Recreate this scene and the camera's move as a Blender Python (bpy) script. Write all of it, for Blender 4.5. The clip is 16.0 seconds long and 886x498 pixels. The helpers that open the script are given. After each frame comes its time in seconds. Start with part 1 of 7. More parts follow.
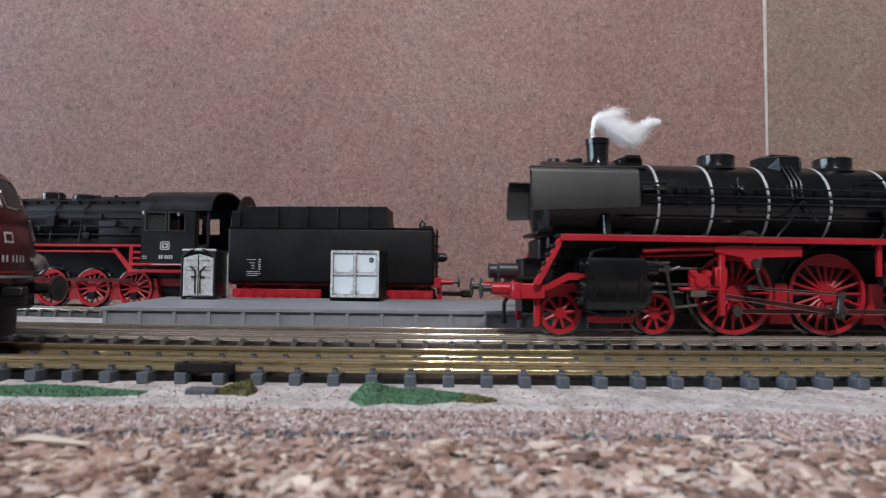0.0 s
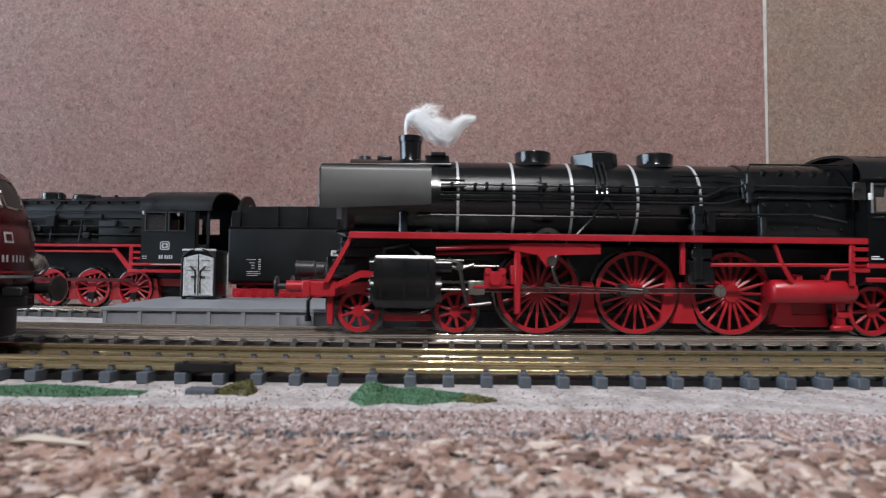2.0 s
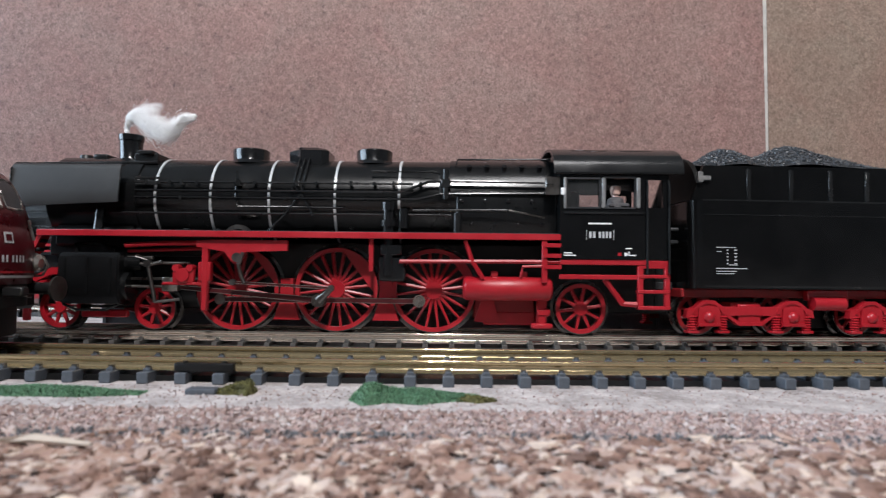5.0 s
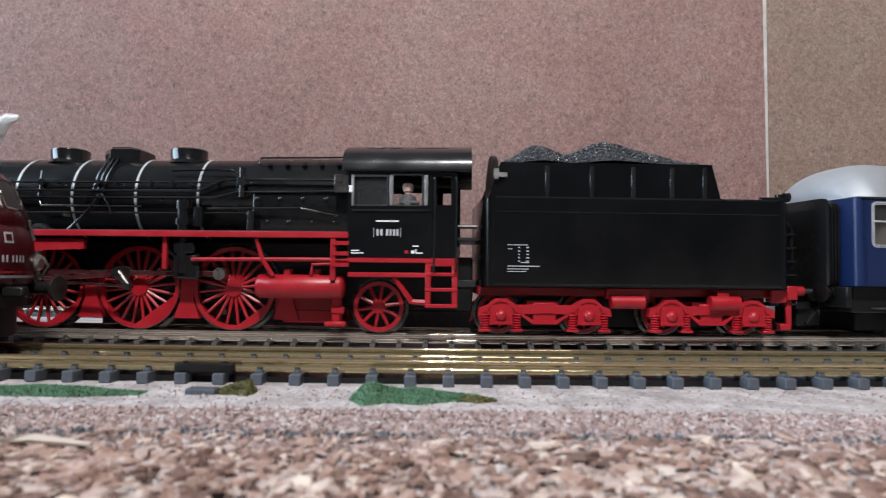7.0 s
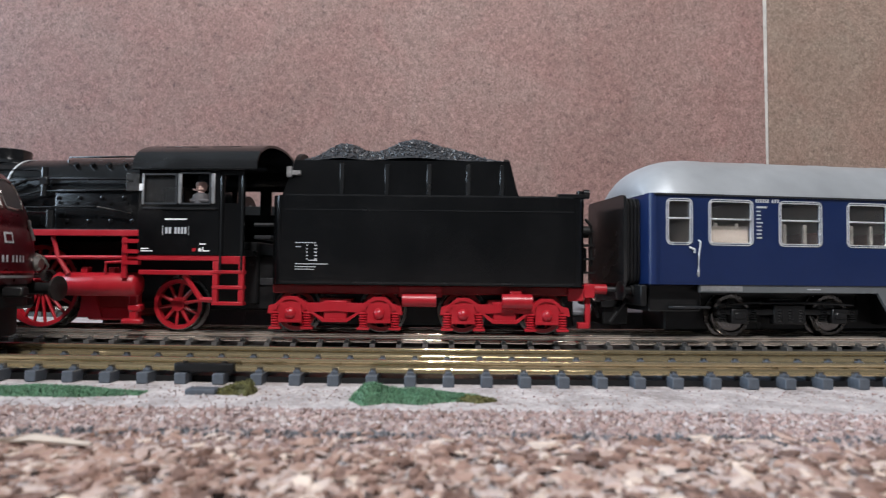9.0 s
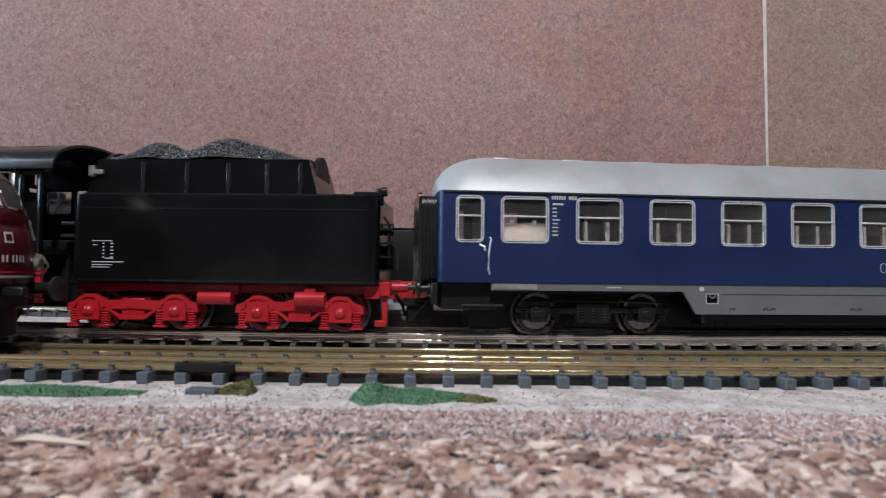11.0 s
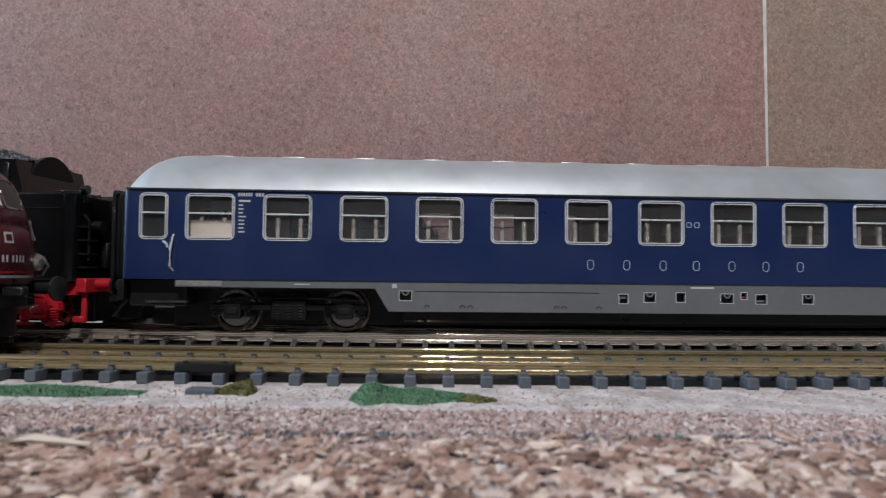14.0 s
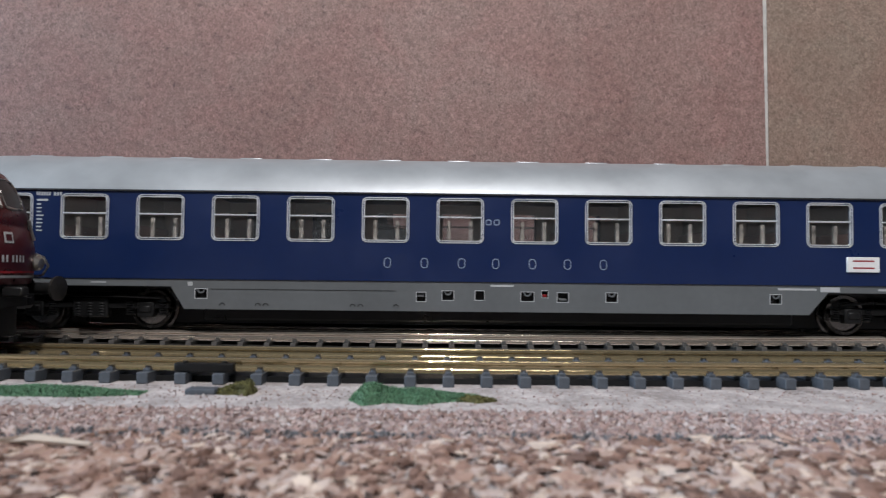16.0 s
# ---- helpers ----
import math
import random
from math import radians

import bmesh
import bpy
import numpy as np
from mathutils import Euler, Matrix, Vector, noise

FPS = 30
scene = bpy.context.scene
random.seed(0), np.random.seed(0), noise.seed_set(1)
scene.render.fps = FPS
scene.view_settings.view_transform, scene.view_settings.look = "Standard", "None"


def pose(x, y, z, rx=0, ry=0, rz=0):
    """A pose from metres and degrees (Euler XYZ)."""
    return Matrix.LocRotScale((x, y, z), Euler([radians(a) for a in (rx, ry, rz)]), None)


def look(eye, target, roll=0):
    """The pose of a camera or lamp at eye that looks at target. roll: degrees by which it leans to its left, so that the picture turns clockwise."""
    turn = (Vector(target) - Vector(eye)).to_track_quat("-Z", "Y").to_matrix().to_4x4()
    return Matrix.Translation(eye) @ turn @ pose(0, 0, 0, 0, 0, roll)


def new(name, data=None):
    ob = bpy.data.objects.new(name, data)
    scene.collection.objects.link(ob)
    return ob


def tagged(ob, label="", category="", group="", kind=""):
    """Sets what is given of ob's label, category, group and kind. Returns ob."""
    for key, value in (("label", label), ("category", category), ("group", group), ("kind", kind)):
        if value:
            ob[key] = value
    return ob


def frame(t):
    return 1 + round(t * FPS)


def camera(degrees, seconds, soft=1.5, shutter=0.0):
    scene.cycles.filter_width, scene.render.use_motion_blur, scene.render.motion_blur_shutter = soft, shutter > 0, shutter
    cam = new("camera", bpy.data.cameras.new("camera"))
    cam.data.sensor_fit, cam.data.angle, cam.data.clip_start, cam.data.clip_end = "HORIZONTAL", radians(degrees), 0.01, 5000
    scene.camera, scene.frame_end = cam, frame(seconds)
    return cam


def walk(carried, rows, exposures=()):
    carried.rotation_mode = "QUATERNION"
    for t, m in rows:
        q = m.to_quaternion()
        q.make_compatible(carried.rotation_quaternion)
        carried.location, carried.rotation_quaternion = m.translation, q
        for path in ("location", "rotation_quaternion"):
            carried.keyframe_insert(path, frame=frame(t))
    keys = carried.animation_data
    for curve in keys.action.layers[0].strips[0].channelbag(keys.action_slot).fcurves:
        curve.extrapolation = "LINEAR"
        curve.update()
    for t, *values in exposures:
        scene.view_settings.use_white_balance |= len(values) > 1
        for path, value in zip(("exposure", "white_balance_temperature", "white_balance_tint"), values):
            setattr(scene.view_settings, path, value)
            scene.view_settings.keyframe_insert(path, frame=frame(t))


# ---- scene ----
cam = camera(71.3, 16.0, soft=1.15, shutter=0.45)
cam.data.dof.use_dof = True
cam.data.dof.focus_distance = 0.172
cam.data.dof.aperture_fstop = 36.0
EYE = (0.0052, -0.17075, 0.016)
CAM = look(EYE, (0.0052, 0.82925, 0.016 + 0.0376), 0.62)
walk(cam, [(0.0, CAM), (16.0, CAM)], exposures=[(t, e, 6350, 10) for t, e in ((0.0, -0.18), (1.5, -0.14), (3.0, -0.05), (4.0, 0.02), (9.0, 0.08), (11.5, -0.12), (12.5, -0.2), (16.0, -0.26))])

# ---- light: a room window far to one side, a lamp above the camera, an added fill ----
world = bpy.data.worlds.new("room_sky")
scene.world = world
world.use_nodes = True
wn = world.node_tree
sky = wn.nodes.new("ShaderNodeTexSky")
sky.sky_type, sky.sun_disc, sky.sun_elevation, sky.sun_rotation = "NISHITA", False, radians(35), radians(-100)
wn.links.new(sky.outputs[0], wn.nodes["Background"].inputs[0])
wn.nodes["Background"].inputs[1].default_value = 0.1


def area_lamp(name, m, sx, sy, watts, colour, shape="RECTANGLE"):
    d = bpy.data.lights.new(name, "AREA")
    d.shape, d.size, d.size_y, d.energy, d.color = shape, sx, sy, watts, colour
    ob = new(name, d)
    ob.matrix_world = m
    return ob


area_lamp("reading_lamp", look((0.012, -0.50, 0.60), (0.0, 0.03, 0.02)), 0.06, 0.06, 5.7, (1.0, 0.97, 0.955), "DISK")
area_lamp("window_light", look((-1.69, -0.28, 0.72), (0.2, -0.10, 0.25)), 1.3, 1.1, 41.0, (0.64, 0.82, 1.0))
# unseen fill from overhead, added to brighten the layout; no fitting is known there
area_lamp("overhead_fill", look((0.25, -0.75, 1.45), (0.1, 0.05, 0.0)), 0.35, 0.35, 4.2, (1.0, 0.98, 0.97))


# ---- helpers ----
def V(p):
    return Vector(p)


def pm(x, y, z, rx=0, ry=0, rz=0):
    return pose(x / 1000, y / 1000, z / 1000, rx, ry, rz)


def mesh_of(name, bm, mat, smooth=False, sharp=40):
    for v in bm.verts:
        v.co *= 0.001
    bmesh.ops.recalc_face_normals(bm, faces=bm.faces[:])
    me = bpy.data.meshes.new(name)
    bm.to_mesh(me)
    bm.free()
    me.materials.append(mat)
    if smooth:
        for p in me.polygons:
            p.use_smooth = True
        me.set_sharp_from_angle(angle=radians(sharp))
    return me


def part(name, bm, mat, parent=None, label="", smooth=True, sharp=40):
    ob = new(name, mesh_of(name, bm, mat, smooth, sharp))
    ob.parent = parent
    if label:
        ob["label"] = label
    return ob


def again(name, me, parent, m=None):
    ob = new(name, me)
    ob.parent = parent
    if m is not None:
        ob.matrix_basis = m
    return ob


def thing(name, label, category, m=None, group="", kind=""):
    ob = new(name)
    ob.empty_display_size = 0.01
    if m is not None:
        ob.matrix_basis = m
    return tagged(ob, label, category, group, kind)


def B():
    return bmesh.new()


def poly(bm, pts, faces):
    vs = [bm.verts.new(p) for p in pts]
    out = []
    for f in faces:
        out.append(bm.faces.new([vs[i] for i in f]))
    return vs, out


def bx(bm, x0, x1, y0, y1, z0, z1, bev=0.0, seg=1):
    pts = [(x, y, z) for x in (x0, x1) for y in (y0, y1) for z in (z0, z1)]
    vs, fs = poly(bm, pts, [(0, 1, 3, 2), (4, 6, 7, 5), (0, 4, 5, 1), (2, 3, 7, 6), (0, 2, 6, 4), (1, 5, 7, 3)])
    if bev:
        es = list({e for f in fs for e in f.edges})
        bmesh.ops.bevel(bm, geom=es, offset=bev, segments=seg, affect="EDGES", profile=0.5)
    return bm


def cy(bm, p0, p1, r0, r1=None, n=16):
    p0, p1 = V(p0), V(p1)
    r1 = r0 if r1 is None else r1
    q = (p1 - p0).to_track_quat("Z", "Y")
    ring = [q @ V((math.cos(2 * math.pi * i / n), math.sin(2 * math.pi * i / n), 0)) for i in range(n)]
    a = [bm.verts.new(p0 + v * r0) for v in ring]
    b = [bm.verts.new(p1 + v * r1) for v in ring]
    for i in range(n):
        j = (i + 1) % n
        bm.faces.new((a[i], a[j], b[j], b[i]))
    bm.faces.new(a[::-1])
    bm.faces.new(b)
    return bm


def lathe(bm, base, axis, prof, n=24):
    """prof: (along axis, radius) pairs."""
    base = V(base)
    q = V(axis).to_track_quat("Z", "Y")
    rings = []
    for h, r in prof:
        rings.append([bm.verts.new(base + q @ V((r * math.cos(2 * math.pi * i / n), r * math.sin(2 * math.pi * i / n), h))) for i in range(n)])
    for a, b in zip(rings, rings[1:]):
        for i in range(n):
            j = (i + 1) % n
            bm.faces.new((a[i], a[j], b[j], b[i]))
    bm.faces.new(rings[0][::-1])
    bm.faces.new(rings[-1])
    return bm


def tube(bm, pts, r, n=6):
    pts = [V(p) for p in pts]
    rings = []
    for i, p in enumerate(pts):
        d = (pts[min(i + 1, len(pts) - 1)] - pts[max(i - 1, 0)]).normalized()
        q = d.to_track_quat("Z", "Y")
        rr = r[i] if isinstance(r, (list, tuple)) else r
        rings.append([bm.verts.new(p + q @ V((rr * math.cos(2 * math.pi * k / n), rr * math.sin(2 * math.pi * k / n), 0))) for k in range(n)])
    for a, b in zip(rings, rings[1:]):
        k0 = min(range(n), key=lambda k: (a[0].co - b[k].co).length)
        for i in range(n):
            j = (i + 1) % n
            bm.faces.new((a[i], a[j], b[(j + k0) % n], b[(i + k0) % n]))
    bm.faces.new(rings[0][::-1])
    bm.faces.new(rings[-1])
    return bm


def prism(bm, pts, a, b, axis="y"):
    """Extrudes a 2D outline: axis y takes (x, z), axis x takes (y, z), axis z takes (x, y)."""
    def at(p, h):
        return {"y": (p[0], h, p[1]), "x": (h, p[0], p[1]), "z": (p[0], p[1], h)}[axis]
    va = [bm.verts.new(at(p, a)) for p in pts]
    vb = [bm.verts.new(at(p, b)) for p in pts]
    n = len(pts)
    for i in range(n):
        j = (i + 1) % n
        bm.faces.new((va[i], va[j], vb[j], vb[i]))
    bm.faces.new(va[::-1])
    bm.faces.new(vb)
    return bm


def annulus(bm, cx, cz, ro, ri, y0, y1, n=32, a0=0.0, a1=360.0):
    full = abs(a1 - a0) >= 359.9
    k = n if full else n + 1
    rows = []
    for i in range(k):
        t = radians(a0 + (a1 - a0) * i / n)
        c, s = math.cos(t), math.sin(t)
        rows.append([bm.verts.new((cx + r * c, y, cz + r * s)) for r, y in ((ro, y0), (ro, y1), (ri, y1), (ri, y0))])
    for i in range(n):
        a, b = rows[i], rows[(i + 1) % k]
        for j in range(4):
            l = (j + 1) % 4
            bm.faces.new((a[j], a[l], b[l], b[j]))
    if not full:
        bm.faces.new(rows[0])
        bm.faces.new(rows[-1][::-1])
    return bm


def pierced(bm, u0, u1, z0, z1, holes, y0, y1):
    """A wall in the x-z plane, y0 to y1 thick, with rectangular holes (x0, x1, z0, z1)."""
    xs = sorted({u0, u1, *[h[0] for h in holes], *[h[1] for h in holes]})
    zs = sorted({z0, z1, *[h[2] for h in holes], *[h[3] for h in holes]})
    vid = {}

    def vert(x, y, z):
        k = (x, y, z)
        if k not in vid:
            vid[k] = bm.verts.new(k)
        return vid[k]

    def solid(i, j):
        if i < 0 or j < 0 or i >= len(xs) - 1 or j >= len(zs) - 1:
            return False
        cx, cz = (xs[i] + xs[i + 1]) / 2, (zs[j] + zs[j + 1]) / 2
        return not any(h[0] < cx < h[1] and h[2] < cz < h[3] for h in holes)

    for i in range(len(xs) - 1):
        for j in range(len(zs) - 1):
            if not solid(i, j):
                continue
            a, b, c, d = xs[i], xs[i + 1], zs[j], zs[j + 1]
            for y in (y0, y1):
                bm.faces.new([vert(a, y, c), vert(b, y, c), vert(b, y, d), vert(a, y, d)])
            for ok, p, q in ((solid(i - 1, j), (a, c), (a, d)), (solid(i + 1, j), (b, c), (b, d)), (solid(i, j - 1), (a, c), (b, c)), (solid(i, j + 1), (a, d), (b, d))):
                if not ok:
                    bm.faces.new([vert(p[0], y0, p[1]), vert(q[0], y0, q[1]), vert(q[0], y1, q[1]), vert(p[0], y1, p[1])])
    return bm


def rounded(x0, x1, z0, z1, r, n=4):
    pts = []
    for cx, cz, a in ((x1 - r, z1 - r, 0), (x0 + r, z1 - r, 90), (x0 + r, z0 + r, 180), (x1 - r, z0 + r, 270)):
        for i in range(n + 1):
            t = radians(a + 90 * i / n)
            pts.append((cx + r * math.cos(t), cz + r * math.sin(t)))
    return pts


def frame_ring(bm, x0, x1, z0, z1, w, r, y0, y1):
    o, i = rounded(x0, x1, z0, z1, r), rounded(x0 + w, x1 - w, z0 + w, z1 - w, max(r - w, 0.05))
    n = len(o)
    va = [[bm.verts.new((p[0], y, p[1])) for p in pts] for pts, y in ((o, y0), (o, y1), (i, y1), (i, y0))]
    for k in range(4):
        a, b = va[k], va[(k + 1) % 4]
        for m in range(n):
            q = (m + 1) % n
            bm.faces.new((a[m], a[q], b[q], b[m]))
    return bm


# ---- the tracks run on very wide curves ----
RADIUS = 1500.0


def arc(a, lat=0.0, z=0.0):
    """Place at a millimetres along the running line, lat behind it (millimetres)."""
    t = a / RADIUS
    return V(((RADIUS - lat) * math.sin(t), RADIUS - (RADIUS - lat) * math.cos(t), z))


def on_track(a, half, lat=0.0):
    """Pose of a vehicle whose pivots stand half on either side of a."""
    k = RADIUS / (RADIUS - lat)
    p, q = arc((a - half) * k, lat), arc((a + half) * k, lat)
    m = (p + q) / 2
    return pm(m.x, m.y, 0, 0, 0, math.degrees(math.atan2(q.y - p.y, q.x - p.x)))


# ---- materials ----
def mat(name, colour, rough=0.5, metal=0.0, vary=0.15, scale=400.0, bump=0.0, bscale=None, tint=None, spec=0.5, coat=0.0, rvary=0.1, fine=6.0, stretch=None, rand=0.0):
    m = bpy.data.materials.new(name)
    m.use_nodes = True
    nt = m.node_tree
    N, L = nt.nodes, nt.links
    b = N["Principled BSDF"]
    co = N.new("ShaderNodeTexCoord")
    src = co.outputs["Object"]
    if stretch:
        mp = N.new("ShaderNodeMapping")
        mp.inputs["Scale"].default_value = stretch
        L.new(src, mp.inputs[0])
        src = mp.outputs[0]
    n1 = N.new("ShaderNodeTexNoise")
    n1.inputs["Scale"].default_value, n1.inputs["Detail"].default_value = scale, 5
    n2 = N.new("ShaderNodeTexNoise")
    n2.inputs["Scale"].default_value, n2.inputs["Detail"].default_value = scale * fine, 3
    L.new(src, n1.inputs["Vector"])
    L.new(src, n2.inputs["Vector"])
    mx = N.new("ShaderNodeMix")
    mx.data_type, mx.blend_type = "FLOAT", "MIX"
    mx.inputs[0].default_value = 0.45
    L.new(n1.outputs[0], mx.inputs[2])
    L.new(n2.outputs[0], mx.inputs[3])
    fac = mx.outputs[0]
    if rand:
        oi = N.new("ShaderNodeNewGeometry")
        ad = N.new("ShaderNodeMath")
        ad.operation = "MULTIPLY_ADD"
        ad.inputs[1].default_value, ad.inputs[2].default_value = rand, -rand / 2
        L.new(oi.outputs["Random Per Island"], ad.inputs[0])
        a2 = N.new("ShaderNodeMath")
        a2.operation = "ADD"
        L.new(ad.outputs[0], a2.inputs[0])
        L.new(fac, a2.inputs[1])
        fac = a2.outputs[0]
    ramp = N.new("ShaderNodeValToRGB")
    c = colour
    t = tint or c
    ramp.color_ramp.elements[0].position, ramp.color_ramp.elements[1].position = 0.3, 0.7
    ramp.color_ramp.elements[0].color = (*[v * (1 - vary) for v in c], 1)
    ramp.color_ramp.elements[1].color = (*[min(1, v * (1 + vary)) for v in t], 1)
    L.new(fac, ramp.inputs[0])
    L.new(ramp.outputs[0], b.inputs["Base Color"])
    rr = N.new("ShaderNodeMapRange")
    rr.inputs[3].default_value, rr.inputs[4].default_value = max(0.02, rough - rvary), min(1, rough + rvary)
    rr.inputs[1].default_value, rr.inputs[2].default_value = 0.3, 0.7
    L.new(n1.outputs[0], rr.inputs[0])
    L.new(rr.outputs[0], b.inputs["Roughness"])
    b.inputs["Metallic"].default_value = metal
    b.inputs["Specular IOR Level"].default_value = spec
    b.inputs["Coat Weight"].default_value = coat
    if bump:
        bp = N.new("ShaderNodeBump")
        bp.inputs["Strength"].default_value, bp.inputs["Distance"].default_value = 1.0, bump / 1000
        if bscale:
            n3 = N.new("ShaderNodeTexNoise")
            n3.inputs["Scale"].default_value, n3.inputs["Detail"].default_value = bscale, 4
            L.new(src, n3.inputs["Vector"])
            L.new(n3.outputs[0], bp.inputs["Height"])
        else:
            L.new(mx.outputs[0], bp.inputs["Height"])
        L.new(bp.outputs[0], b.inputs["Normal"])
    return m


M_BLACK = mat("black_plastic", (0.0055, 0.0057, 0.006), 0.23, vary=0.3, scale=120, bump=0.015, bscale=2500, spec=0.46, rvary=0.05)
M_GLOSS = mat("black_gloss", (0.008, 0.0083, 0.009), 0.15, vary=0.2, scale=90, rvary=0.03)
M_TANK = mat("tank_black", (0.0042, 0.0043, 0.0046), 0.17, vary=0.35, scale=60, bump=0.006, bscale=2500, spec=0.42, rvary=0.06)
M_SATIN = mat("black_satin", (0.012, 0.0125, 0.013), 0.22, vary=0.2, scale=90, bump=0.012, bscale=2500)
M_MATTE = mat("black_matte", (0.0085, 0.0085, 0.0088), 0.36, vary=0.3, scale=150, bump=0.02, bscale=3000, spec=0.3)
M_DARK = mat("dark_grey", (0.022, 0.023, 0.025), 0.42, vary=0.3, scale=200, bump=0.03, bscale=2000)
M_RED = mat("red_plastic", (0.355, 0.0095, 0.0175), 0.38, vary=0.14, scale=160, bump=0.02, bscale=2500)
# darker copy of the red: shade on inner parts is put into the colour
M_REDD = mat("red_dark_shade", (0.25, 0.010, 0.013), 0.45, vary=0.2, scale=160, bump=0.02, bscale=2500)
M_WINE = mat("wine_red", (0.050, 0.0032, 0.006), 0.28, vary=0.15, scale=120, bump=0.01, bscale=2500)
M_STEEL = mat("steel", (0.42, 0.40, 0.37), 0.32, 1.0, vary=0.25, scale=300, bump=0.01)
M_ROD = mat("rod_steel", (0.17, 0.16, 0.15), 0.34, 1.0, vary=0.3, scale=300, bump=0.01)
M_DULL = mat("dull_silver", (0.33, 0.33, 0.33), 0.38, 0.6, vary=0.35, scale=500)
M_ROD2 = mat("dark_worn_metal", (0.035, 0.032, 0.030), 0.4, 0.6, vary=0.5, scale=300, bump=0.02)
M_WORN = mat("worn_white_metal", (0.50, 0.51, 0.52), 0.4, 0.2, vary=0.5, scale=900, bump=0.08, bscale=1500)
M_FLAT = mat("flat_black", (0.0062, 0.0064, 0.0066), 0.5, vary=0.25, scale=90, bump=0.01, bscale=2500, spec=0.2)
M_TYRE = mat("dark_tyre", (0.13, 0.122, 0.115), 0.24, 1.0, vary=0.3, scale=300)
M_SILVER = mat("silver_paint", (0.66, 0.67, 0.68), 0.33, 0.45, vary=0.08, scale=150)
M_ROOF = mat("roof_silver", (0.36, 0.375, 0.39), 0.42, 0.45, vary=0.10, scale=40, bump=0.015, bscale=900)
M_BLUE = mat("blue_paint", (0.0046, 0.0150, 0.066), 0.36, vary=0.08, scale=60, bump=0.008, bscale=2500)
M_GREY = mat("grey_paint", (0.108, 0.115, 0.12), 0.45, vary=0.1, scale=90, bump=0.01, bscale=2500)
M_WHITE = mat("white_print", (0.75, 0.75, 0.74), 0.5, vary=0.05, scale=200)
M_PRINT = mat("grey_print", (0.42, 0.43, 0.44), 0.5, vary=0.05, scale=200)
M_BLUEPRINT = mat("pale_blue_print", (0.23, 0.28, 0.38), 0.5, vary=0.1, scale=200)
M_CREAM = mat("cream_plastic", (0.46, 0.385, 0.32), 0.55, vary=0.12, scale=120)
M_BROWN = mat("brown_seat", (0.30, 0.17, 0.13), 0.6, vary=0.25, scale=200)
M_POST = mat("grey_beige_plastic", (0.27, 0.24, 0.21), 0.55, vary=0.15, scale=120)
M_RAIL = mat("nickel_silver_rail", (0.47, 0.375, 0.225), 0.085, 0.76, vary=0.2, scale=120, fine=9, rvary=0.03, stretch=(0.05, 1, 1))
M_RAIL2 = mat("worn_rail", (0.64, 0.56, 0.48), 0.13, 0.82, vary=0.3, scale=120, fine=9, rvary=0.05, stretch=(0.08, 1, 1))
M_BED = mat("grey_bed", (0.028, 0.027, 0.026), 0.5, vary=0.4, scale=300, bump=0.1, bscale=1500)
M_TIE = mat("grey_tie", (0.068, 0.078, 0.094), 0.5, vary=0.25, scale=300, bump=0.05, bscale=1800)
M_TIE2 = mat("brown_grey_tie", (0.075, 0.072, 0.068), 0.38, vary=0.3, scale=300, bump=0.05, bscale=1800)
M_PLAT = mat("platform_grey", (0.19, 0.195, 0.21), 0.6, vary=0.14, scale=110, bump=0.03, bscale=900)
M_GROOVE = mat("rod_groove_red", (0.075, 0.012, 0.014), 0.4, 0.3, vary=0.3, scale=300)
M_COAL = mat("coal", (0.034, 0.037, 0.042), 0.45, vary=0.4, scale=300, rand=0.4, spec=0.7)


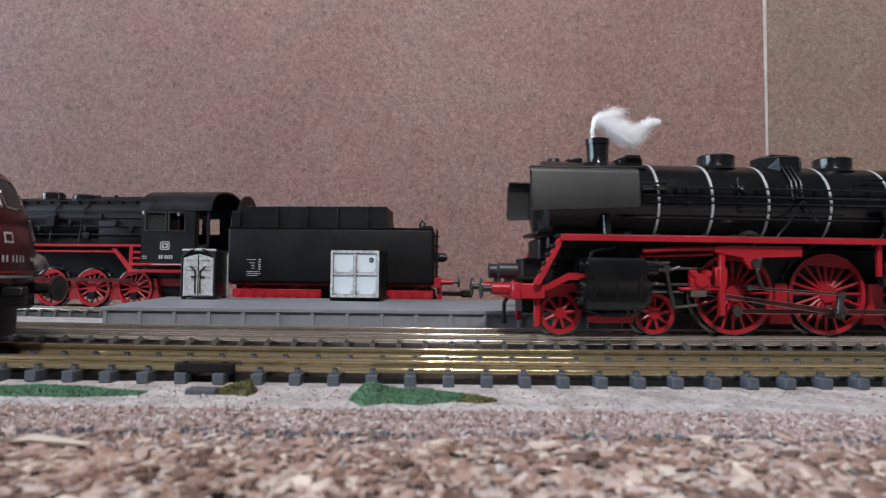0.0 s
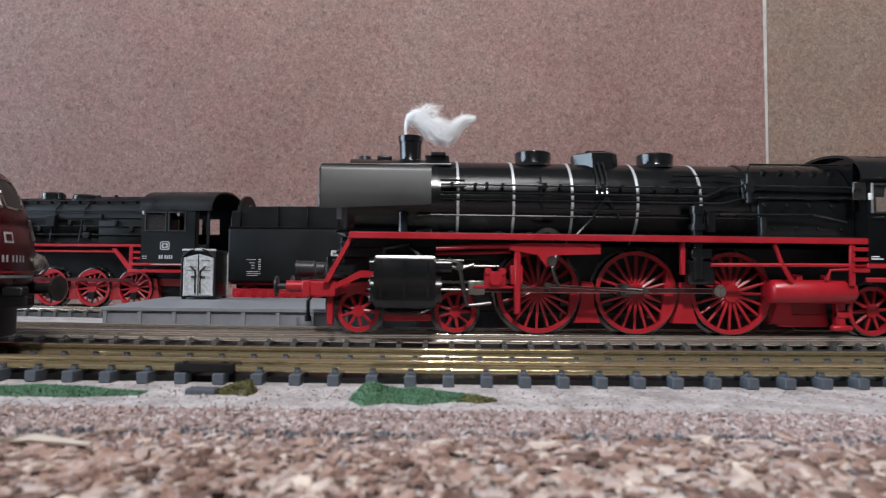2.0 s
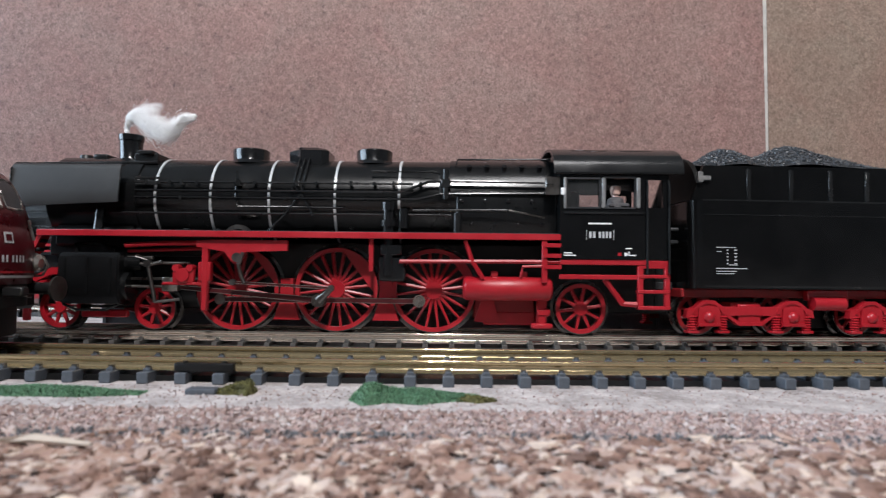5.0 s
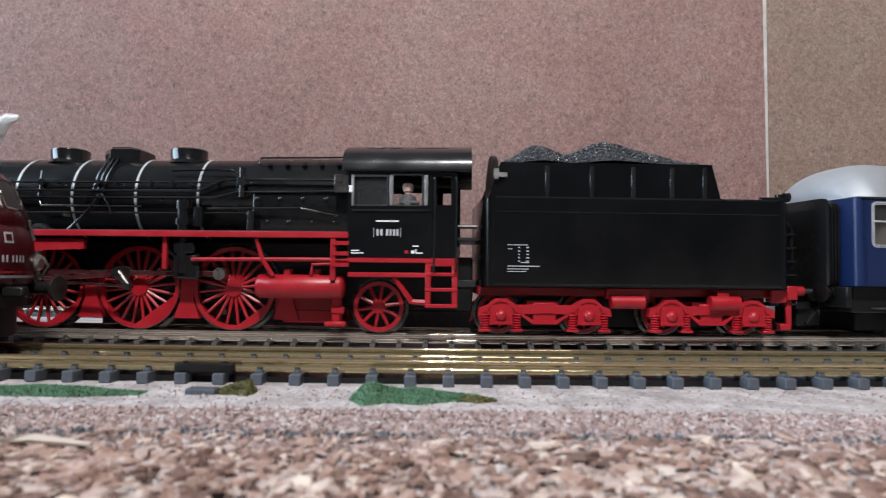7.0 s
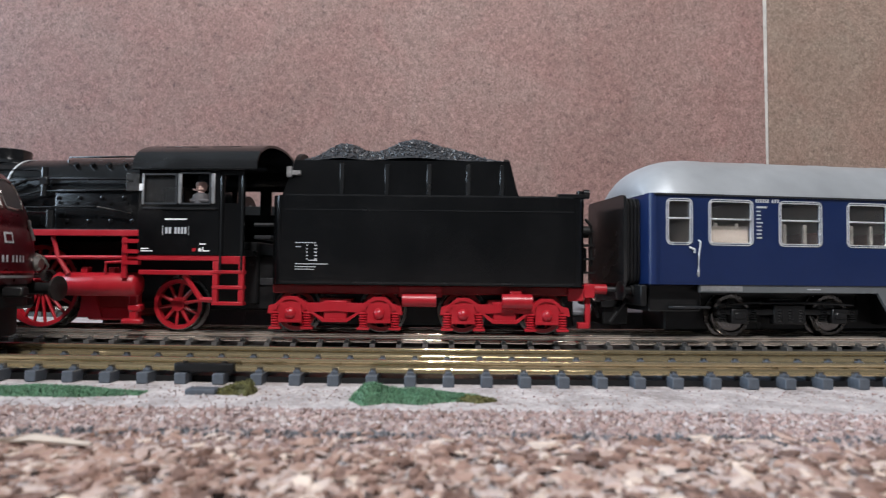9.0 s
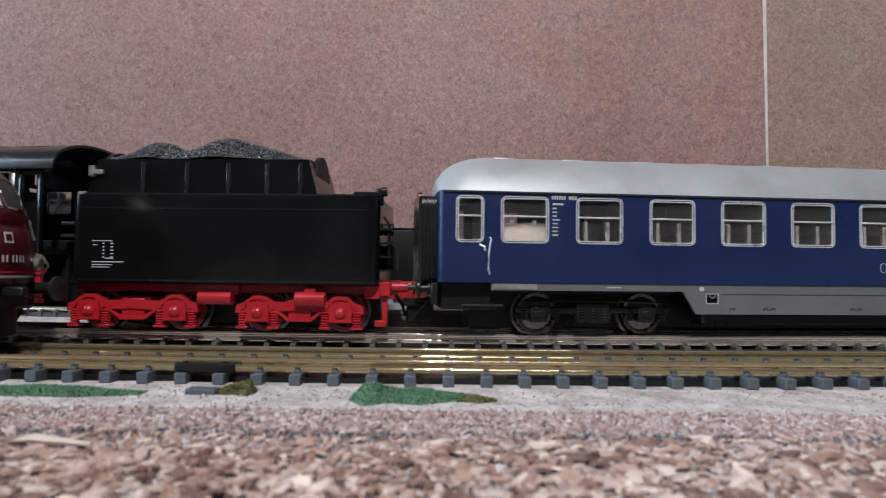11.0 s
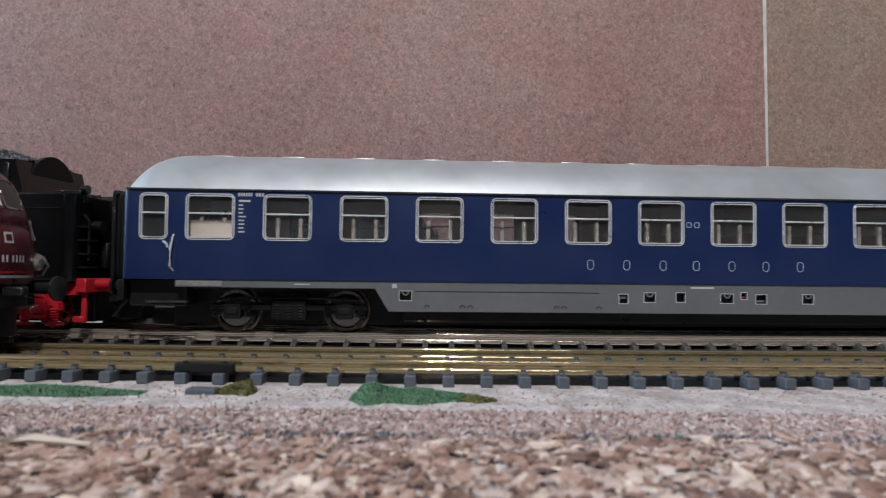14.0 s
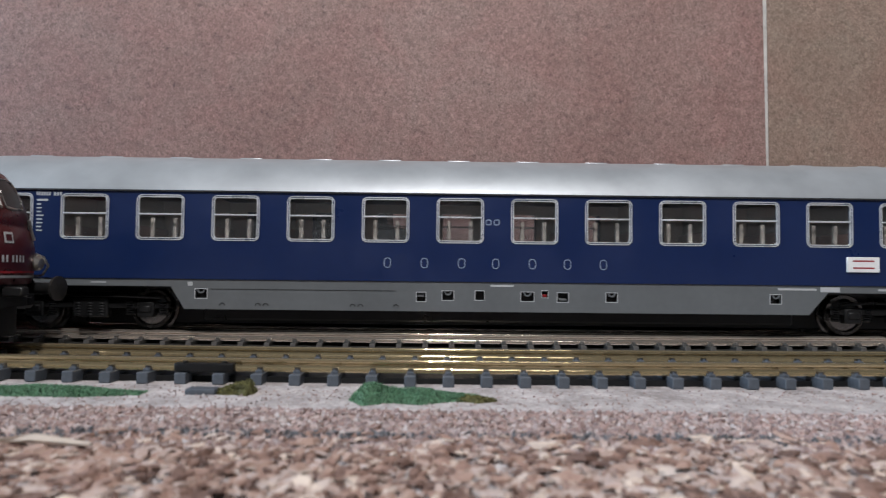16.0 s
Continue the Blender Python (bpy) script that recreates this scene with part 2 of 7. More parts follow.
def fibreboard(name, c1, c2, speck):
    """Hardboard: broad stains, pressed fibres and dark and pale specks."""
    m = bpy.data.materials.new(name)
    m.use_nodes = True
    N, L = m.node_tree.nodes, m.node_tree.links
    b = N["Principled BSDF"]
    co = N.new("ShaderNodeTexCoord").outputs["Object"]

    def nz(scale, detail, rough=0.6, dist=0.0):
        n = N.new("ShaderNodeTexNoise")
        n.inputs["Scale"].default_value, n.inputs["Detail"].default_value, n.inputs["Roughness"].default_value, n.inputs["Distortion"].default_value = scale, detail, rough, dist
        L.new(co, n.inputs["Vector"])
        return n.outputs[0]

    def ramp(src, stops):
        r = N.new("ShaderNodeValToRGB")
        L.new(src, r.inputs[0])
        while len(r.color_ramp.elements) < len(stops):
            r.color_ramp.elements.new(0.5)
        for e, (p, c) in zip(r.color_ramp.elements, stops):
            e.position, e.color = p, (*c, 1)
        return r.outputs[0]

    def mul(a, c):
        x = N.new("ShaderNodeMix")
        x.data_type, x.blend_type = "RGBA", "MULTIPLY"
        x.inputs[0].default_value = 1.0
        L.new(a, x.inputs[6])
        L.new(c, x.inputs[7])
        return x.outputs[2]
    base = ramp(nz(14, 6, 0.65), [(0.3, c1), (0.7, c2)])
    fine = nz(560, 5, 0.8, 1.4)
    f = ramp(fine, [(0.3, (1 - speck,) * 3), (0.5, (1.0, 1.0, 1.0)), (0.72, (1 + speck, 1 + speck * 1.05, 1 + speck * 1.1))])
    g = ramp(nz(300, 4, 0.7, 1.4), [(0.32, (0.80, 0.76, 0.76)), (0.5, (1.0, 1.0, 1.0)), (0.68, (1.2, 1.22, 1.2))])
    h = ramp(nz(30, 4, 0.6, 0.8), [(0.34, (1.02, 0.95, 0.94)), (0.66, (0.99, 1.04, 1.02))])
    g = mul(g, h)
    L.new(mul(mul(base, f), g), b.inputs["Base Color"])
    b.inputs["Roughness"].default_value = 0.55
    b.inputs["Specular IOR Level"].default_value = 0.4
    bp = N.new("ShaderNodeBump")
    bp.inputs["Strength"].default_value, bp.inputs["Distance"].default_value = 0.8, 0.0003
    L.new(fine, bp.inputs["Height"])
    L.new(bp.outputs[0], b.inputs["Normal"])
    return m


M_WALLR = fibreboard("hardboard_red_brown", (0.222, 0.128, 0.112), (0.282, 0.174, 0.154), 0.7)
M_WALLT = fibreboard("hardboard_tan", (0.225, 0.155, 0.120), (0.285, 0.200, 0.160), 0.6)
M_PALE = mat("pale_strip", (0.52, 0.50, 0.47), 0.7, vary=0.2, scale=120)
M_GROUND = mat("painted_board", (0.31, 0.27, 0.262), 0.85, vary=0.34, scale=170, fine=6, bump=0.6, bscale=600, tint=(0.43, 0.395, 0.39), spec=0.3)
M_GRASS = mat("grass_flock", (0.105, 0.215, 0.125), 0.9, vary=0.4, scale=500, bump=0.4, bscale=1500, rand=0.5)
M_MOSS = mat("olive_flock", (0.10, 0.095, 0.03), 0.9, vary=0.4, scale=500, bump=0.4, bscale=1500, rand=0.5)
M_ROOM = mat("room_plaster", (0.22, 0.213, 0.206), 0.85, vary=0.06, scale=8, bump=0.5, bscale=60)
M_FLOOR = mat("room_floor", (0.25, 0.18, 0.12), 0.5, vary=0.2, scale=6)
M_COTTON = mat("cotton_wool", (0.97, 0.98, 0.99), 0.9, vary=0.05, scale=300, spec=0.2)
M_SKIN = mat("figure_paint", (0.085, 0.08, 0.085), 0.6, vary=0.6, scale=900)


M_FACE = mat("doll_face_paint", (0.62, 0.42, 0.36), 0.5, vary=0.1, scale=500)


def chips_material():
    m = mat("wood_chips", (0.3, 0.2, 0.14), 0.75, vary=0.3, scale=500, bump=0.15, bscale=1500, rand=0.9, spec=0.3)
    r = [n for n in m.node_tree.nodes if n.bl_idname == "ShaderNodeValToRGB"][0].color_ramp
    r.elements[0].position, r.elements[1].position = 0.12, 0.95
    r.elements[0].color, r.elements[1].color = (0.125, 0.075, 0.06, 1), (0.59, 0.48, 0.40, 1)
    for p, c in ((0.3, (0.235, 0.145, 0.116, 1)), (0.45, (0.30, 0.19, 0.15, 1)), (0.6, (0.37, 0.255, 0.208, 1)), (0.78, (0.42, 0.335, 0.305, 1))):
        e = r.elements.new(p)
        e.color = c
    return m


M_CHIP = chips_material()


def grit_material():
    m = mat("pinkish_grit", (0.3, 0.2, 0.14), 0.8, vary=0.3, scale=600, rand=1.0, spec=0.3)
    r = [n for n in m.node_tree.nodes if n.bl_idname == "ShaderNodeValToRGB"][0].color_ramp
    r.elements[0].position, r.elements[1].position = 0.1, 0.95
    r.elements[0].color, r.elements[1].color = (0.20, 0.15, 0.145, 1), (0.44, 0.39, 0.375, 1)
    for p, c in ((0.35, (0.28, 0.185, 0.165, 1)), (0.5, (0.33, 0.24, 0.22, 1)), (0.65, (0.31, 0.26, 0.255, 1)), (0.8, (0.39, 0.29, 0.265, 1))):
        e = r.elements.new(p)
        e.color = c
    return m


M_GRIT = grit_material()
M_BALLAST = mat("grey_ballast", (0.10, 0.10, 0.108), 0.8, vary=0.4, scale=600, rand=0.6, spec=0.3)


def glass(name, colour, rough=0.03, clear=1.0):
    m = bpy.data.materials.new(name)
    m.use_nodes = True
    b = m.node_tree.nodes["Principled BSDF"]
    b.inputs["Base Color"].default_value = (*colour, 1)
    b.inputs["Roughness"].default_value = rough
    b.inputs["Transmission Weight"].default_value = clear
    b.inputs["IOR"].default_value = 1.45
    return m


M_GLASS = glass("clear_plastic", (0.72, 0.73, 0.74), 0.04, 0.984)

# ---- room shell ----
def slab(name, x0, x1, y0, y1, z0, z1, m, label, category):
    ob = part(name, bx(B(), x0, x1, y0, y1, z0, z1), m, None, "", False)
    return tagged(ob, label, category, "", "structure")


def room():
    bm = B()
    pierced(bm, -2300, 900, -84, 1700, [(-960, 400, 130, 1310)], 1700, 1760)
    w = part("wall_west", bm, M_ROOM, None, "", False)
    w.matrix_basis = pm(0, 0, 0, 0, 0, 90)
    tagged(w, "plain plaster room wall with a window opening", "wall", "", "structure")
    slab("wall_east", 1700, 1760, -2300, 900, -84, 1700, M_ROOM, "plain plaster room wall", "wall")
    slab("wall_south", -1760, 1760, -2360, -2300, -84, 1700, M_ROOM, "plain plaster room wall behind the camera", "wall")
    slab("wall_north", -1760, 1760, 900, 960, -84, 1700, M_ROOM, "plain plaster room wall behind the layout", "wall")
    slab("ceiling", -1760, 1760, -2360, 960, 1700, 1760, M_ROOM, "plain white room ceiling", "ceiling")
    slab("floor", -1700, 1700, -2300, 900, -84, -24, M_FLOOR, "brown wooden room floor", "floor")


room()

# ---- hardboard behind the layout ----
WALL_Y = 160.0


def seam(z):
    return 179.5 - (z - 80) * 0.010


def backdrop_boards():
    def board(pts, y, m, label):
        bm = B()
        prism(bm, pts, WALL_Y + y, WALL_Y + y + 3.2, "y")
        bmesh.ops.bevel(bm, geom=bm.edges[:], offset=0.35, segments=2, affect="EDGES")
        ob = part("backdrop_board", bm, m, None, "", False)
        tagged(ob, label, "panel", "backdrop boards", "structure")
    board([(-520, -5), (seam(-5) - 0.3, -5), (seam(420) - 1.6, 420), (-520, 420)], 0.0, M_WALLR, "reddish brown fibrous hardboard panel standing behind the tracks")
    board([(seam(-5) + 0.5, -5), (900, -5), (900, 420), (seam(420) + 2.2, 420)], 0.5, M_WALLT, "tan fibrous hardboard panel beside a narrow joint")
    bm = B()
    prism(bm, [(seam(-5) - 0.3, -5), (seam(-5) + 0.5, -5), (seam(420) + 2.2, 420), (seam(420) - 1.6, 420)], WALL_Y + 0.4, WALL_Y + 3.0, "y")
    tagged(part("trim", bm, M_PALE, None, "", False), "pale batten showing in the joint between boards", "trim", "", "structure")


backdrop_boards()

# ---- ground ----
GZ = -4.3


def ground():
    bm = B()
    nx, ny = 150, 60
    g = []
    for j in range(ny + 1):
        y = -420 + 590 * j / ny
        row = []
        for i in range(nx + 1):
            x = -450 + 900 * i / nx
            z = GZ + 0.25 * noise.noise((x * 0.05, y * 0.08, 0)) + 0.12 * noise.noise((x * 0.3, y * 0.3, 5))
            row.append(bm.verts.new((x, y, z)))
        g.append(row)
    for j in range(ny):
        for i in range(nx):
            bm.faces.new((g[j][i], g[j][i + 1], g[j + 1][i + 1], g[j + 1][i]))
    ob = part("ground", bm, M_GROUND)
    tagged(ob, "pale pinkish painted layout board", "ground", "", "structure")
    slab("baseboard", -520, 900, -420, 175, -24, -5.2, M_CREAM, "thick wooden baseboard that carries the layout", "board")


ground()


def chips():
    rng = random.Random(4)
    verts, faces = [], []

    def chip(x, y, z, s, flat):
        n = rng.randint(5, 7)
        rz, tx, ty = rng.uniform(0, 6.28), rng.gauss(0, 0.17), rng.gauss(0, 0.17)
        e = Euler((tx, ty, rz)).to_matrix()
        el = rng.uniform(0.3, 0.75)
        h = s * flat
        k = len(verts)
        for zz, sc in ((-h, 1.0), (h * rng.uniform(0.4, 1.0), rng.uniform(0.65, 0.95))):
            for i in range(n):
                t = 6.283 * i / n
                r = s * sc * rng.uniform(0.75, 1.2)
                p = e @ V((r * math.cos(t), r * el * math.sin(t), zz + rng.uniform(-0.2, 0.2) * h))
                verts.append((x + p.x, y + p.y, z + p.z))
        faces.append(tuple(range(k + n, k + 2 * n)))
        for i in range(n):
            j = (i + 1) % n
            faces.append((k + i, k + j, k + n + j, k + n + i))

    for _ in range(21000):
        y = rng.uniform(-150, -82)
        lim = 30 + (y + 170) * 0.95
        x = rng.uniform(-lim, lim + 10)
        d = y + 170.75
        if d > 82:
            if rng.random() < (d - 81) / 10:
                continue
        s = rng.uniform(0.35, 1.15) if rng.random() < 0.9 else rng.uniform(1.2, 2.2)
        if d > 76:
            s *= 0.5
        chip(x, y, GZ + rng.uniform(-0.1, 0.75) * (1.0 if d < 76 else 0.45), s, rng.uniform(0.07, 0.22))
    for _ in range(7000):
        y = rng.uniform(-330, -150)
        x = rng.uniform(-200, 200)
        chip(x, y, GZ + rng.uniform(-0.1, 0.7), rng.uniform(0.8, 2.8), rng.uniform(0.07, 0.22))
    me = bpy.data.meshes.new("wood_chips")
    me.from_pydata([tuple(c / 1000 for c in v) for v in verts], [], faces)
    me.materials.append(M_CHIP)
    tagged(new("wood_chips", me), "loose brown and cream wood chips strewn on the board", "wood chips", "", "stuff")


def grit():
    """Fine pale and pinkish grains between the chips and the near track."""
    rng = random.Random(14)
    verts, faces = [], []
    for _ in range(26000):
        y = rng.uniform(-101, -61.5)
        x = rng.uniform(-85, 92)
        d = y + 170.75
        if d > 90 and rng.random() < 0.86:
            continue
        s = rng.uniform(0.12, 0.34) if d > 90 else rng.uniform(0.22, 0.95)
        e = Euler((rng.uniform(0, 6), rng.uniform(0, 6), rng.uniform(0, 6))).to_matrix()
        k = len(verts)
        z = GZ + rng.uniform(-0.05, 0.12) + (0.2 if d < 90 else 0)
        for p in ((1, 0, 0), (-1, 0, 0), (0, 1, 0), (0, -1, 0), (0, 0, 0.6), (0, 0, -0.6)):
            q = e @ (V(p) * s * rng.uniform(0.6, 1.2))
            verts.append(((x + q.x) / 1000, (y + q.y) / 1000, (z + q.z * 0.7) / 1000))
        for i, j in ((0, 2), (2, 1), (1, 3), (3, 0)):
            faces.append((k + i, k + j, k + 4))
            faces.append((k + j, k + i, k + 5))
    me = bpy.data.meshes.new("grit")
    me.from_pydata(verts, [], faces)
    me.materials.append(M_GRIT)
    tagged(new("grit", me), "fine pinkish grey grit strewn along the board", "grit", "", "stuff")


def dark_grit():
    """A drift of blue-grey ballast grains along the edge of the chips."""
    rng = random.Random(31)
    verts, faces = [], []
    for _ in range(3600):
        x = rng.uniform(-85, 92)
        mid = -95.2 + 1.0 * noise.noise((x * 0.05, 3, 0))
        if rng.random() > 0.55 + 0.9 * noise.noise((x * 0.06, 0, 7)):
            continue
        y = rng.gauss(mid, 0.8)
        s = rng.uniform(0.2, 0.55)
        e = Euler((rng.uniform(0, 6), rng.uniform(0, 6), rng.uniform(0, 6))).to_matrix()
        k = len(verts)
        z = GZ + rng.uniform(0.1, 0.75)
        for p in ((1, 0, 0), (-1, 0, 0), (0, 1, 0), (0, -1, 0), (0, 0, 0.7), (0, 0, -0.7)):
            q = e @ (V(p) * s * rng.uniform(0.6, 1.2))
            verts.append(((x + q.x) / 1000, (y + q.y) / 1000, (z + q.z * 0.7) / 1000))
        for i, j in ((0, 2), (2, 1), (1, 3), (3, 0)):
            faces.append((k + i, k + j, k + 4))
            faces.append((k + j, k + i, k + 5))
    me = bpy.data.meshes.new("ballast")
    me.from_pydata(verts, [], faces)
    me.materials.append(M_BALLAST)
    tagged(new("ballast", me), "drift of dark blue-grey ballast grains beside the chips", "ballast", "", "stuff")


chips()
grit()
dark_grit()

# ---- tracks ----
HALF = [(1.15, -2.55), (1.15, -2.3), (0.95, -2.2), (0.72, -2.08), (0.52, -1.92), (0.40, -1.72), (0.33, -1.45), (0.30, -1.1), (0.36, -0.92), (0.62, -0.75), (0.66, -0.3), (0.62, -0.12), (0.48, -0.03), (0.28, 0.0)]
RAIL = HALF + [(-x, z) for x, z in HALF[::-1]]


def rail_mesh(lat, a0, a1, tall):
    bm = B()
    prev = None
    n = int((a1 - a0) / 12)
    for i in range(n + 1):
        a = a0 + (a1 - a0) * i / n
        ring = [bm.verts.new(arc(a, lat + p[0], p[1] * tall / 2.55)) for p in RAIL]
        if prev:
            for k in range(len(ring)):
                l = (k + 1) % len(ring)
                bm.faces.new((prev[k], prev[l], ring[l], ring[k]))
        else:
            bm.faces.new(ring)
        prev = ring
    bm.faces.new(prev[::-1])
    return bm


def track(lat, label, rail_mat, tie_mat, pitch, shift, span, tall, bed, bed_z):
    up = 2.55 - tall
    bed_half = 9.6 if lat < 0 else 12.1
    tr = thing("railway_track", label, "railway track", None, "parallel tracks", "structure")
    for s in (-8.6, 8.6):
        part("rail", rail_mesh(lat + s, -420, 420, tall), rail_mat, tr, "bright nickel silver rail", True, 50)
    bm = B()
    wide = 1.02 if lat < 0 else 0.72
    bx(bm, -wide, wide, -12.4, 12.4, -4.25, -2.6 + up, 0.12)
    for s in (-8.6, 8.6):
        for o in (-1.75, 1.75):
            bx(bm, -0.65, 0.65, s + o - 0.55, s + o + 0.55, -2.7 + up, -2.1 + up, 0.1)
            cy(bm, (0, s + o, -2.15 + up), (0, s + o, -1.8 + up), 0.32, n=8)
    me = mesh_of("tie", bm, tie_mat)
    i0 = int(-span / pitch)
    bm = B()
    for i in range(int(-150 / pitch), int(150 / pitch) + 1):
        for q in (-8.6, 8.6):
            for o in (-1.5, 1.5):
                p = arc((i * pitch + shift) * RADIUS / (RADIUS - lat), lat + q + o)
                bx(bm, p.x - 0.5, p.x + 0.5, p.y - 0.35, p.y + 0.35, -2.6 + up, -1.7 + up)
    ch = part("rail_chair", bm, M_ROD if lat < 0 else M_STEEL, tr, "small rail clips", False)
    ch["kind"] = "stuff"
    k = RADIUS / (RADIUS - lat)
    for i in range(i0, -i0 + 1):
        a = (i * pitch + shift) * k
        p = arc(a, lat)
        again("tie", me, tr, pm(p.x, p.y, 0, 0, 0, math.degrees(a / RADIUS)))
    # low sheet between the ties; the shade of the gaps is put into its dark colour
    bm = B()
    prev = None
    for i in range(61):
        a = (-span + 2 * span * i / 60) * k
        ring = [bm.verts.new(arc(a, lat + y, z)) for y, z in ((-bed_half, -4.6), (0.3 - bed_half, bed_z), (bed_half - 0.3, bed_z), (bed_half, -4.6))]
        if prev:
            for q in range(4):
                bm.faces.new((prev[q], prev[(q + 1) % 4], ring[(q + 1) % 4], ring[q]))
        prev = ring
    part("track_bed_shade", bm, bed, tr, "dark bed sheet between the ties, its colour holding the shade there", False)
    return tr


TR_FRONT, TR_RUN, TR_BACK = -49.2, 0.0, 90.0
# the near track takes plain black for the shade under its rails
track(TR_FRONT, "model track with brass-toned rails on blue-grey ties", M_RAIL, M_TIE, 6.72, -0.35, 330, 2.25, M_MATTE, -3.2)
track(TR_RUN, "model track carrying the moving train", M_RAIL2, M_TIE2, 6.72, 0.9, 330, 2.45, M_BED, -3.5)
track(TR_BACK, "model track behind the loading ramp", M_RAIL2, M_TIE2, 6.72, 0.0, 330, 1.8, M_BED, -2.5)

# ---- wheels ----
def spoked(r, n, mat_c, parent, tyre_mat=None, width=2.6, weight=0.0, y=-9.0, hub=1.9, sp=0.42, name="wheel"):
    """A spoked wheel centred on its axle, its face towards -y; crank pin side at angle 0."""
    bm = B()
    annulus(bm, 0, 0, r - 0.35, r - 1.45, y - 0.06, y + width * 0.6, 48)
    cy(bm, (0, y - 0.35, 0), (0, y + 1.8, 0), hub, n=20)
    if weight:
        ins = []
        for i in range(13):
            t = radians(180 - weight + 2 * weight * i / 12)
            ins.append(((r - 1.4) * math.cos(t), (r - 1.4) * math.sin(t)))
        prism(bm, ins, y + 0.05, y + 1.4, "y")
    w = part(name, bm, mat_c, parent, "red spoked wheel")
    spoke = mesh_of("spoke", tube(B(), [(hub * 0.8, y + 0.5, 0), (r - 1.2, y + 0.75, 0)], [sp * 1.25, sp * 0.9], 6), mat_c, True)
    for i in range(n):
        again("spoke", spoke, w, pm(0, 0, 0, 0, -360 * i / n - 5.7, 0))
    bm = B()
    lathe(bm, (0, y - 0.12, 0), (0, 1, 0), [(0, r - 0.4), (0.05, r - 0.2), (0.3, r - 0.05), (2.2, r), (2.3, r + 0.75), (2.9, r + 0.75), (3.0, r - 0.7)], 56)
    # open middle: drop the two caps
    for f in [f for f in bm.faces if len(f.verts) > 4]:
        bm.faces.remove(f)
    part("tyre", bm, M_TYRE, w, "worn steel tyre")
    return w


WHEELS = []      # (wheel, x, z, radius, start angle)
THETA0 = -52.0 - math.degrees(78.1 / 11.1)


def add_wheel(w, x, r, roll=None, a0=0.0):
    WHEELS.append((w, x, r, roll or r, a0))
    w.matrix_basis = pm(x, 0, r)


def print_block(parent, rows, y, m, name="lettering", label="small white printed data panel"):
    """Unreadable small print as plain bars: rows of (x0, x1, z0, z1)."""
    bm = B()
    for x0, x1, z0, z1 in rows:
        bx(bm, x0, x1, y - 0.03, y + 0.05, z0, z1)
    return part(name, bm, m, parent, label, False)


def word(x, z, n, w, h, gap=0.35):
    return [(x + i * w, x + i * w + w * (1 - gap), z, z + h) for i in range(n)]


# ---- carriage ----
CX = 327.5


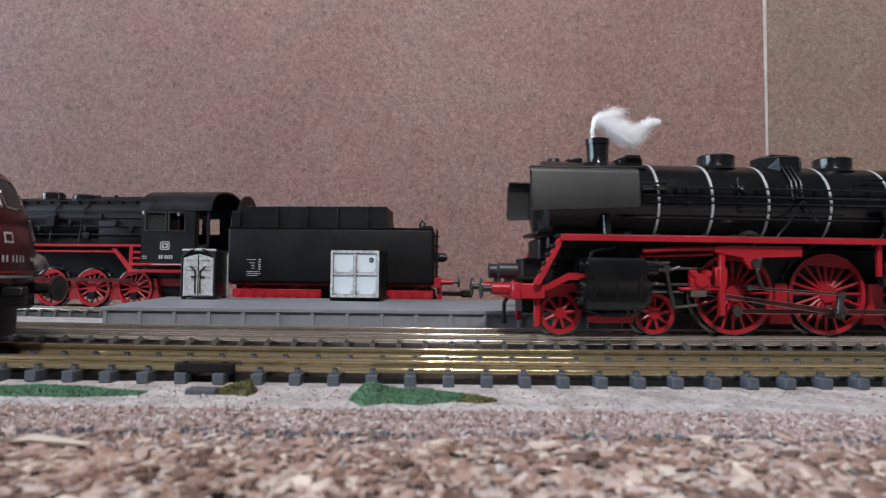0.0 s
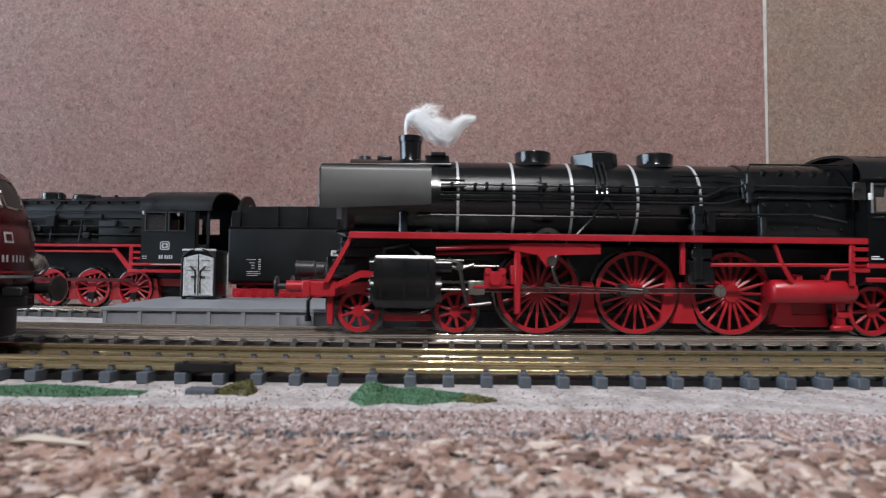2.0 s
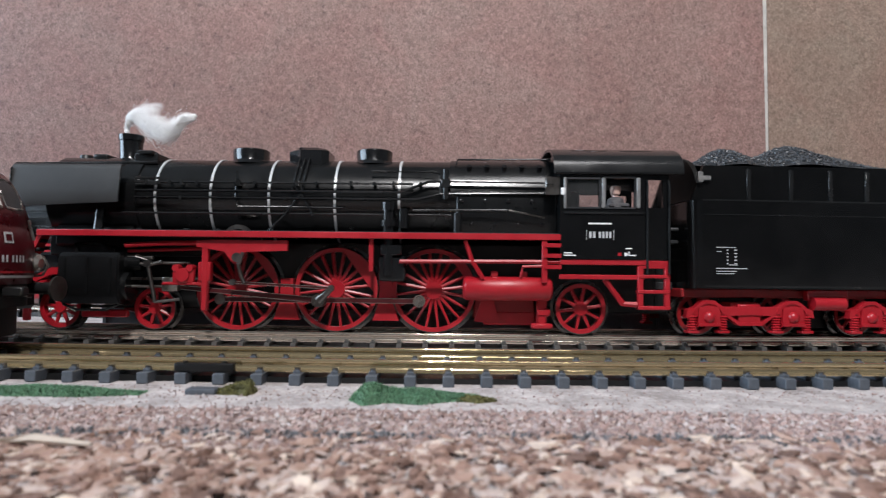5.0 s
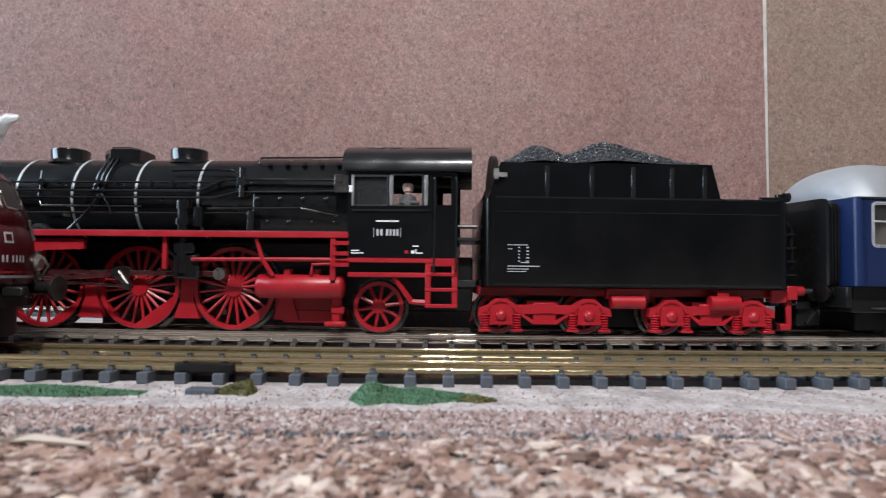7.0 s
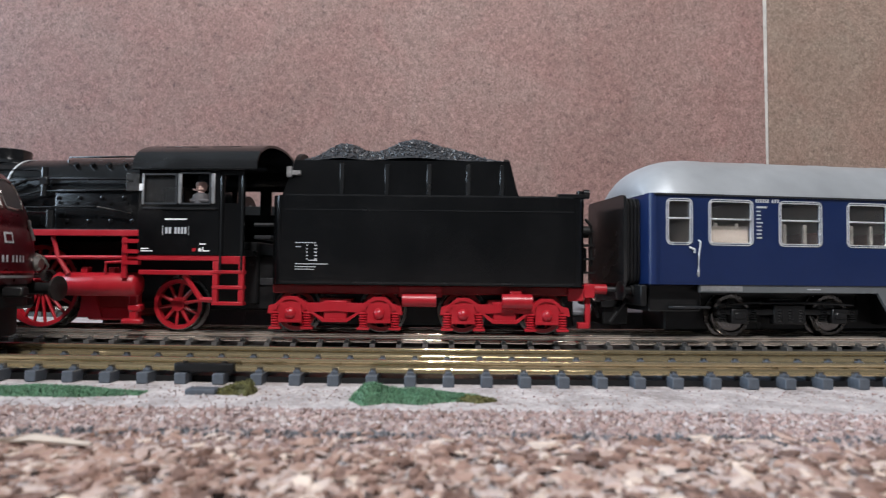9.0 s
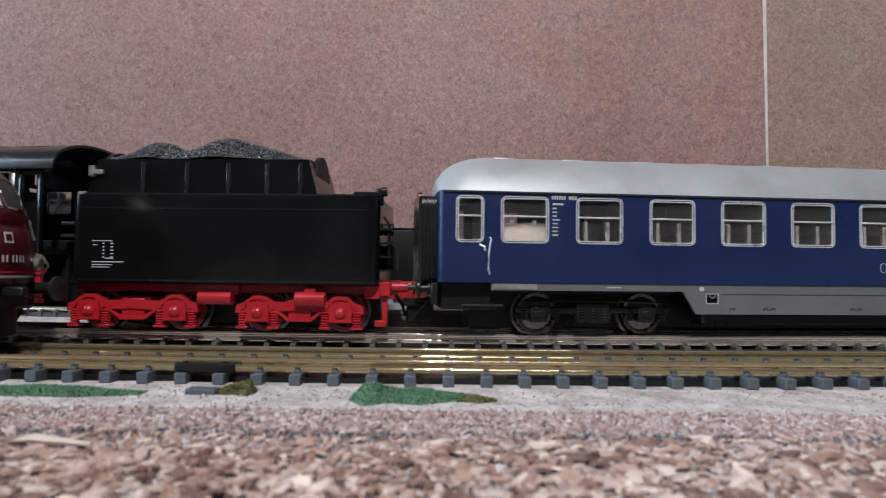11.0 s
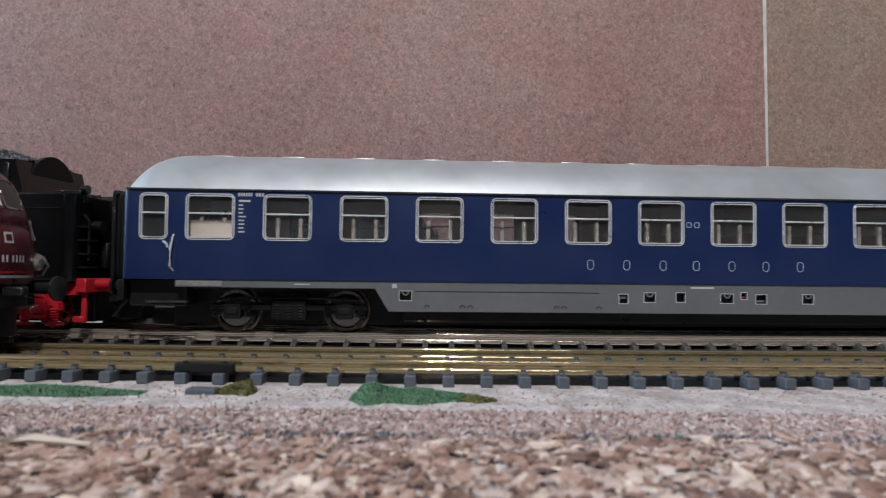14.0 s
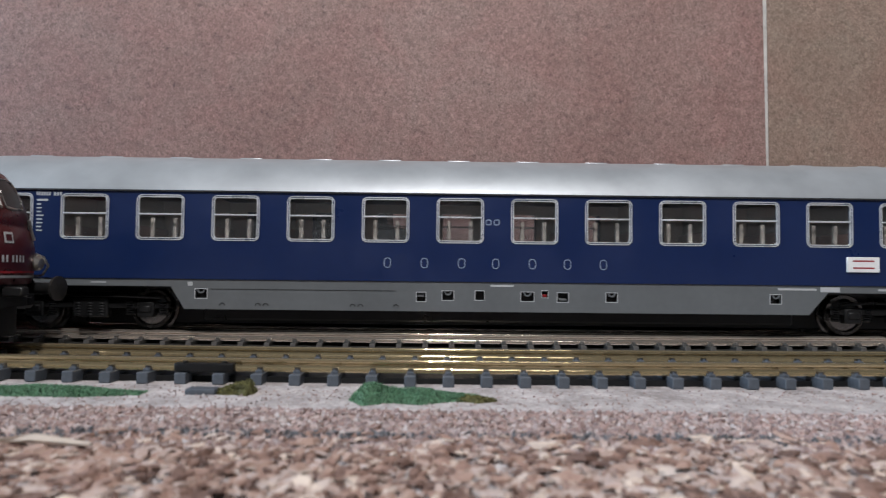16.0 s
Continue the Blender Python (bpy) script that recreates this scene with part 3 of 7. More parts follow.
def carriage():
    c = thing("passenger_carriage", "blue model passenger carriage with silver roof and grey skirt", "railway carriage")
    o = -CX
    x0, x1 = 180.5 + o, 474.5 + o
    wins = [(195.8 + o + 19.05 * k, 195.8 + o + 19.05 * k + 12.1, 23.4, 35.0) for k in range(14)]
    doors = [(184.6 + o, 191.6 + o, 23.4, 35.0), (463.4 + o, 470.4 + o, 23.4, 35.0)]
    holes = [(a + 0.5, b - 0.5, p + 0.5, q - 0.5) for a, b, p, q in wins + doors]
    for side, name in ((-1, "side_wall"), (1, "side_wall")):
        bm = B()
        pierced(bm, x0 + 1.5, x1 - 1.5, 13.6, 36.2, holes, 17.0 * side, 15.9 * side)
        part(name, bm, M_BLUE, c, "blue painted side wall", False)
    for s in (-1, 1):
        bm = B()
        xe = x0 if s < 0 else x1
        pts = [(xe - s * 1.5, -17.0)]
        for i in range(7):
            t = radians(90 * i / 6)
            pts.append((xe - s * 1.5 + s * 1.5 * math.sin(t), -15.5 - 1.5 * math.cos(t)))
        pts += [(p[0], -p[1]) for p in pts[::-1]]
        pts += [(xe - s * 2.6, 17.0), (xe - s * 2.6, -17.0)]
        prism(bm, pts, 13.6, 36.2, "z")
        part("end_wall", bm, M_BLUE, c, "blue end wall with rounded corners")
        for k in range(4):
            xa, xb = xe + s * (0.1 + 0.95 * k), xe + s * (0.75 + 0.95 * k)
            part("bellows_fold", prism(B(), rounded(-11.6, 11.6, 13.2, 35.6, 2.4), min(xa, xb), max(xa, xb), "x"), M_MATTE, c, "black rubber gangway fold")
            part("bellows_web", prism(B(), rounded(-11.1, 11.1, 13.6, 35.1, 2.2), min(xb, xb + s * 0.3), max(xb, xb + s * 0.3), "x"), M_MATTE, c, "black rubber between folds")
        part("gangway_frame", prism(B(), rounded(-12.2, 12.2, 12.6, 36.2, 1.4), min(xe + s * 3.9, xe + s * 4.7), max(xe + s * 3.9, xe + s * 4.7), "x"), M_SATIN, c, "black gangway end frame")
    # roof, arched, its ends rounded down
    prof = []
    for i in range(25):
        u = -math.cos(math.pi * i / 24)
        prof.append((17.35 * u, 36.1 + 10.7 * (1 - abs(u) ** 3.1)))
    bm = B()
    prev = None
    xs = [x0 - 0.2 + 14 * (1 - math.cos(math.pi / 2 * i / 12)) for i in range(13)]
    xs = xs + [x0 + 14 + (x1 - x0 - 28) * i / 24 for i in range(1, 24)] + [x0 + x1 - x for x in xs[::-1]]
    for x in xs:
        e = min(x - (x0 - 0.2), (x1 + 0.2) - x)
        e = max(0, min(1, e / 14))
        k = math.sqrt(max(0, 1 - (1 - e) ** 2))
        kz = 0.12 + 0.88 * k ** 0.9
        ky = 0.76 + 0.24 * min(1, e * 2.4) ** 0.5
        ring = [bm.verts.new((x, y * ky, 36.1 + (z - 36.1) * kz)) for y, z in prof]
        if prev:
            for i in range(24):
                bm.faces.new((prev[i], prev[i + 1], ring[i + 1], ring[i]))
            bm.faces.new((prev[24], prev[0], ring[0], ring[24]))
        else:
            bm.faces.new(ring)
        prev = ring
    bm.faces.new(prev[::-1])
    part("roof", bm, M_ROOF, c, "silver-grey arched roof", True, 50)
    bm = B()
    for y in (-17.2, 17.2):
        bx(bm, x0 + 1, x1 - 1, y - 0.2, y + 0.2, 35.75, 36.15)
    part("gutter", bm, M_DARK, c, "thin dark gutter line", False)
    bm = B()
    bx(bm, -3.2, 3.2, -1.6, 1.6, 0, 0.9, 0.35, 2)
    me = mesh_of("roof_vent", bm, M_ROOF, True)
    for k in range(14):
        xv = 199.6 + o + 19.45 * k
        again("roof_vent", me, c, pm(xv, 0.0, 46.55))
    # windows
    def window(w, side):
        a, b, p, q = w
        bm = B()
        y = 17.0 * side
        frame_ring(bm, a, b, p, q, 0.26, 1.4, y + 0.14 * side, y - 0.4 * side)
        frame_ring(bm, a + 0.24, b - 0.24, p + 0.24, q - 0.24, 0.24, 1.15, y - 0.02 * side, y - 0.4 * side)
        frame_ring(bm, a + 0.46, b - 0.46, p + 0.46, q - 0.46, 0.26, 0.95, y + 0.12 * side, y - 0.4 * side)
        z = p + 0.57 * (q - p)
        bx(bm, a + 0.6, b - 0.6, y - 0.3, y + 0.3, z - 0.2, z + 0.2, 0.06)
        f = part("window", bm, M_SILVER, c, "silver-framed sash window")
        g = part("pane", bx(B(), a + 0.5, b - 0.5, y - 0.75 * side - 0.1, y - 0.75 * side + 0.1, p + 0.5, q - 0.5), M_GLASS, f, "clear plastic pane", False)
        g.visible_shadow = False
    for w in wins + doors:
        window(w, -1)
        window(w, 1)
    # interior: floor, corridor wall, compartment walls, seats, tables
    part("interior_floor", bx(B(), x0 + 3, x1 - 3, -15.6, 15.6, 13.8, 15.2), M_BROWN, c, "brown interior floor", False)
    bm = B()
    holes2 = [(w[0] + 2, w[1] - 2, 24.5, 33) for w in wins]
    pierced(bm, x0 + 14, x1 - 14, 15.3, 35.6, holes2, 6.0, 6.6)
    part("corridor_wall", bm, M_CREAM, c, "cream corridor wall", False)
    for k in range(15):
        xp = 192.5 + o + 19.05 * k
        bm = B()
        bx(bm, xp - 0.4, xp + 0.4, -15.0, 5.9, 15.3, 35.6)
        part("partition", bm, M_CREAM, c, "cream compartment wall", False)
        for s in (-1, 1):
            if (k == 0 and s < 0) or (k == 14 and s > 0):
                continue
            bm = B()
            bx(bm, xp + s * 0.5, xp + s * 2.0, -14.5, 5.5, 15.3, 27.5, 0.3)
            bx(bm, xp + s * 0.5, xp + s * 5.6, -14.5, 5.5, 15.3, 20.0, 0.4)
            part("bench", bm, M_BROWN, c, "brown compartment bench")
    post = mesh_of("window_post", bx(B(), -0.5, 0.5, -14.9, -14.0, 15.3, 29.2, 0.1), M_POST)
    for k in range(14):
        for q in (3.2, 8.9):
            again("window_post", post, c, pm(195.8 + q + o + 19.05 * k, 0, 0))
    part("blind", bx(B(), 196.6 + o, 207.8 + o, -15.3, -15.1, 23.8, 28.4), M_CREAM, c, "pale blind behind the first window", False)
    # skirt and sill
    for s in (-1, 1):
        bm = B()
        nooks = ((250.6, 10.0, 3.0), (306.4, 9.7, 2.3), (313.2, 10.1, 2.9), (321.3, 10.2, 2.3), (333.5, 10.0, 3.3), (338.0, 10.4, 1.5), (342.6, 9.9, 2.8), (355.1, 10.0, 2.9), (397.4, 10.0, 2.8))
        pierced(bm, 246.4 + o, 406.0 + o, 6.0, 11.7, [(hx + o - w / 2, hx + o + w / 2, hz - (0.6 if w < 2 else 1.2), hz + 1.1) for hx, hz, w in nooks], 16.7 * s, 15.9 * s)
        bx(bm, 193.6 + o, 461.4 + o, min(16.7 * s, 15.9 * s), max(16.7 * s, 15.9 * s), 11.7, 13.55)
        prism(bm, [(242.9 + o, 11.7), (246.4 + o, 11.7), (246.4 + o, 6.0)], 16.7 * s, 15.9 * s, "y")
        prism(bm, [(406.0 + o, 11.7), (411.0 + o, 11.7), (406.0 + o, 6.0)], 16.7 * s, 15.9 * s, "y")
        sk = part("skirt", bm, M_GREY, c, "grey lower skirt panel with small square recesses", False)
        if s < 0:
            for hx, hz, w in nooks:
                part("recess", bx(B(), hx + o - w / 2 - 0.2, hx + o + w / 2 + 0.2, -15.3, -15.1, hz - 1.4, hz + 1.3), M_MATTE, sk, "dark back of a small recess", False)
                rim = frame_ring(B(), hx + o - w / 2 - 0.16, hx + o + w / 2 + 0.16, hz - (0.76 if w < 2 else 1.36), hz + 1.26, 0.16, 0.1, -16.78, -16.6)
                part("recess_rim", rim, M_PRINT, sk, "thin pale rim of a recess")
            part("footstep", bx(B(), 305.5 + o, 307.2 + o, -16.2, -15.4, 9.6, 10.6, 0.1), M_GREY, sk, "grey fitting in a recess")
            part("footstep", bx(B(), 341.6 + o, 343.8 + o, -16.2, -15.4, 8.8, 9.6, 0.3), M_GREY, sk, "grey fitting in a recess")
            part("footstep", bx(B(), 337.5 + o, 338.5 + o, -16.2, -15.4, 9.9, 10.6, 0.1), M_REDD, sk, "red valve handle in a recess")
            for hx, hz, w in ((250.6, 10.0, 3.0), (313.2, 10.1, 2.9), (355.1, 10.0, 2.9), (397.4, 10.0, 2.8), (333.5, 10.0, 2.0)):
                part("footstep", annulus(B(), hx + o, hz + 1.0, 1.0, 0.6, -16.95, -16.75, 8, 180, 360), M_GREY, sk, "grey curved footstep")
            bm = B()
            bx(bm, 253 + o, 300 + o, -16.78, -16.6, 11.05, 11.2)
            for hx in (256, 265, 267, 289, 291, 300):
                annulus(bm, hx + o, 7.0, 0.75, 0.5, -16.8, -16.65, 8, 0, 180)
            part("panel_joint", bm, M_DARK, sk, "fine dark panel joints", False)
            print_block(sk, [(193.9 + o, 205.0 + o, 12.0, 13.3)], -16.8, M_DULL, "step_board", "pale step board edge")
            print_block(sk, [(222.8 + o, 226.6 + o, 12.45, 12.75), (247.2 + o, 248.4 + o, 11.9, 12.9), (324 + o, 330 + o, 12.4, 12.9), (398 + o, 408 + o, 12.3, 12.8), (409 + o, 414 + o, 11.9, 13.2), (424 + o, 427 + o, 12.3, 12.8)], -16.76, M_PRINT)
    # doors: grab rail, handle
    for xr, xh in ((193.1, 190.6), (461.9, 464.4)):
        d = part("door", bx(B(), (183.2 if xr < 300 else 461.0) + o, (194.0 if xr < 300 else 471.8) + o, -17.08, -16.9, 14.2, 23.2), M_BLUE, c, "blue carriage door leaf", False)
        part("grab_rail", tube(B(), [(xr + o, -17.0, 24.6), (xr + o + 0.1, -17.9, 24.2), (xr + o - 0.4, -18.0, 21), (xr + o - 0.5, -17.9, 16.8), (xr + o, -17.0, 15.6)], 0.24), M_SILVER, d, "silver grab rail")
        part("handle", tube(B(), [(xh + o, -17.1, 22.9), (xh + o + 1.1, -17.7, 22.3), (xh + o + 1.2, -17.5, 21.4)], 0.28), M_SILVER, d, "silver door handle")
    # print
    for k, xl in enumerate((296.3, 305.7, 315.2, 323.9, 333.3, 342.3, 351.5)):
        bm = B()
        frame_ring(bm, xl + 1.4 + o - 0.9, xl + 1.4 + o + 0.9, 17.0, 19.6, 0.2, 0.8, -17.06, -16.95)
        part("emblem", bm, M_BLUEPRINT, c, "pale outlined lettering shape")
    bm = B()
    for q in (-1.0, 1.1):
        frame_ring(bm, 324.4 + o + q - 0.75, 324.4 + o + q + 0.75, 28.1, 29.6, 0.25, 0.5, -17.06, -16.95)
    part("emblem", bm, M_BLUEPRINT, c, "pale outlined lettering shape")
    print_block(c, word(208.6 + o, 34.4, 6, 0.62, 0.9) + word(213.0 + o, 34.4, 3, 0.75, 0.9) + [(208.8 + o, 211.6 + o, 33.0, 33.5)] + [(208.8 + o, 208.8 + o + 0.75 * w, 32 - 0.95 * i, 32.35 - 0.95 * i) for i, w in enumerate((1.4, 1.6, 1.4, 2.4, 1.8, 2.0, 1.7, 2.0))], -17.02, M_PRINT)
    bm = B()
    bx(bm, 415.6 + o, 424.0 + o, -17.5, -16.9, 17.1, 21.0, 0.1)
    p = part("route_board", bm, M_WHITE, c, "white route board on the carriage side")
    print_block(p, [(417 + o, 422.6 + o, 19.8, 20.2), (417 + o, 422.6 + o, 18.0, 18.4)], -17.5, M_REDD, "lettering", "thin red printed lines")
    # underframe and bogies
    bm = B()
    bx(bm, x0 + 4, x1 - 4, -12, 12, 11, 13.8)
    bx(bm, x0 + 9, x1 - 9, -6.5, 6.5, 1.4, 11.2, 0.4)
    bx(bm, 250 + o, 404 + o, -13, 13, 3.0, 11.0, 0.5)
    bx(bm, x0 + 1, x0 + 15, -14, 14, 6.8, 13.6, 0.3)
    bx(bm, x1 - 15, x1 - 1, -14, 14, 6.8, 13.6, 0.3)
    part("underframe", bm, M_MATTE, c, "black underframe", False)
    for bxx in (220.8, 434.2):
        for s in (-1, 1):
            bm = B()
            y0, y1 = (-12.6, -10.6) if s < 0 else (10.6, 12.6)
            bx(bm, bxx + o - 20, bxx + o + 20, y0, y1, 5.8, 7.4, 0.2)
            for wx in (-14.2, 14.2):
                bx(bm, bxx + o + wx - 2.2, bxx + o + wx + 2.2, y0 - 0.6, y1, 3.6, 7.6, 0.3)
                for q in (-4.2, 4.2):
                    lathe(bm, (bxx + o + wx + q, (y0 + y1) / 2 - 0.4, 4.0), (0, 0, 1), [(0.3 * i, 1.25 if i % 2 else 0.8) for i in range(12)], 10)
                bx(bm, bxx + o + wx - 1.6, bxx + o + wx + 1.6, y0 - 1.0, y0, 4.8, 6.6, 0.3)
            bx(bm, bxx + o - 4.5, bxx + o + 4.5, y0 - 0.6, y1, 3.4, 8.6, 0.4)
            for q in (-3, 0, 3):
                lathe(bm, (bxx + o + q, (y0 + y1) / 2 - 0.9, 3.8), (0, 0, 1), [(0.35 * i, 1.1 if i % 2 else 0.8) for i in range(11)], 10)
            tube(bm, [(bxx + o - 18, y0 - 0.4, 8.6), (bxx + o - 8, y0 - 0.4, 9.0), (bxx + o + 8, y0 - 0.4, 9.0), (bxx + o + 18, y0 - 0.4, 8.6)], 0.4)
            part("bogie_frame", bm, M_MATTE, c, "black sprung bogie side frame")
        part("bogie_bolster", bx(B(), bxx + o - 4, bxx + o + 4, -10.5, 10.5, 5, 10), M_MATTE, c, "black bogie bolster", False)
        for wx in (-14.2, 14.2):
            bm = B()
            for s in (-1, 1):
                lathe(bm, (0, 9.4 * s, 0), (0, -s, 0), [(0, 0.9), (0.05, 3.6), (0.35, 4.2), (0.0, 4.5), (0.0, 5.3), (0.3, 5.55), (2.3, 5.6), (2.4, 6.2), (2.9, 6.2), (3.0, 0.9)], 40)
            cy(bm, (0, -10, 0), (0, 10, 0), 0.8, n=10)
            w = part("wheelset", bm, M_TYRE, c, "dark steel disc wheelset")
            add_wheel(w, bxx + o + wx, 5.6)
    for s in (-1, 1):
        for y in (-10, 10):
            bm = B()
            xe = x0 if s < 0 else x1
            lathe(bm, (xe, y, 11.8), (s, 0, 0), [(0, 1.5), (2.2, 1.5), (2.3, 1.0), (4.2, 1.0), (4.3, 2.5), (4.8, 2.5), (5.0, 1.6)], 18)
            part("buffer", bm, M_MATTE, c, "black buffer")
    for xe, s in ((x0, -1), (x1, 1)):
        part("headstock", bx(B(), min(xe, xe + s * 1.6), max(xe, xe + s * 1.6), -15.2, 15.2, 8.2, 13.4, 0.2), M_MATTE, c, "black headstock beam")
        part("brake_hose", tube(B(), [(xe + s * 1.4, -6.5, 9.5), (xe + s * 4.0, -6.8, 6.4), (xe + s * 6.2, -6.6, 3.6)], 0.55, 8), M_MATTE, c, "black hanging brake hose")
        part("coupler_pocket", bx(B(), min(xe, xe + s * 7), max(xe, xe + s * 7), -4.4, 4.4, 2.6, 8.0, 0.4), M_MATTE, c, "black coupler pocket")
    part("coupling", bx(bx(B(), x0 - 8, x0 + 16, -2.6, 2.6, 7.4, 8.6, 0.3), x0 - 8, x0 - 2, -5.5, -4.7, 7.2, 9.2, 0.2), M_MATTE, c, "black close coupling")
    for xa in (x0 + 6, x1 - 16):
        part("step", bx(B(), xa, xa + 10, -16.8, -14.4, 7.7, 8.2, 0.1), M_DARK, c, "dark footboard below the door")
    return c


# ---- big tender of the moving engine ----
TX = 128.0


def tender():
    c = thing("tender", "black coal tender with red bogies behind the engine", "tender")
    o = -TX
    bm = B()
    prism(bm, rounded(89 + o, 167.8 + o, -17, 17, 3.2, 10), 12.6, 34.8, "z")
    part("water_tank", bm, M_TANK, c, "matt black tank with rounded corners")
    bm = B()
    for s in (-1, 1):
        bx(bm, 92.2 + o, 164.6 + o, s * 17.0 - 0.12, s * 17.0 + 0.12, 31.2, 31.45)
        bx(bm, 92.2 + o, 164.6 + o, s * 17.0 - 0.15, s * 17.0 + 0.15, 13.0, 13.4)
        bx(bm, 92.2 + o, 164.6 + o, s * 16.2 - 0.2, s * 16.2 + 0.2, 34.6, 35.3)
    part("edge_bead", bm, M_SATIN, c, "thin raised beads along the tank", False)
    for s in (-1, 1):
        part("bunker_wall", prism(B(), [(90.5 + o, 34.6), (94 + o, 44.4), (149.0 + o, 44.6), (151.6 + o, 34.6)], 13.2 * s, 12.2 * s, "y"), M_TANK, c, "black coal bunker wall", False)
    bm = B()
    prism(bm, [(149.0 + o, 44.6), (151.6 + o, 34.6), (150.6 + o, 34.6), (148.0 + o, 44.6)], -12.3, 12.3, "y")
    part("bunker_wall", bm, M_BLACK, c, "sloping rear bunker wall", False)
    part("bunker_floor", bx(B(), 94 + o, 148.5 + o, -12.2, 12.2, 38, 39), M_BLACK, c, "black bunker floor", False)
    for xr in (106.0, 117.5, 128.3, 138.4, 147.0):
        for s in (-1, 1):
            part("rib", bx(B(), xr + o - 0.55, xr + o + 0.55, s * 13.2 - 0.45, s * 13.2 + 0.45, 34.6, 43.6, 0.15), M_SATIN, c, "vertical stiffening rib")
    # arched hoops at the front and back of the bunker
    for xh, r, tall in ((92.6, 12.8, 12.2), (148.6, 9.6, 11.4)):
        bm = B()
        pts = [(r * math.cos(math.pi * i / 16), 36 + tall * math.sin(math.pi * i / 16)) for i in range(17)]
        prism(bm, pts, xh + o, xh + o + 1.3, "x")
        part("end_plate", bm, M_FLAT, c, "arched black end plate")
    # coal
    rng = random.Random(9)

    def top(x):
        u = x - o
        h = 45.6 + 5.4 * math.exp(-((u - 105) / 6.5) ** 2) + 6.6 * math.exp(-((u - 123.5) / 9.5) ** 2) + 2.6 * math.exp(-((u - 137) / 8) ** 2)
        return h
    verts, faces = [], []
    for _ in range(6000):
        x = rng.uniform(96, 148) + o
        y = rng.uniform(-11.8, 11.8)
        z = 44 + (top(x) - 44) * (1 - (y / 13.5) ** 2) + rng.uniform(-0.5, 0.1)
        s = rng.uniform(0.22, 0.5)
        e = Euler((rng.uniform(0, 6), rng.uniform(0, 6), rng.uniform(0, 6))).to_matrix()
        k = len(verts)
        for p in ((1, 0, 0), (-1, 0, 0), (0, 1, 0), (0, -1, 0), (0, 0, 0.8), (0, 0, -0.8)):
            q = e @ (V(p) * s * rng.uniform(0.7, 1.25))
            verts.append(((x + q.x) / 1000, (y + q.y) / 1000, (z + q.z) / 1000))
        for a, b_ in ((0, 2), (2, 1), (1, 3), (3, 0)):
            faces.append((k + a, k + b_, k + 4))
            faces.append((k + b_, k + a, k + 5))
    me = bpy.data.meshes.new("coal")
    me.from_pydata(verts, [], faces)
    me.materials.append(M_COAL)
    co = again("coal", me, c)
    co["label"], co["kind"] = "heap of small glossy black coal lumps", "stuff"
    bm = B()
    g = []
    for i in range(40):
        x = 95.5 + o + 52.5 * i / 39
        g.append([bm.verts.new((x, y, 43.8 + (top(x) - 44) * (1 - (y / 13.5) ** 2))) for y in [-12 + 24 * j / 12 for j in range(13)]])
    for i in range(39):
        for j in range(12):
            bm.faces.new((g[i][j], g[i + 1][j], g[i + 1][j + 1], g[i][j + 1]))
    part("coal_bed", bm, M_COAL, c, "black coal heap")
    part("lamp_bracket", bx(bx(B(), 92.2 + o, 95.6 + o, -14.2, -13.2, 40.4, 41.6, 0.15), 92.0 + o, 93.4 + o, -14.4, -13.2, 39.8, 42.6, 0.15), M_DULL, c, "small grey lamp bracket")
    # top fittings behind the bunker
    bm = B()
    cy(bm, (159 + o, 0, 34.6), (159 + o, 0, 36.6), 3.2, n=18)
    bx(bm, 153 + o, 158 + o, -8, -2, 34.7, 36, 0.3)
    bx(bm, 161 + o, 168.4 + o, -14.6, -13.6, 35.0, 36.2, 0.2)
    cy(bm, (167.4 + o, -12, 33.0), (167.4 + o, -12, 37.2), 1.0, n=10)
    cy(bm, (167.9 + o, -13, 36.4), (169.4 + o, -13, 36.4), 1.2, n=12)
    part("filler_hatch", bm, M_BLACK, c, "black filler hatch and fittings")
    bm = B()
    cy(bm, (168 + o, -8, 27), (170.5 + o, -8, 27), 1.6, n=14)
    tube(bm, [(168.5 + o, -13, 30), (170.0 + o, -13, 28), (170.0 + o, -13, 18)], 0.35)
    for z in (16, 19.5, 23, 26.5):
        bx(bm, 167.8 + o, 170.6 + o, -14, -10, z, z + 0.5)
    bx(bm, 168 + o, 170.5 + o, -6, 6, 16, 23, 0.4)
    part("rear_ladder", bm, M_FLAT, c, "black ladder and lamp on the tender end")
    print_block(c, [(95.3 + o + 0.75 * i, 95.9 + o + 0.75 * i, 22.9, 23.15) for i in range(7)] + [(98.0 + o, 98.4 + o, 22.2 - 0.85 * i, 22.5 - 0.85 * i) for i in range(5)] + [(100.0 + o, 100.7 + o, 22.2 - 0.85 * i, 22.5 - 0.85 * i) for i in range(5)] + [(95.4 + o, 96.6 + o, 21.9, 22.1), (98.6 + o, 100.8 + o, 18.5, 18.75), (95.3 + o, 103.4 + o, 17.6, 17.85), (95.3 + o, 100.6 + o, 16.9, 17.12), (95.3 + o, 100.0 + o, 16.3, 16.5)], -17.05, M_PRINT)
    # frame, bogies
    bm = B()
    bx(bm, 88.5 + o, 169 + o, -12.2, 12.2, 10.2, 12.5, 0.3)
    part("chassis", bm, M_REDD, c, "dark red chassis frame", False)
    part("inner_frame", bx(B(), 90 + o, 167 + o, -5.5, 5.5, 1.6, 10.2, 0.3), M_MATTE, c, "black inner frame", False)
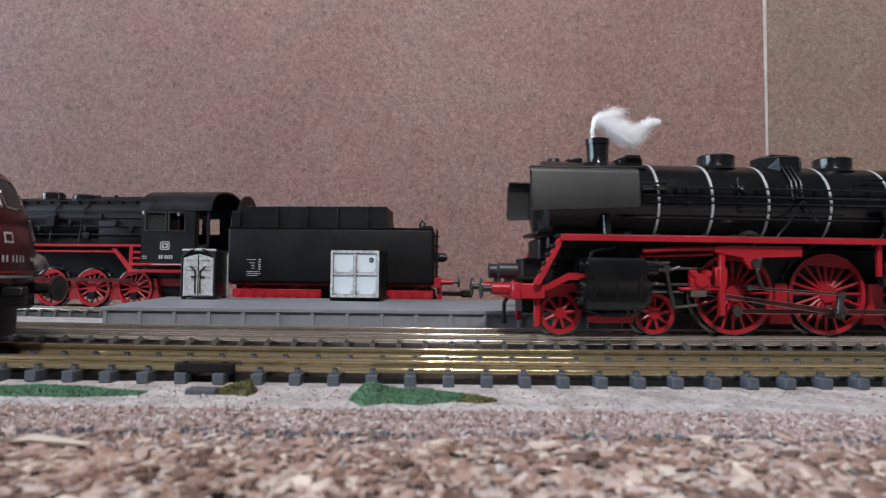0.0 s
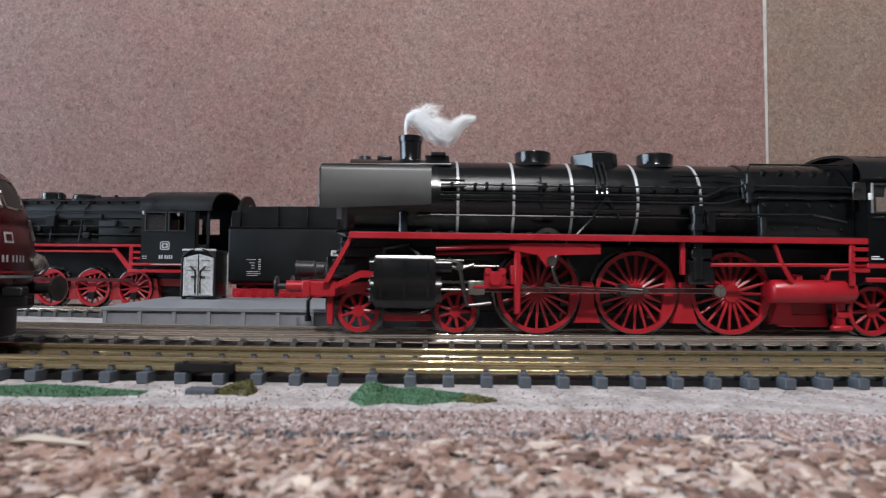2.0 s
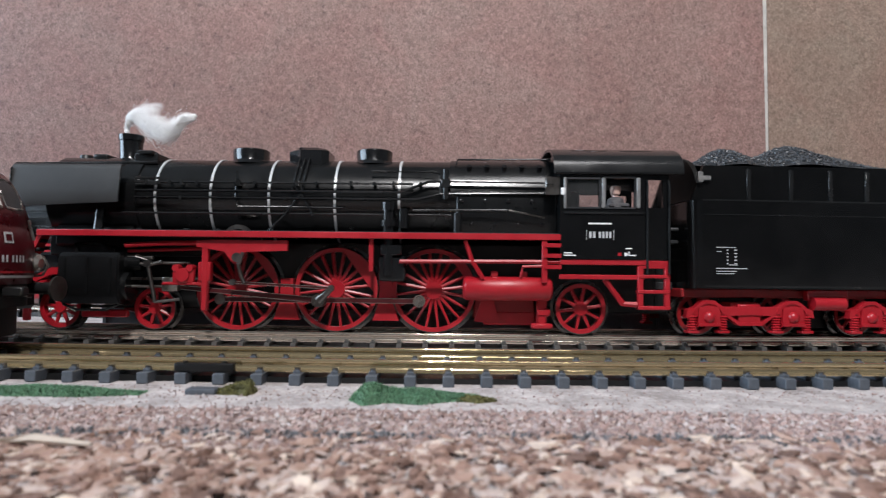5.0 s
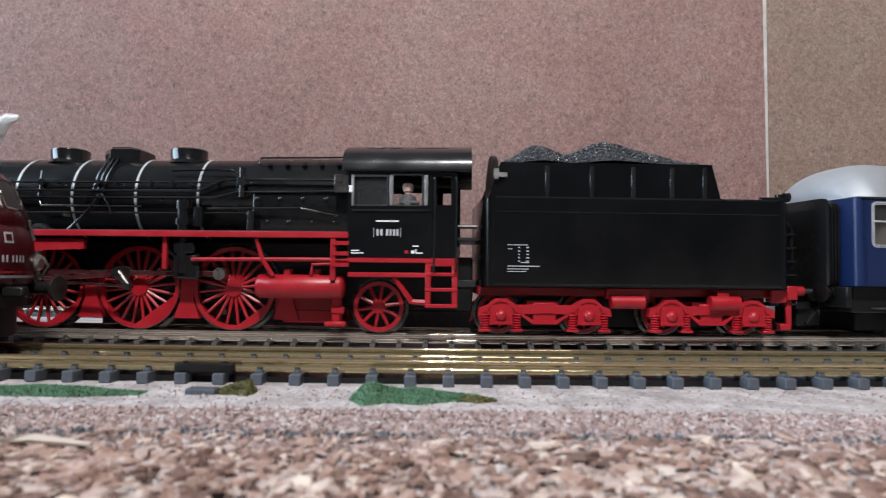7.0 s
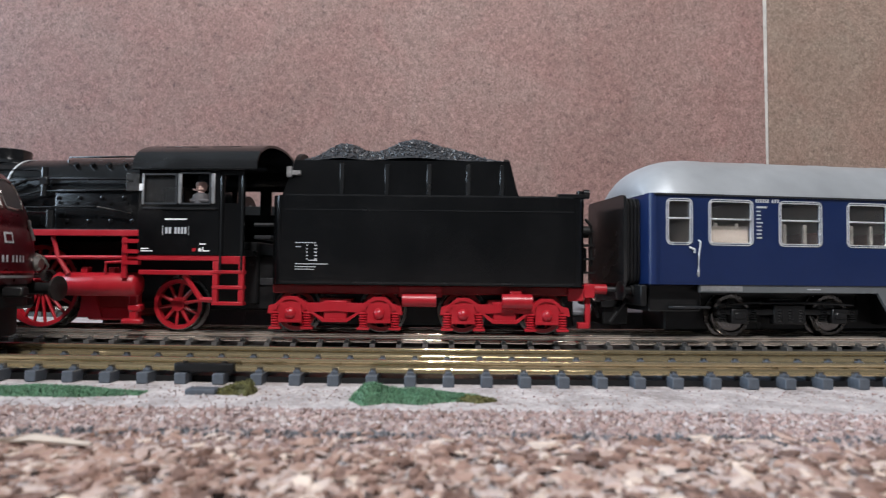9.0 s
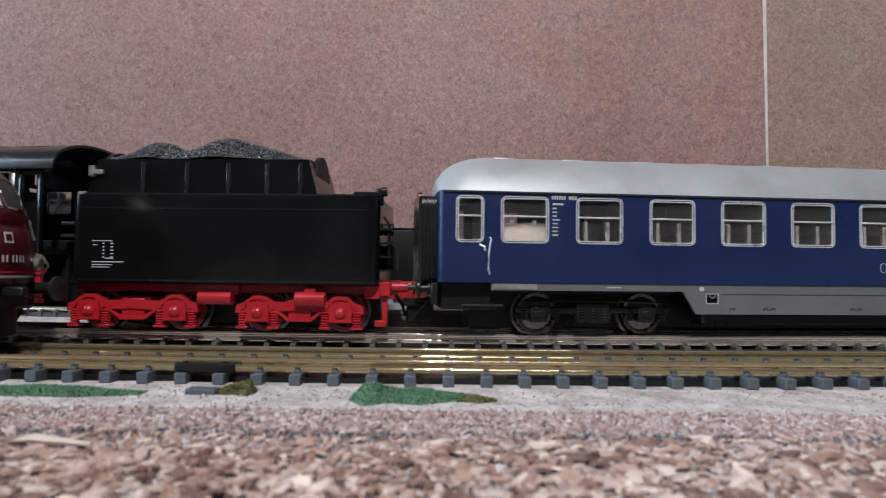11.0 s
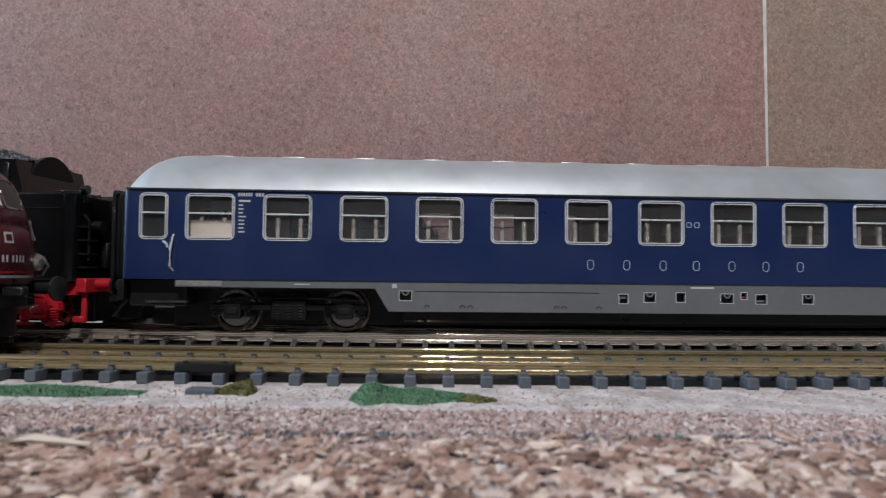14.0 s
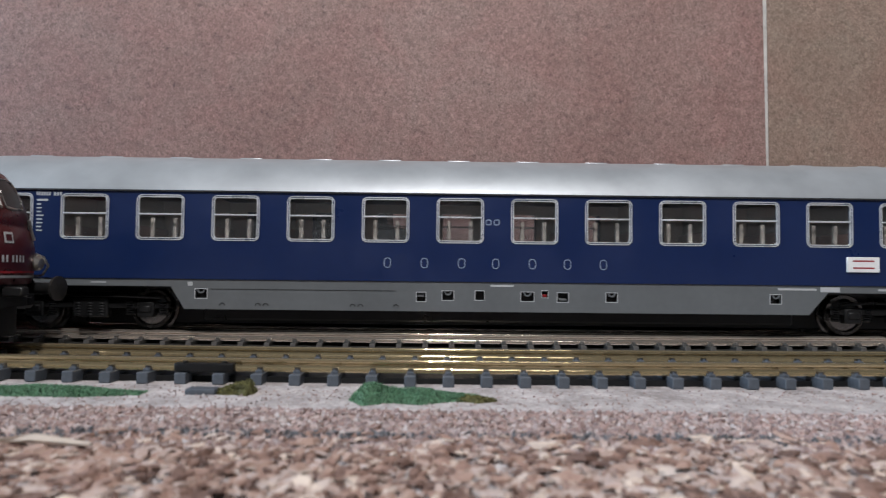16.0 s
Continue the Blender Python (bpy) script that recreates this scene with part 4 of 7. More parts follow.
    for b0, xs in ((104.9, (94.0, 116.2)), (147.7, (137.3, 158.3))):
        for s in (-1, 1):
            bm = B()
            y0, y1 = 15.4 * s, 13.4 * s
            a, b_ = xs
            prism(bm, [(a + o - 5.5, 7.2), (a + o - 3.2, 8.0), (a + o - 1.5, 9.6), (a + o + 1.5, 9.6), (a + o + 4, 8.0), (b_ + o - 4, 8.0), (b_ + o - 1.5, 9.6), (b_ + o + 1.5, 9.6), (b_ + o + 3.2, 8.0), (b_ + o + 5.5, 7.2), (b_ + o + 5.8, 5.2), (b_ + o + 3, 5.4), (b_ + o - 4.2, 5.6), ((a + b_) / 2 + o, 6.0), (a + o + 4.2, 5.6), (a + o - 3, 5.4), (a + o - 5.8, 5.2)], y0, y1, "y")
            prism(bm, [(a + o + 3.6, 6.4), ((a + b_) / 2 + o - 3, 3.2), ((a + b_) / 2 + o + 3, 3.2), (b_ + o - 3.6, 6.4), (b_ + o - 4.4, 6.4), ((a + b_) / 2 + o + 2.5, 4.0), ((a + b_) / 2 + o - 2.5, 4.0), (a + o + 4.4, 6.4)], y0, y1, "y")
            bx(bm, (a + b_) / 2 + o - 3.0, (a + b_) / 2 + o + 3.0, y0 - 0.4 * s, y1, 3.6, 8.6, 0.3)
            for w in xs:
                prism(bm, [(w + o - 3.0, 3.0), (w + o + 3.0, 3.0), (w + o + 2.6, 8.0), (w + o - 2.6, 8.0)], y0 + 0.5 * s, y1, "y")
                lathe(bm, (w + o, y0 + 0.3 * s, 5.4), (0, s, 0), [(0, 1.5), (0.6, 1.35), (1.0, 0.8), (1.2, 0.4)], 16)
                annulus(bm, w + o, 5.2, 4.4, 3.6, min(y0 - 0.35, y0 + 0.35), max(y0 - 0.35, y0 + 0.35), 14, 15, 165)
                bx(bm, w + o - 2.9, w + o + 2.9, min(y0 + 0.5 * s, y0 + 0.9 * s), max(y0 + 0.5 * s, y0 + 0.9 * s), 3.2, 3.9)
                for q in (-4.0, 4.0):
                    lathe(bm, (w + o + q, (y0 + y1) / 2 + 0.3 * s, 1.9), (0, 0, 1), [(0.32 * i, 1.25 if i % 2 else 0.85) for i in range(13)], 12)
                    bx(bm, w + o + q - 1.5, w + o + q + 1.5, min(y0, y1) - 0.3, max(y0, y1) + 0.3, 1.3, 1.95, 0.1)
            part("bogie_frame", bm, M_RED, c, "bright red sprung bogie side frame")
        part("bogie_bolster", bx(B(), b0 + o - 4, b0 + o + 4, -13.4, 13.4, 4.5, 9.0), M_REDD, c, "dark red bogie bolster", False)
        for w in xs:
            wh = spoked(5.7, 9, M_REDD, c, M_STEEL, name="wheel")
            add_wheel(wh, w + o, 5.7)
    bm = B()
    cy(bm, (122.0 + o, -14.6, 8.9), (130.5 + o, -14.6, 8.9), 1.7, n=16)
    cy(bm, (147.0 + o, -15.6, 8.8), (154.5 + o, -15.6, 8.8), 1.9, n=16)
    bx(bm, 149 + o, 152 + o, -16.0, -14.0, 10, 11.8, 0.2)
    bx(bm, 121 + o, 132 + o, -14.4, -12.4, 9.6, 12.4, 0.2)
    part("air_cylinder", bm, M_RED, c, "red air cylinders")
    bm = B()
    bx(bm, 167.8 + o, 170.6 + o, -14.6, 14.6, 9.8, 13.4, 0.2)
    for y in (-10, 10):
        cy(bm, (170.6 + o, y, 12), (174.6 + o, y, 12), 1.3, n=14)
    bx(bm, 168.4 + o, 169.8 + o, -13.2, -12.2, 2.2, 9.8, 0.2)
    bx(bm, 166.5 + o, 169.4 + o, -13.6, -11.6, 2.0, 3.6, 0.2)
    bx(bm, 164 + o, 168 + o, -14, -13, 9.0, 12.4, 0.2)
    bm2 = B()
    for y in (-10, 10):
        cy(bm2, (174.6 + o, y, 12), (177.6 + o, y, 12), 0.7, n=12)
        lathe(bm2, (177.4 + o, y, 12), (1, 0, 0), [(0, 1.0), (0.2, 2.5), (0.6, 2.5), (0.9, 1.5)], 20)
    bb = part("buffer_beam", bm, M_RED, c, "red buffer beam")
    part("buffer", bm2, M_DARK, bb, "dark buffer heads")
    part("coupling", bx(bx(B(), 170 + o, 184 + o, -2.5, 2.5, 7.6, 8.6, 0.2), 176 + o, 178 + o, -3, 3, 3.5, 8, 0.3), M_DARK, c, "dark close coupling hook")
    bm = B()
    tube(bm, [(171 + o, -6, 10), (173 + o, -6, 7), (173.6 + o, -6, 4.4)], 0.5)
    part("brake_hose", bm, M_MATTE, c, "black brake hose")
    return c


# ---- moving express engine ----
M_DEFL = mat("satin_plate", (0.026, 0.0255, 0.0255), 0.42, 0.0, vary=0.2, scale=90, bump=0.006, bscale=2500, spec=0.6, rvary=0.05)


def arched_roof(bm, x0, x1, half, ze, top, th=0.7, n=20, over=0.0):
    outer = [(-half * math.cos(math.pi * i / n), ze + (top - ze) * math.sin(math.pi * i / n) ** 0.8) for i in range(n + 1)]
    inner = [(y * (1 - th / half), ze + (z - ze) * (1 - th / (top - ze))) for y, z in outer]
    prism(bm, outer + inner[::-1], x0, x1, "x")
    return bm


def deflector(c, y):
    bm = B()
    s = -1 if y < 0 else 1
    prof = [(y - s * 3.0, 42.9), (y - s * 1.9, 42.8), (y - s * 1.2, 42.3), (y - s * 0.9, 41.4), (y - s * 0.25, 36), (y, 33), (y - s * 0.15, 31.8)]
    inn = [(p[0] - s * 0.5, p[1] - (0.35 if p[1] > 41 else 0)) for p in prof]
    ring = prof + inn[::-1]
    n = len(ring)
    cols = []
    for x, lift in ((-82.2, 0.0), (-81.6, -0.15), (-55.0, 1.1), (-54.4, 1.3)):
        vs = []
        for (yy, zz) in ring:
            k = max(0, (36 - zz) / 4.2)
            vs.append(bm.verts.new((x, yy, zz + lift * min(1, k))))
        cols.append(vs)
    for a, b in zip(cols, cols[1:]):
        for i in range(n):
            j = (i + 1) % n
            bm.faces.new((a[i], a[j], b[j], b[i]))
    bm.faces.new(cols[0][::-1])
    bm.faces.new(cols[-1])
    d = part("smoke_deflector", bm, M_DEFL, c, "satin black smoke deflector plate")
    part("plate_rim", tube(B(), [(-82.2, y + s * 0.1, 32.2), (-82.2, y - s * 0.7, 41.4), (-82.0, y - s * 2.2, 42.9), (-54.5, y - s * 2.2, 42.9)], 0.22), M_SATIN, d, "rounded black plate edge")
    for x in (-76, -60):
        part("stay", tube(B(), [(x, y - s * 1.0, 39.5), (x + 1.5, y - s * 4.6, 38.6)], 0.35), M_SATIN, d, "black plate stay")
    return d


def smoke(c):
    """A tuft of white cotton wool fibres drawn out of the chimney."""
    rng = random.Random(21)
    spine = [V(p) for p in ((-61.2, 0, 52.4), (-61.5, 0, 55.6), (-61.0, 0.2, 58.3), (-58.8, 0.3, 58.9), (-55.6, 0, 57.0), (-52.4, 0, 55.2), (-49.8, 0, 54.4), (-47.2, 0, 56.0), (-45.4, 0, 58.2), (-42.2, 0, 58.9))]
    width = (0.9, 0.9, 1.2, 1.9, 2.9, 3.1, 2.7, 2.1, 1.3, 0.7)
    verts, faces = [], []

    def fibre(pts, r):
        k0 = len(verts)
        for i, p in enumerate(pts):
            d = (pts[min(i + 1, len(pts) - 1)] - pts[max(i - 1, 0)]).normalized()
            q = d.to_track_quat("Z", "Y")
            for j in range(3):
                t = 2.0944 * j
                v = p + q @ V((r * math.cos(t), r * math.sin(t), 0))
                verts.append((v.x / 1000, v.y / 1000, v.z / 1000))
        for i in range(len(pts) - 1):
            for j in range(3):
                l = (j + 1) % 3
                a = k0 + 3 * i
                faces.append((a + j, a + l, a + 3 + l, a + 3 + j))

    def along(u):
        u = max(0, min(len(spine) - 1.001, u))
        i = int(u)
        f = u - i
        return spine[i].lerp(spine[i + 1], f), width[i] * (1 - f) + width[i + 1] * f

    for n in range(11000):
        u0 = rng.uniform(0, 8.0) if n > 700 else rng.uniform(0, 2)
        ln = rng.uniform(0.6, 2.0)
        a = rng.uniform(0, 6.283)
        rad = abs(rng.gauss(0, 0.5))
        sp = rng.uniform(-1.2, 1.2)
        pts = []
        for k in range(5):
            p, w = along(u0 + ln * k / 4)
            ang = a + sp * k / 2
            j = noise.noise_vector(p * 0.25 + V((0, n * 0.01, 0))) * (0.25 * w)
            ww = w * rad * (1.0 + 0.3 * math.sin(k * 1.3 + a))
            pts.append(p + j + V((0.25 * math.sin(a * 3 + k), ww * 0.8 * math.cos(ang), ww * math.sin(ang))))
        fibre(pts, rng.uniform(0.018, 0.04))
    for n in range(170):
        u0 = rng.uniform(2.2, 8.5)
        p, w = along(u0)
        w = max(w, 1.2)
        d = V((rng.uniform(0.0, 1.0), rng.uniform(-0.3, 0.3), rng.gauss(0.25, 0.4)))
        e = V((rng.uniform(0.1, 0.5), 0, rng.gauss(0, 0.3)))
        pts = [p + d * (w * 0.3 * k) + e * (0.22 * k * k) for k in range(5)]
        fibre(pts, 0.016)
    for n in range(140):
        p = V((rng.uniform(-59.5, -56), rng.uniform(-0.8, 0.8), rng.uniform(59.2, 60.2)))
        d = V((rng.uniform(2.0, 4.6), rng.uniform(-0.6, 0.6), rng.uniform(1.0, 3.8)))
        e = V((rng.uniform(0.4, 2.0), 0, -rng.uniform(0.2, 2.4)))
        fibre([p + d * (k / 4) + e * max(0, k / 4 - 0.5) for k in range(5)], 0.02)
    me = bpy.data.meshes.new("smoke_tuft")
    me.from_pydata(verts, [], faces)
    me.materials.append(M_COTTON)
    s = again("smoke_tuft", me, c)
    s["label"] = "wispy white cotton smoke trailing from the chimney"
    s["kind"] = "stuff"


def engine():
    c = thing("steam_locomotive", "black and red model express steam locomotive with running gear", "locomotive")
    # boiler
    bm = B()
    lathe(bm, (-78.5, 0, 34.9), (1, 0, 0), [(0, 3), (0.6, 7.5), (1.6, 10.2), (2.4, 11.2), (2.6, 11.9), (26, 11.9), (26.1, 11.45), (108, 11.5), (108.1, 11.9), (135.4, 12.0)], 48)
    bo = part("boiler", bm, M_BLACK, c, "glossy black boiler barrel")
    for xb in (-47.4, -32.9, -17.6, -0.4, 16.3, 30.4):
        bm = B()
        lathe(bm, (xb - 0.42, 0, 34.9), (1, 0, 0), [(0.1, 11.3), (0.12, 11.66), (0.72, 11.66), (0.74, 11.3)], 48)
        part("boiler_band", bm, M_SILVER, bo, "thin silver boiler band")
    bm = B()
    bx(bm, 31, 57, -12.6, 12.6, 24.5, 37, 0.8, 3)
    for i in range(5):
        cy(bm, (34.5 + 4.6 * i, -8.6, 43.2), (34.5 + 4.6 * i, -9.3, 44.0), 0.7, n=8)
        cy(bm, (33.0 + 4.6 * i, -12.4, 33.0), (33.0 + 4.6 * i, -12.9, 33.0), 0.4, n=8)
    part("firebox", bm, M_BLACK, c, "black firebox casing with washout plugs")
    bm = B()
    bx(bm, -76, -52, -7.5, 7.5, 22.0, 27, 0.6)
    prism(bm, [(-10.5, 25.6), (10.5, 25.6), (6.5, 31), (-6.5, 31)], -74, -54, "x")
    part("smokebox_saddle", bm, M_MATTE, c, "black smokebox saddle", False)
    # chimney
    bm = B()
    lathe(bm, (-60.0, 0, 45.2), (0, 0, 1), [(0, 4.0), (0.8, 3.5), (1.6, 2.95), (6.4, 3.05), (6.5, 3.3), (8.1, 3.35), (8.2, 2.6), (7.0, 2.4)], 28)
    part("chimney", bm, M_GLOSS, c, "black chimney with a raised rim")
    smoke(c)
    bm = B()
    bx(bm, -69, -65, -3, 3, 46.0, 47.6, 0.5, 2)
    cy(bm, (-72.5, 0, 45.4), (-72.5, 0, 47.6), 2.4, 1.6, n=16)
    bx(bm, -56, -49.5, -6, 6, 45.0, 47.3, 0.3)
    bx(bm, -54.5, -50.5, -7.2, -3, 46.9, 47.9, 0.2)
    cy(bm, (-80, -7, 44.0), (-49, -7, 44.6), 0.5, n=8)
    part("preheater", bm, M_MATTE, c, "black preheater pipes behind the chimney")
    # domes
    for xd, w in ((-26.0, 5.0), (8.4, 5.0)):
        bm = B()
        lathe(bm, (xd, 0, 45.2), (0, 0, 1), [(0, w + 1.0), (0.9, w + 0.1), (1.2, w - 0.1), (3.7, w), (4.0, w - 0.1), (4.3, w - 0.7), (4.5, w - 2.2), (4.4, 0.6)], 32)
        part("dome", bm, M_GLOSS, c, "glossy black round dome")
    bm = B()
    low = [(-14.8, -1.6), (-10.8, -5.6), (-5.2, -5.6), (-3.4, -4.0), (-3.4, 4.0), (-5.2, 5.6), (-10.8, 5.6), (-14.8, 1.6)]
    va = [bm.verts.new((p[0], p[1] * 1.12, 43.6)) for p in low]
    vb = [bm.verts.new((p[0] - 0.2, p[1], 48.7)) for p in low]
    vc = [bm.verts.new((-9 + (p[0] + 9) * 0.82, p[1] * 0.82, 49.3)) for p in low]
    for q, r in ((va, vb), (vb, vc)):
        for i in range(8):
            j = (i + 1) % 8
            bm.faces.new((q[i], q[j], r[j], r[i]))
    bm.faces.new(va[::-1])
    bm.faces.new(vc)
    bx(bm, -12, -6.4, -3.6, 3.6, 49.2, 49.7, 0.2)
    part("sandbox", bm, M_GLOSS, c, "black angular sandbox on the boiler", False)
    # pipes along the boiler
    def pipe(pts, r=0.35, m=None, label="thin black pipe on the boiler"):
        part("pipe", tube(B(), pts, r), m or M_SATIN, c, label)
    pipe([(-52, -12.6, 38.6), (20, -12.6, 38.6)], 0.3)
    pipe([(-52, -12.8, 36.4), (17, -12.8, 36.4), (24, -12.6, 39.2), (27, -12.6, 39.4), (57, -13.0, 39.2)], 0.38)
    pipe([(-52, -13.0, 34.6), (21, -13.0, 34.6), (27, -12.8, 36.0), (57, -13.2, 36.4)], 0.3)
    pipe([(9, -11.0, 42.0), (25, -11.2, 42.0), (27.2, -11.8, 41.2), (27.2, -12.5, 36.2)], 0.42)
    pipe([(-52, -12.8, 39.6), (-46.0, -12.6, 39.6), (-45.4, -12.6, 38.2), (-52, -12.6, 37.9)], 0.32)
    pipe([(53.5, -14.2, 30.0), (49, -14.5, 31.0), (44.5, -14.6, 31.8)], 0.25, M_ROD, "short grey steel handrail")
    pipe([(20, -14, 31.6), (44, -14.6, 31.8)], 0.36)
    pipe([(-58, -12.4, 30.6), (30, -12.6, 30.6)], 0.3)
    pipe([(31, -7.4, 44.6), (31.4, -7.6, 45.9), (56, -7.6, 46.1)], 0.26)
    for dx in (-8.2, -9.5, -10.8):
        pipe([(dx, -6.4, 46), (dx - 0.2, -10.6, 41), (dx - 0.6, -12.4, 36)], 0.3)
    pipe([(-9, -12.5, 36), (-13, -13.2, 30), (-17, -13.6, 26)], 0.35)
    pipe([(-9, -12.5, 36), (-6.5, -13.0, 32), (-5.5, -13.6, 30)], 0.3)
    pipe([(-26, -11.4, 41.8), (-26, -12.3, 34.5), (-25.2, -12.5, 32.4), (2, -12.9, 32.2)], 0.3)
    clip = mesh_of("bracket", bx(B(), -0.4, 0.4, -12.9, -11.4, 37.9, 39.2), M_SATIN)
    for x in (-49, -40, -25, -10, 4, 15):
        again("bracket", clip, c, pm(x, 0, 0))
    part("valve", cy(B(), (-26, -11.2, 38.5), (-25, -12.9, 38.5), 0.9, n=10), M_SATIN, c, "small black valve on the boiler")
    knob = mesh_of("rail_knob", cy(B(), (0, -11.6, 0), (0, -12.9, 0), 0.5, n=10), M_SATIN, True)
    for x in (-43, -36, -21, -5, 10, 22):
        again("rail_knob", knob, c, pm(x, 0, 38.6))
    for x in (-40, -13, 14):
        again("rail_knob", knob, c, pm(x, -0.5, 34.6))
    bolt = mesh_of("washout_plug", lathe(B(), (0, -12.4, 0), (0, -1, 0), [(0, 0.55), (0.35, 0.5), (0.5, 0.25)], 10), M_GLOSS, True)
    for x in (35.0, 41.0, 47.0, 53.0):
        again("washout_plug", bolt, c, pm(x, -0.2, 28.4))
        again("washout_plug", bolt, c, pm(x - 2.5, -0.2, 34.4))
    part("stop_valve", bx(cy(B(), (28.4, -12.6, 34.8), (28.4, -12.6, 42.4), 0.8, n=12), 27.2, 29.6, -13.4, -11.9, 37.6, 40.0, 0.25), M_SATIN, c, "black stop valve on the boiler side")
    part("ash_pan", bx(B(), 36, 52, -8.4, 8.4, 3.6, 9.6, 0.5), M_REDD, c, "dark red ash pan under the firebox")
    bm = B()
    cy(bm, (14.0, -14.2, 15.0), (14.0, -14.2, 33.0), 1.5, n=16)
    cy(bm, (14.0, -14.2, 27.5), (14.0, -14.2, 29.0), 2.1, n=16)
    cy(bm, (14.0, -14.2, 31.5), (14.0, -14.2, 33.6), 1.9, n=16)
    cy(bm, (17.6, -13.8, 27.0), (17.6, -13.8, 32.0), 1.4, n=14)
    bx(bm, 11.5, 18.5, -15, -12, 13.5, 20, 0.6)
    bx(bm, 12.0, 17.5, -15.6, -13, 20, 23.0, 0.4)
    part("feed_pump", bm, M_GLOSS, c, "black feed pump beside the boiler")
    part("lubricator", cy(B(), (31.4, -14, 25), (31.4, -14, 31), 1.0, n=12), M_SATIN, c, "black lubricator on the running board")
    cleat = mesh_of("cleat", bx(B(), 0, 1.4, -15.8, -14.6, 25.6, 26.4, 0.2), M_SATIN)
    for x in (-58, -50, -38, -30):
        again("cleat", cleat, c, pm(x, 0, 0))
    deflector(c, -16.6)
    deflector(c, 16.6)
    # running board
    bm = B()
    bx(bm, -74.4, 57, -16.2, 16.2, 25.3, 26.0, 0.1)
    part("running_board", bm, M_DARK, c, "black running board", False)
    for s in (-1, 1):
        bm = B()
        bx(bm, -74.6, 57.4, s * 16.6 - 0.4, s * 16.6 + 0.4, 24.2, 25.8, 0.15)
        bx(bm, 52.6, 54.0, s * 16.2 - 0.4, s * 16.2 + 0.4, 13.6, 24.4, 0.15)
        for z in (17.6, 20.4, 23.0):
            bx(bm, 53, 57.4, s * 16.4 - 0.6, s * 16.4 + 0.6, z - 0.5, z + 0.5)
        part("valance", bm, M_RED, c, "red edge of the running board")
    # frame
    bm = B()
    bx(bm, -82, 88, -4.5, 4.5, 5.5, 20, 0.4)
    bx(bm, -20, 84, -6.5, 6.5, 7.0, 23.5, 0.4)
    bx(bm, -78, -21, -6.5, 6.5, 19.5, 25.2, 0.4)
    part("main_frame", bm, M_MATTE, c, "dark main frame", False)
    bm = B()
    for s in (-1, 1):
        y0, y1 = 6.6 * s, 7.6 * s
        for x in (-13.0, 13.0, 39.5):
            part("brake_hanger", prism(B(), [(x - 3.4, 3.2), (x + 3.4, 3.2), (x + 1.8, 8), (x + 1.6, 14), (x - 1.6, 14), (x - 1.8, 8)], y0, y1 + 1.6 * s, "y"), M_RED, c, "red brake hanger between the wheels", False)
        bx(bm, 38.5, 52, s * 8 - 0.6, s * 8 + 0.6, 2.4, 6, 0.4)
        bx(bm, 52.0, 54.6, s * 11 - 1.2, s * 11 + 1.2, 2.0, 14, 0.5)
        bx(bm, 52.0, 55.4, s * 11.4 - 1.2, s * 11.4 + 1.2, 5.0, 7.0, 0.4)
        bx(bm, 50.5, 56.0, s * 12 - 1.0, s * 12 + 1.0, 1.8, 3.2, 0.4)
    part("brake_gear", bm, M_RED, c, "red brake hangers between the wheels")
    bm = B()
    for s in (-1, 1):
        prism(bm, [(-80, 12.5), (-69, 13.5), (-60, 11), (-60, 9), (-69, 11.5), (-80, 9.6)], 11.5 * s, 8.5 * s, "y")
        prism(bm, [(-74.5, 25), (-73.4, 25), (-79.6, 13.2), (-81.0, 13.2)], 16.0 * s, 12.5 * s, "y")
        prism(bm, [(-78, 13.0), (-72, 16.2), (-66, 16.2), (-66, 14.6), (-72, 14.4), (-78, 11.6)], 14.6 * s, 13.2 * s, "y")
        bx(bm, -80.4, -78.8, s * 12 - 0.8, s * 12 + 0.8, 2.4, 10, 0.3)
        bx(bm, -66, -54, s * 10.4 - 0.8, s * 10.4 + 0.8, 3.4, 5.4, 0.3)
    bx(bm, -84.5, -78, -14.5, 14.5, 9.6, 13.4, 0.3)
    part("front_frame", bm, M_RED, c, "red front frame and bogie brackets")
    bm = B()
    bx(bm, -86.4, -84.3, -15, 15, 9.4, 13.6, 0.3)
    for y in (-10, 10):
        cy(bm, (-91.0, y, 12.0), (-86.2, y, 12.0), 1.5, n=16)
    bb = part("buffer_beam", bm, M_RED, c, "red buffer beam with buffers")
    for y in (-10, 10):
        bm = B()
        cy(bm, (-93.4, y, 12.0), (-90.8, y, 12.0), 0.8, n=12)
        lathe(bm, (-93.2, y, 12.0), (-1, 0, 0), [(0, 1.0), (0.2, 2.6), (0.6, 2.6), (0.9, 1.4)], 20)
        part("buffer", bm, M_DARK, bb, "dark buffer head")
    for y in (-8.5, 8.5):
        bm = B()
        cy(bm, (-88.6, y, 16.6), (-84.2, y, 16.6), 2.0, n=18)
        cy(bm, (-88.9, y, 16.6), (-88.5, y, 16.6), 2.2, n=18)
        bx(bm, -87.5, -85.5, y - 0.6, y + 0.6, 13.2, 15, 0.1)
        part("lantern", bm, M_DARK, c, "dark grey front lantern")
    bm = B()
    tube(bm, [(-85.5, -4, 10), (-86.6, -4, 8), (-86.6, -4, 3.4)], 0.55)
    cy(bm, (-86.6, -4, 2.6), (-86.6, -4, 4.0), 0.9, n=8)
    part("brake_hose", bm, M_MATTE, c, "black hanging brake hose")
    bm = B()
    bx(bm, -79, -70, -9, 9, 26, 27, 0.2)
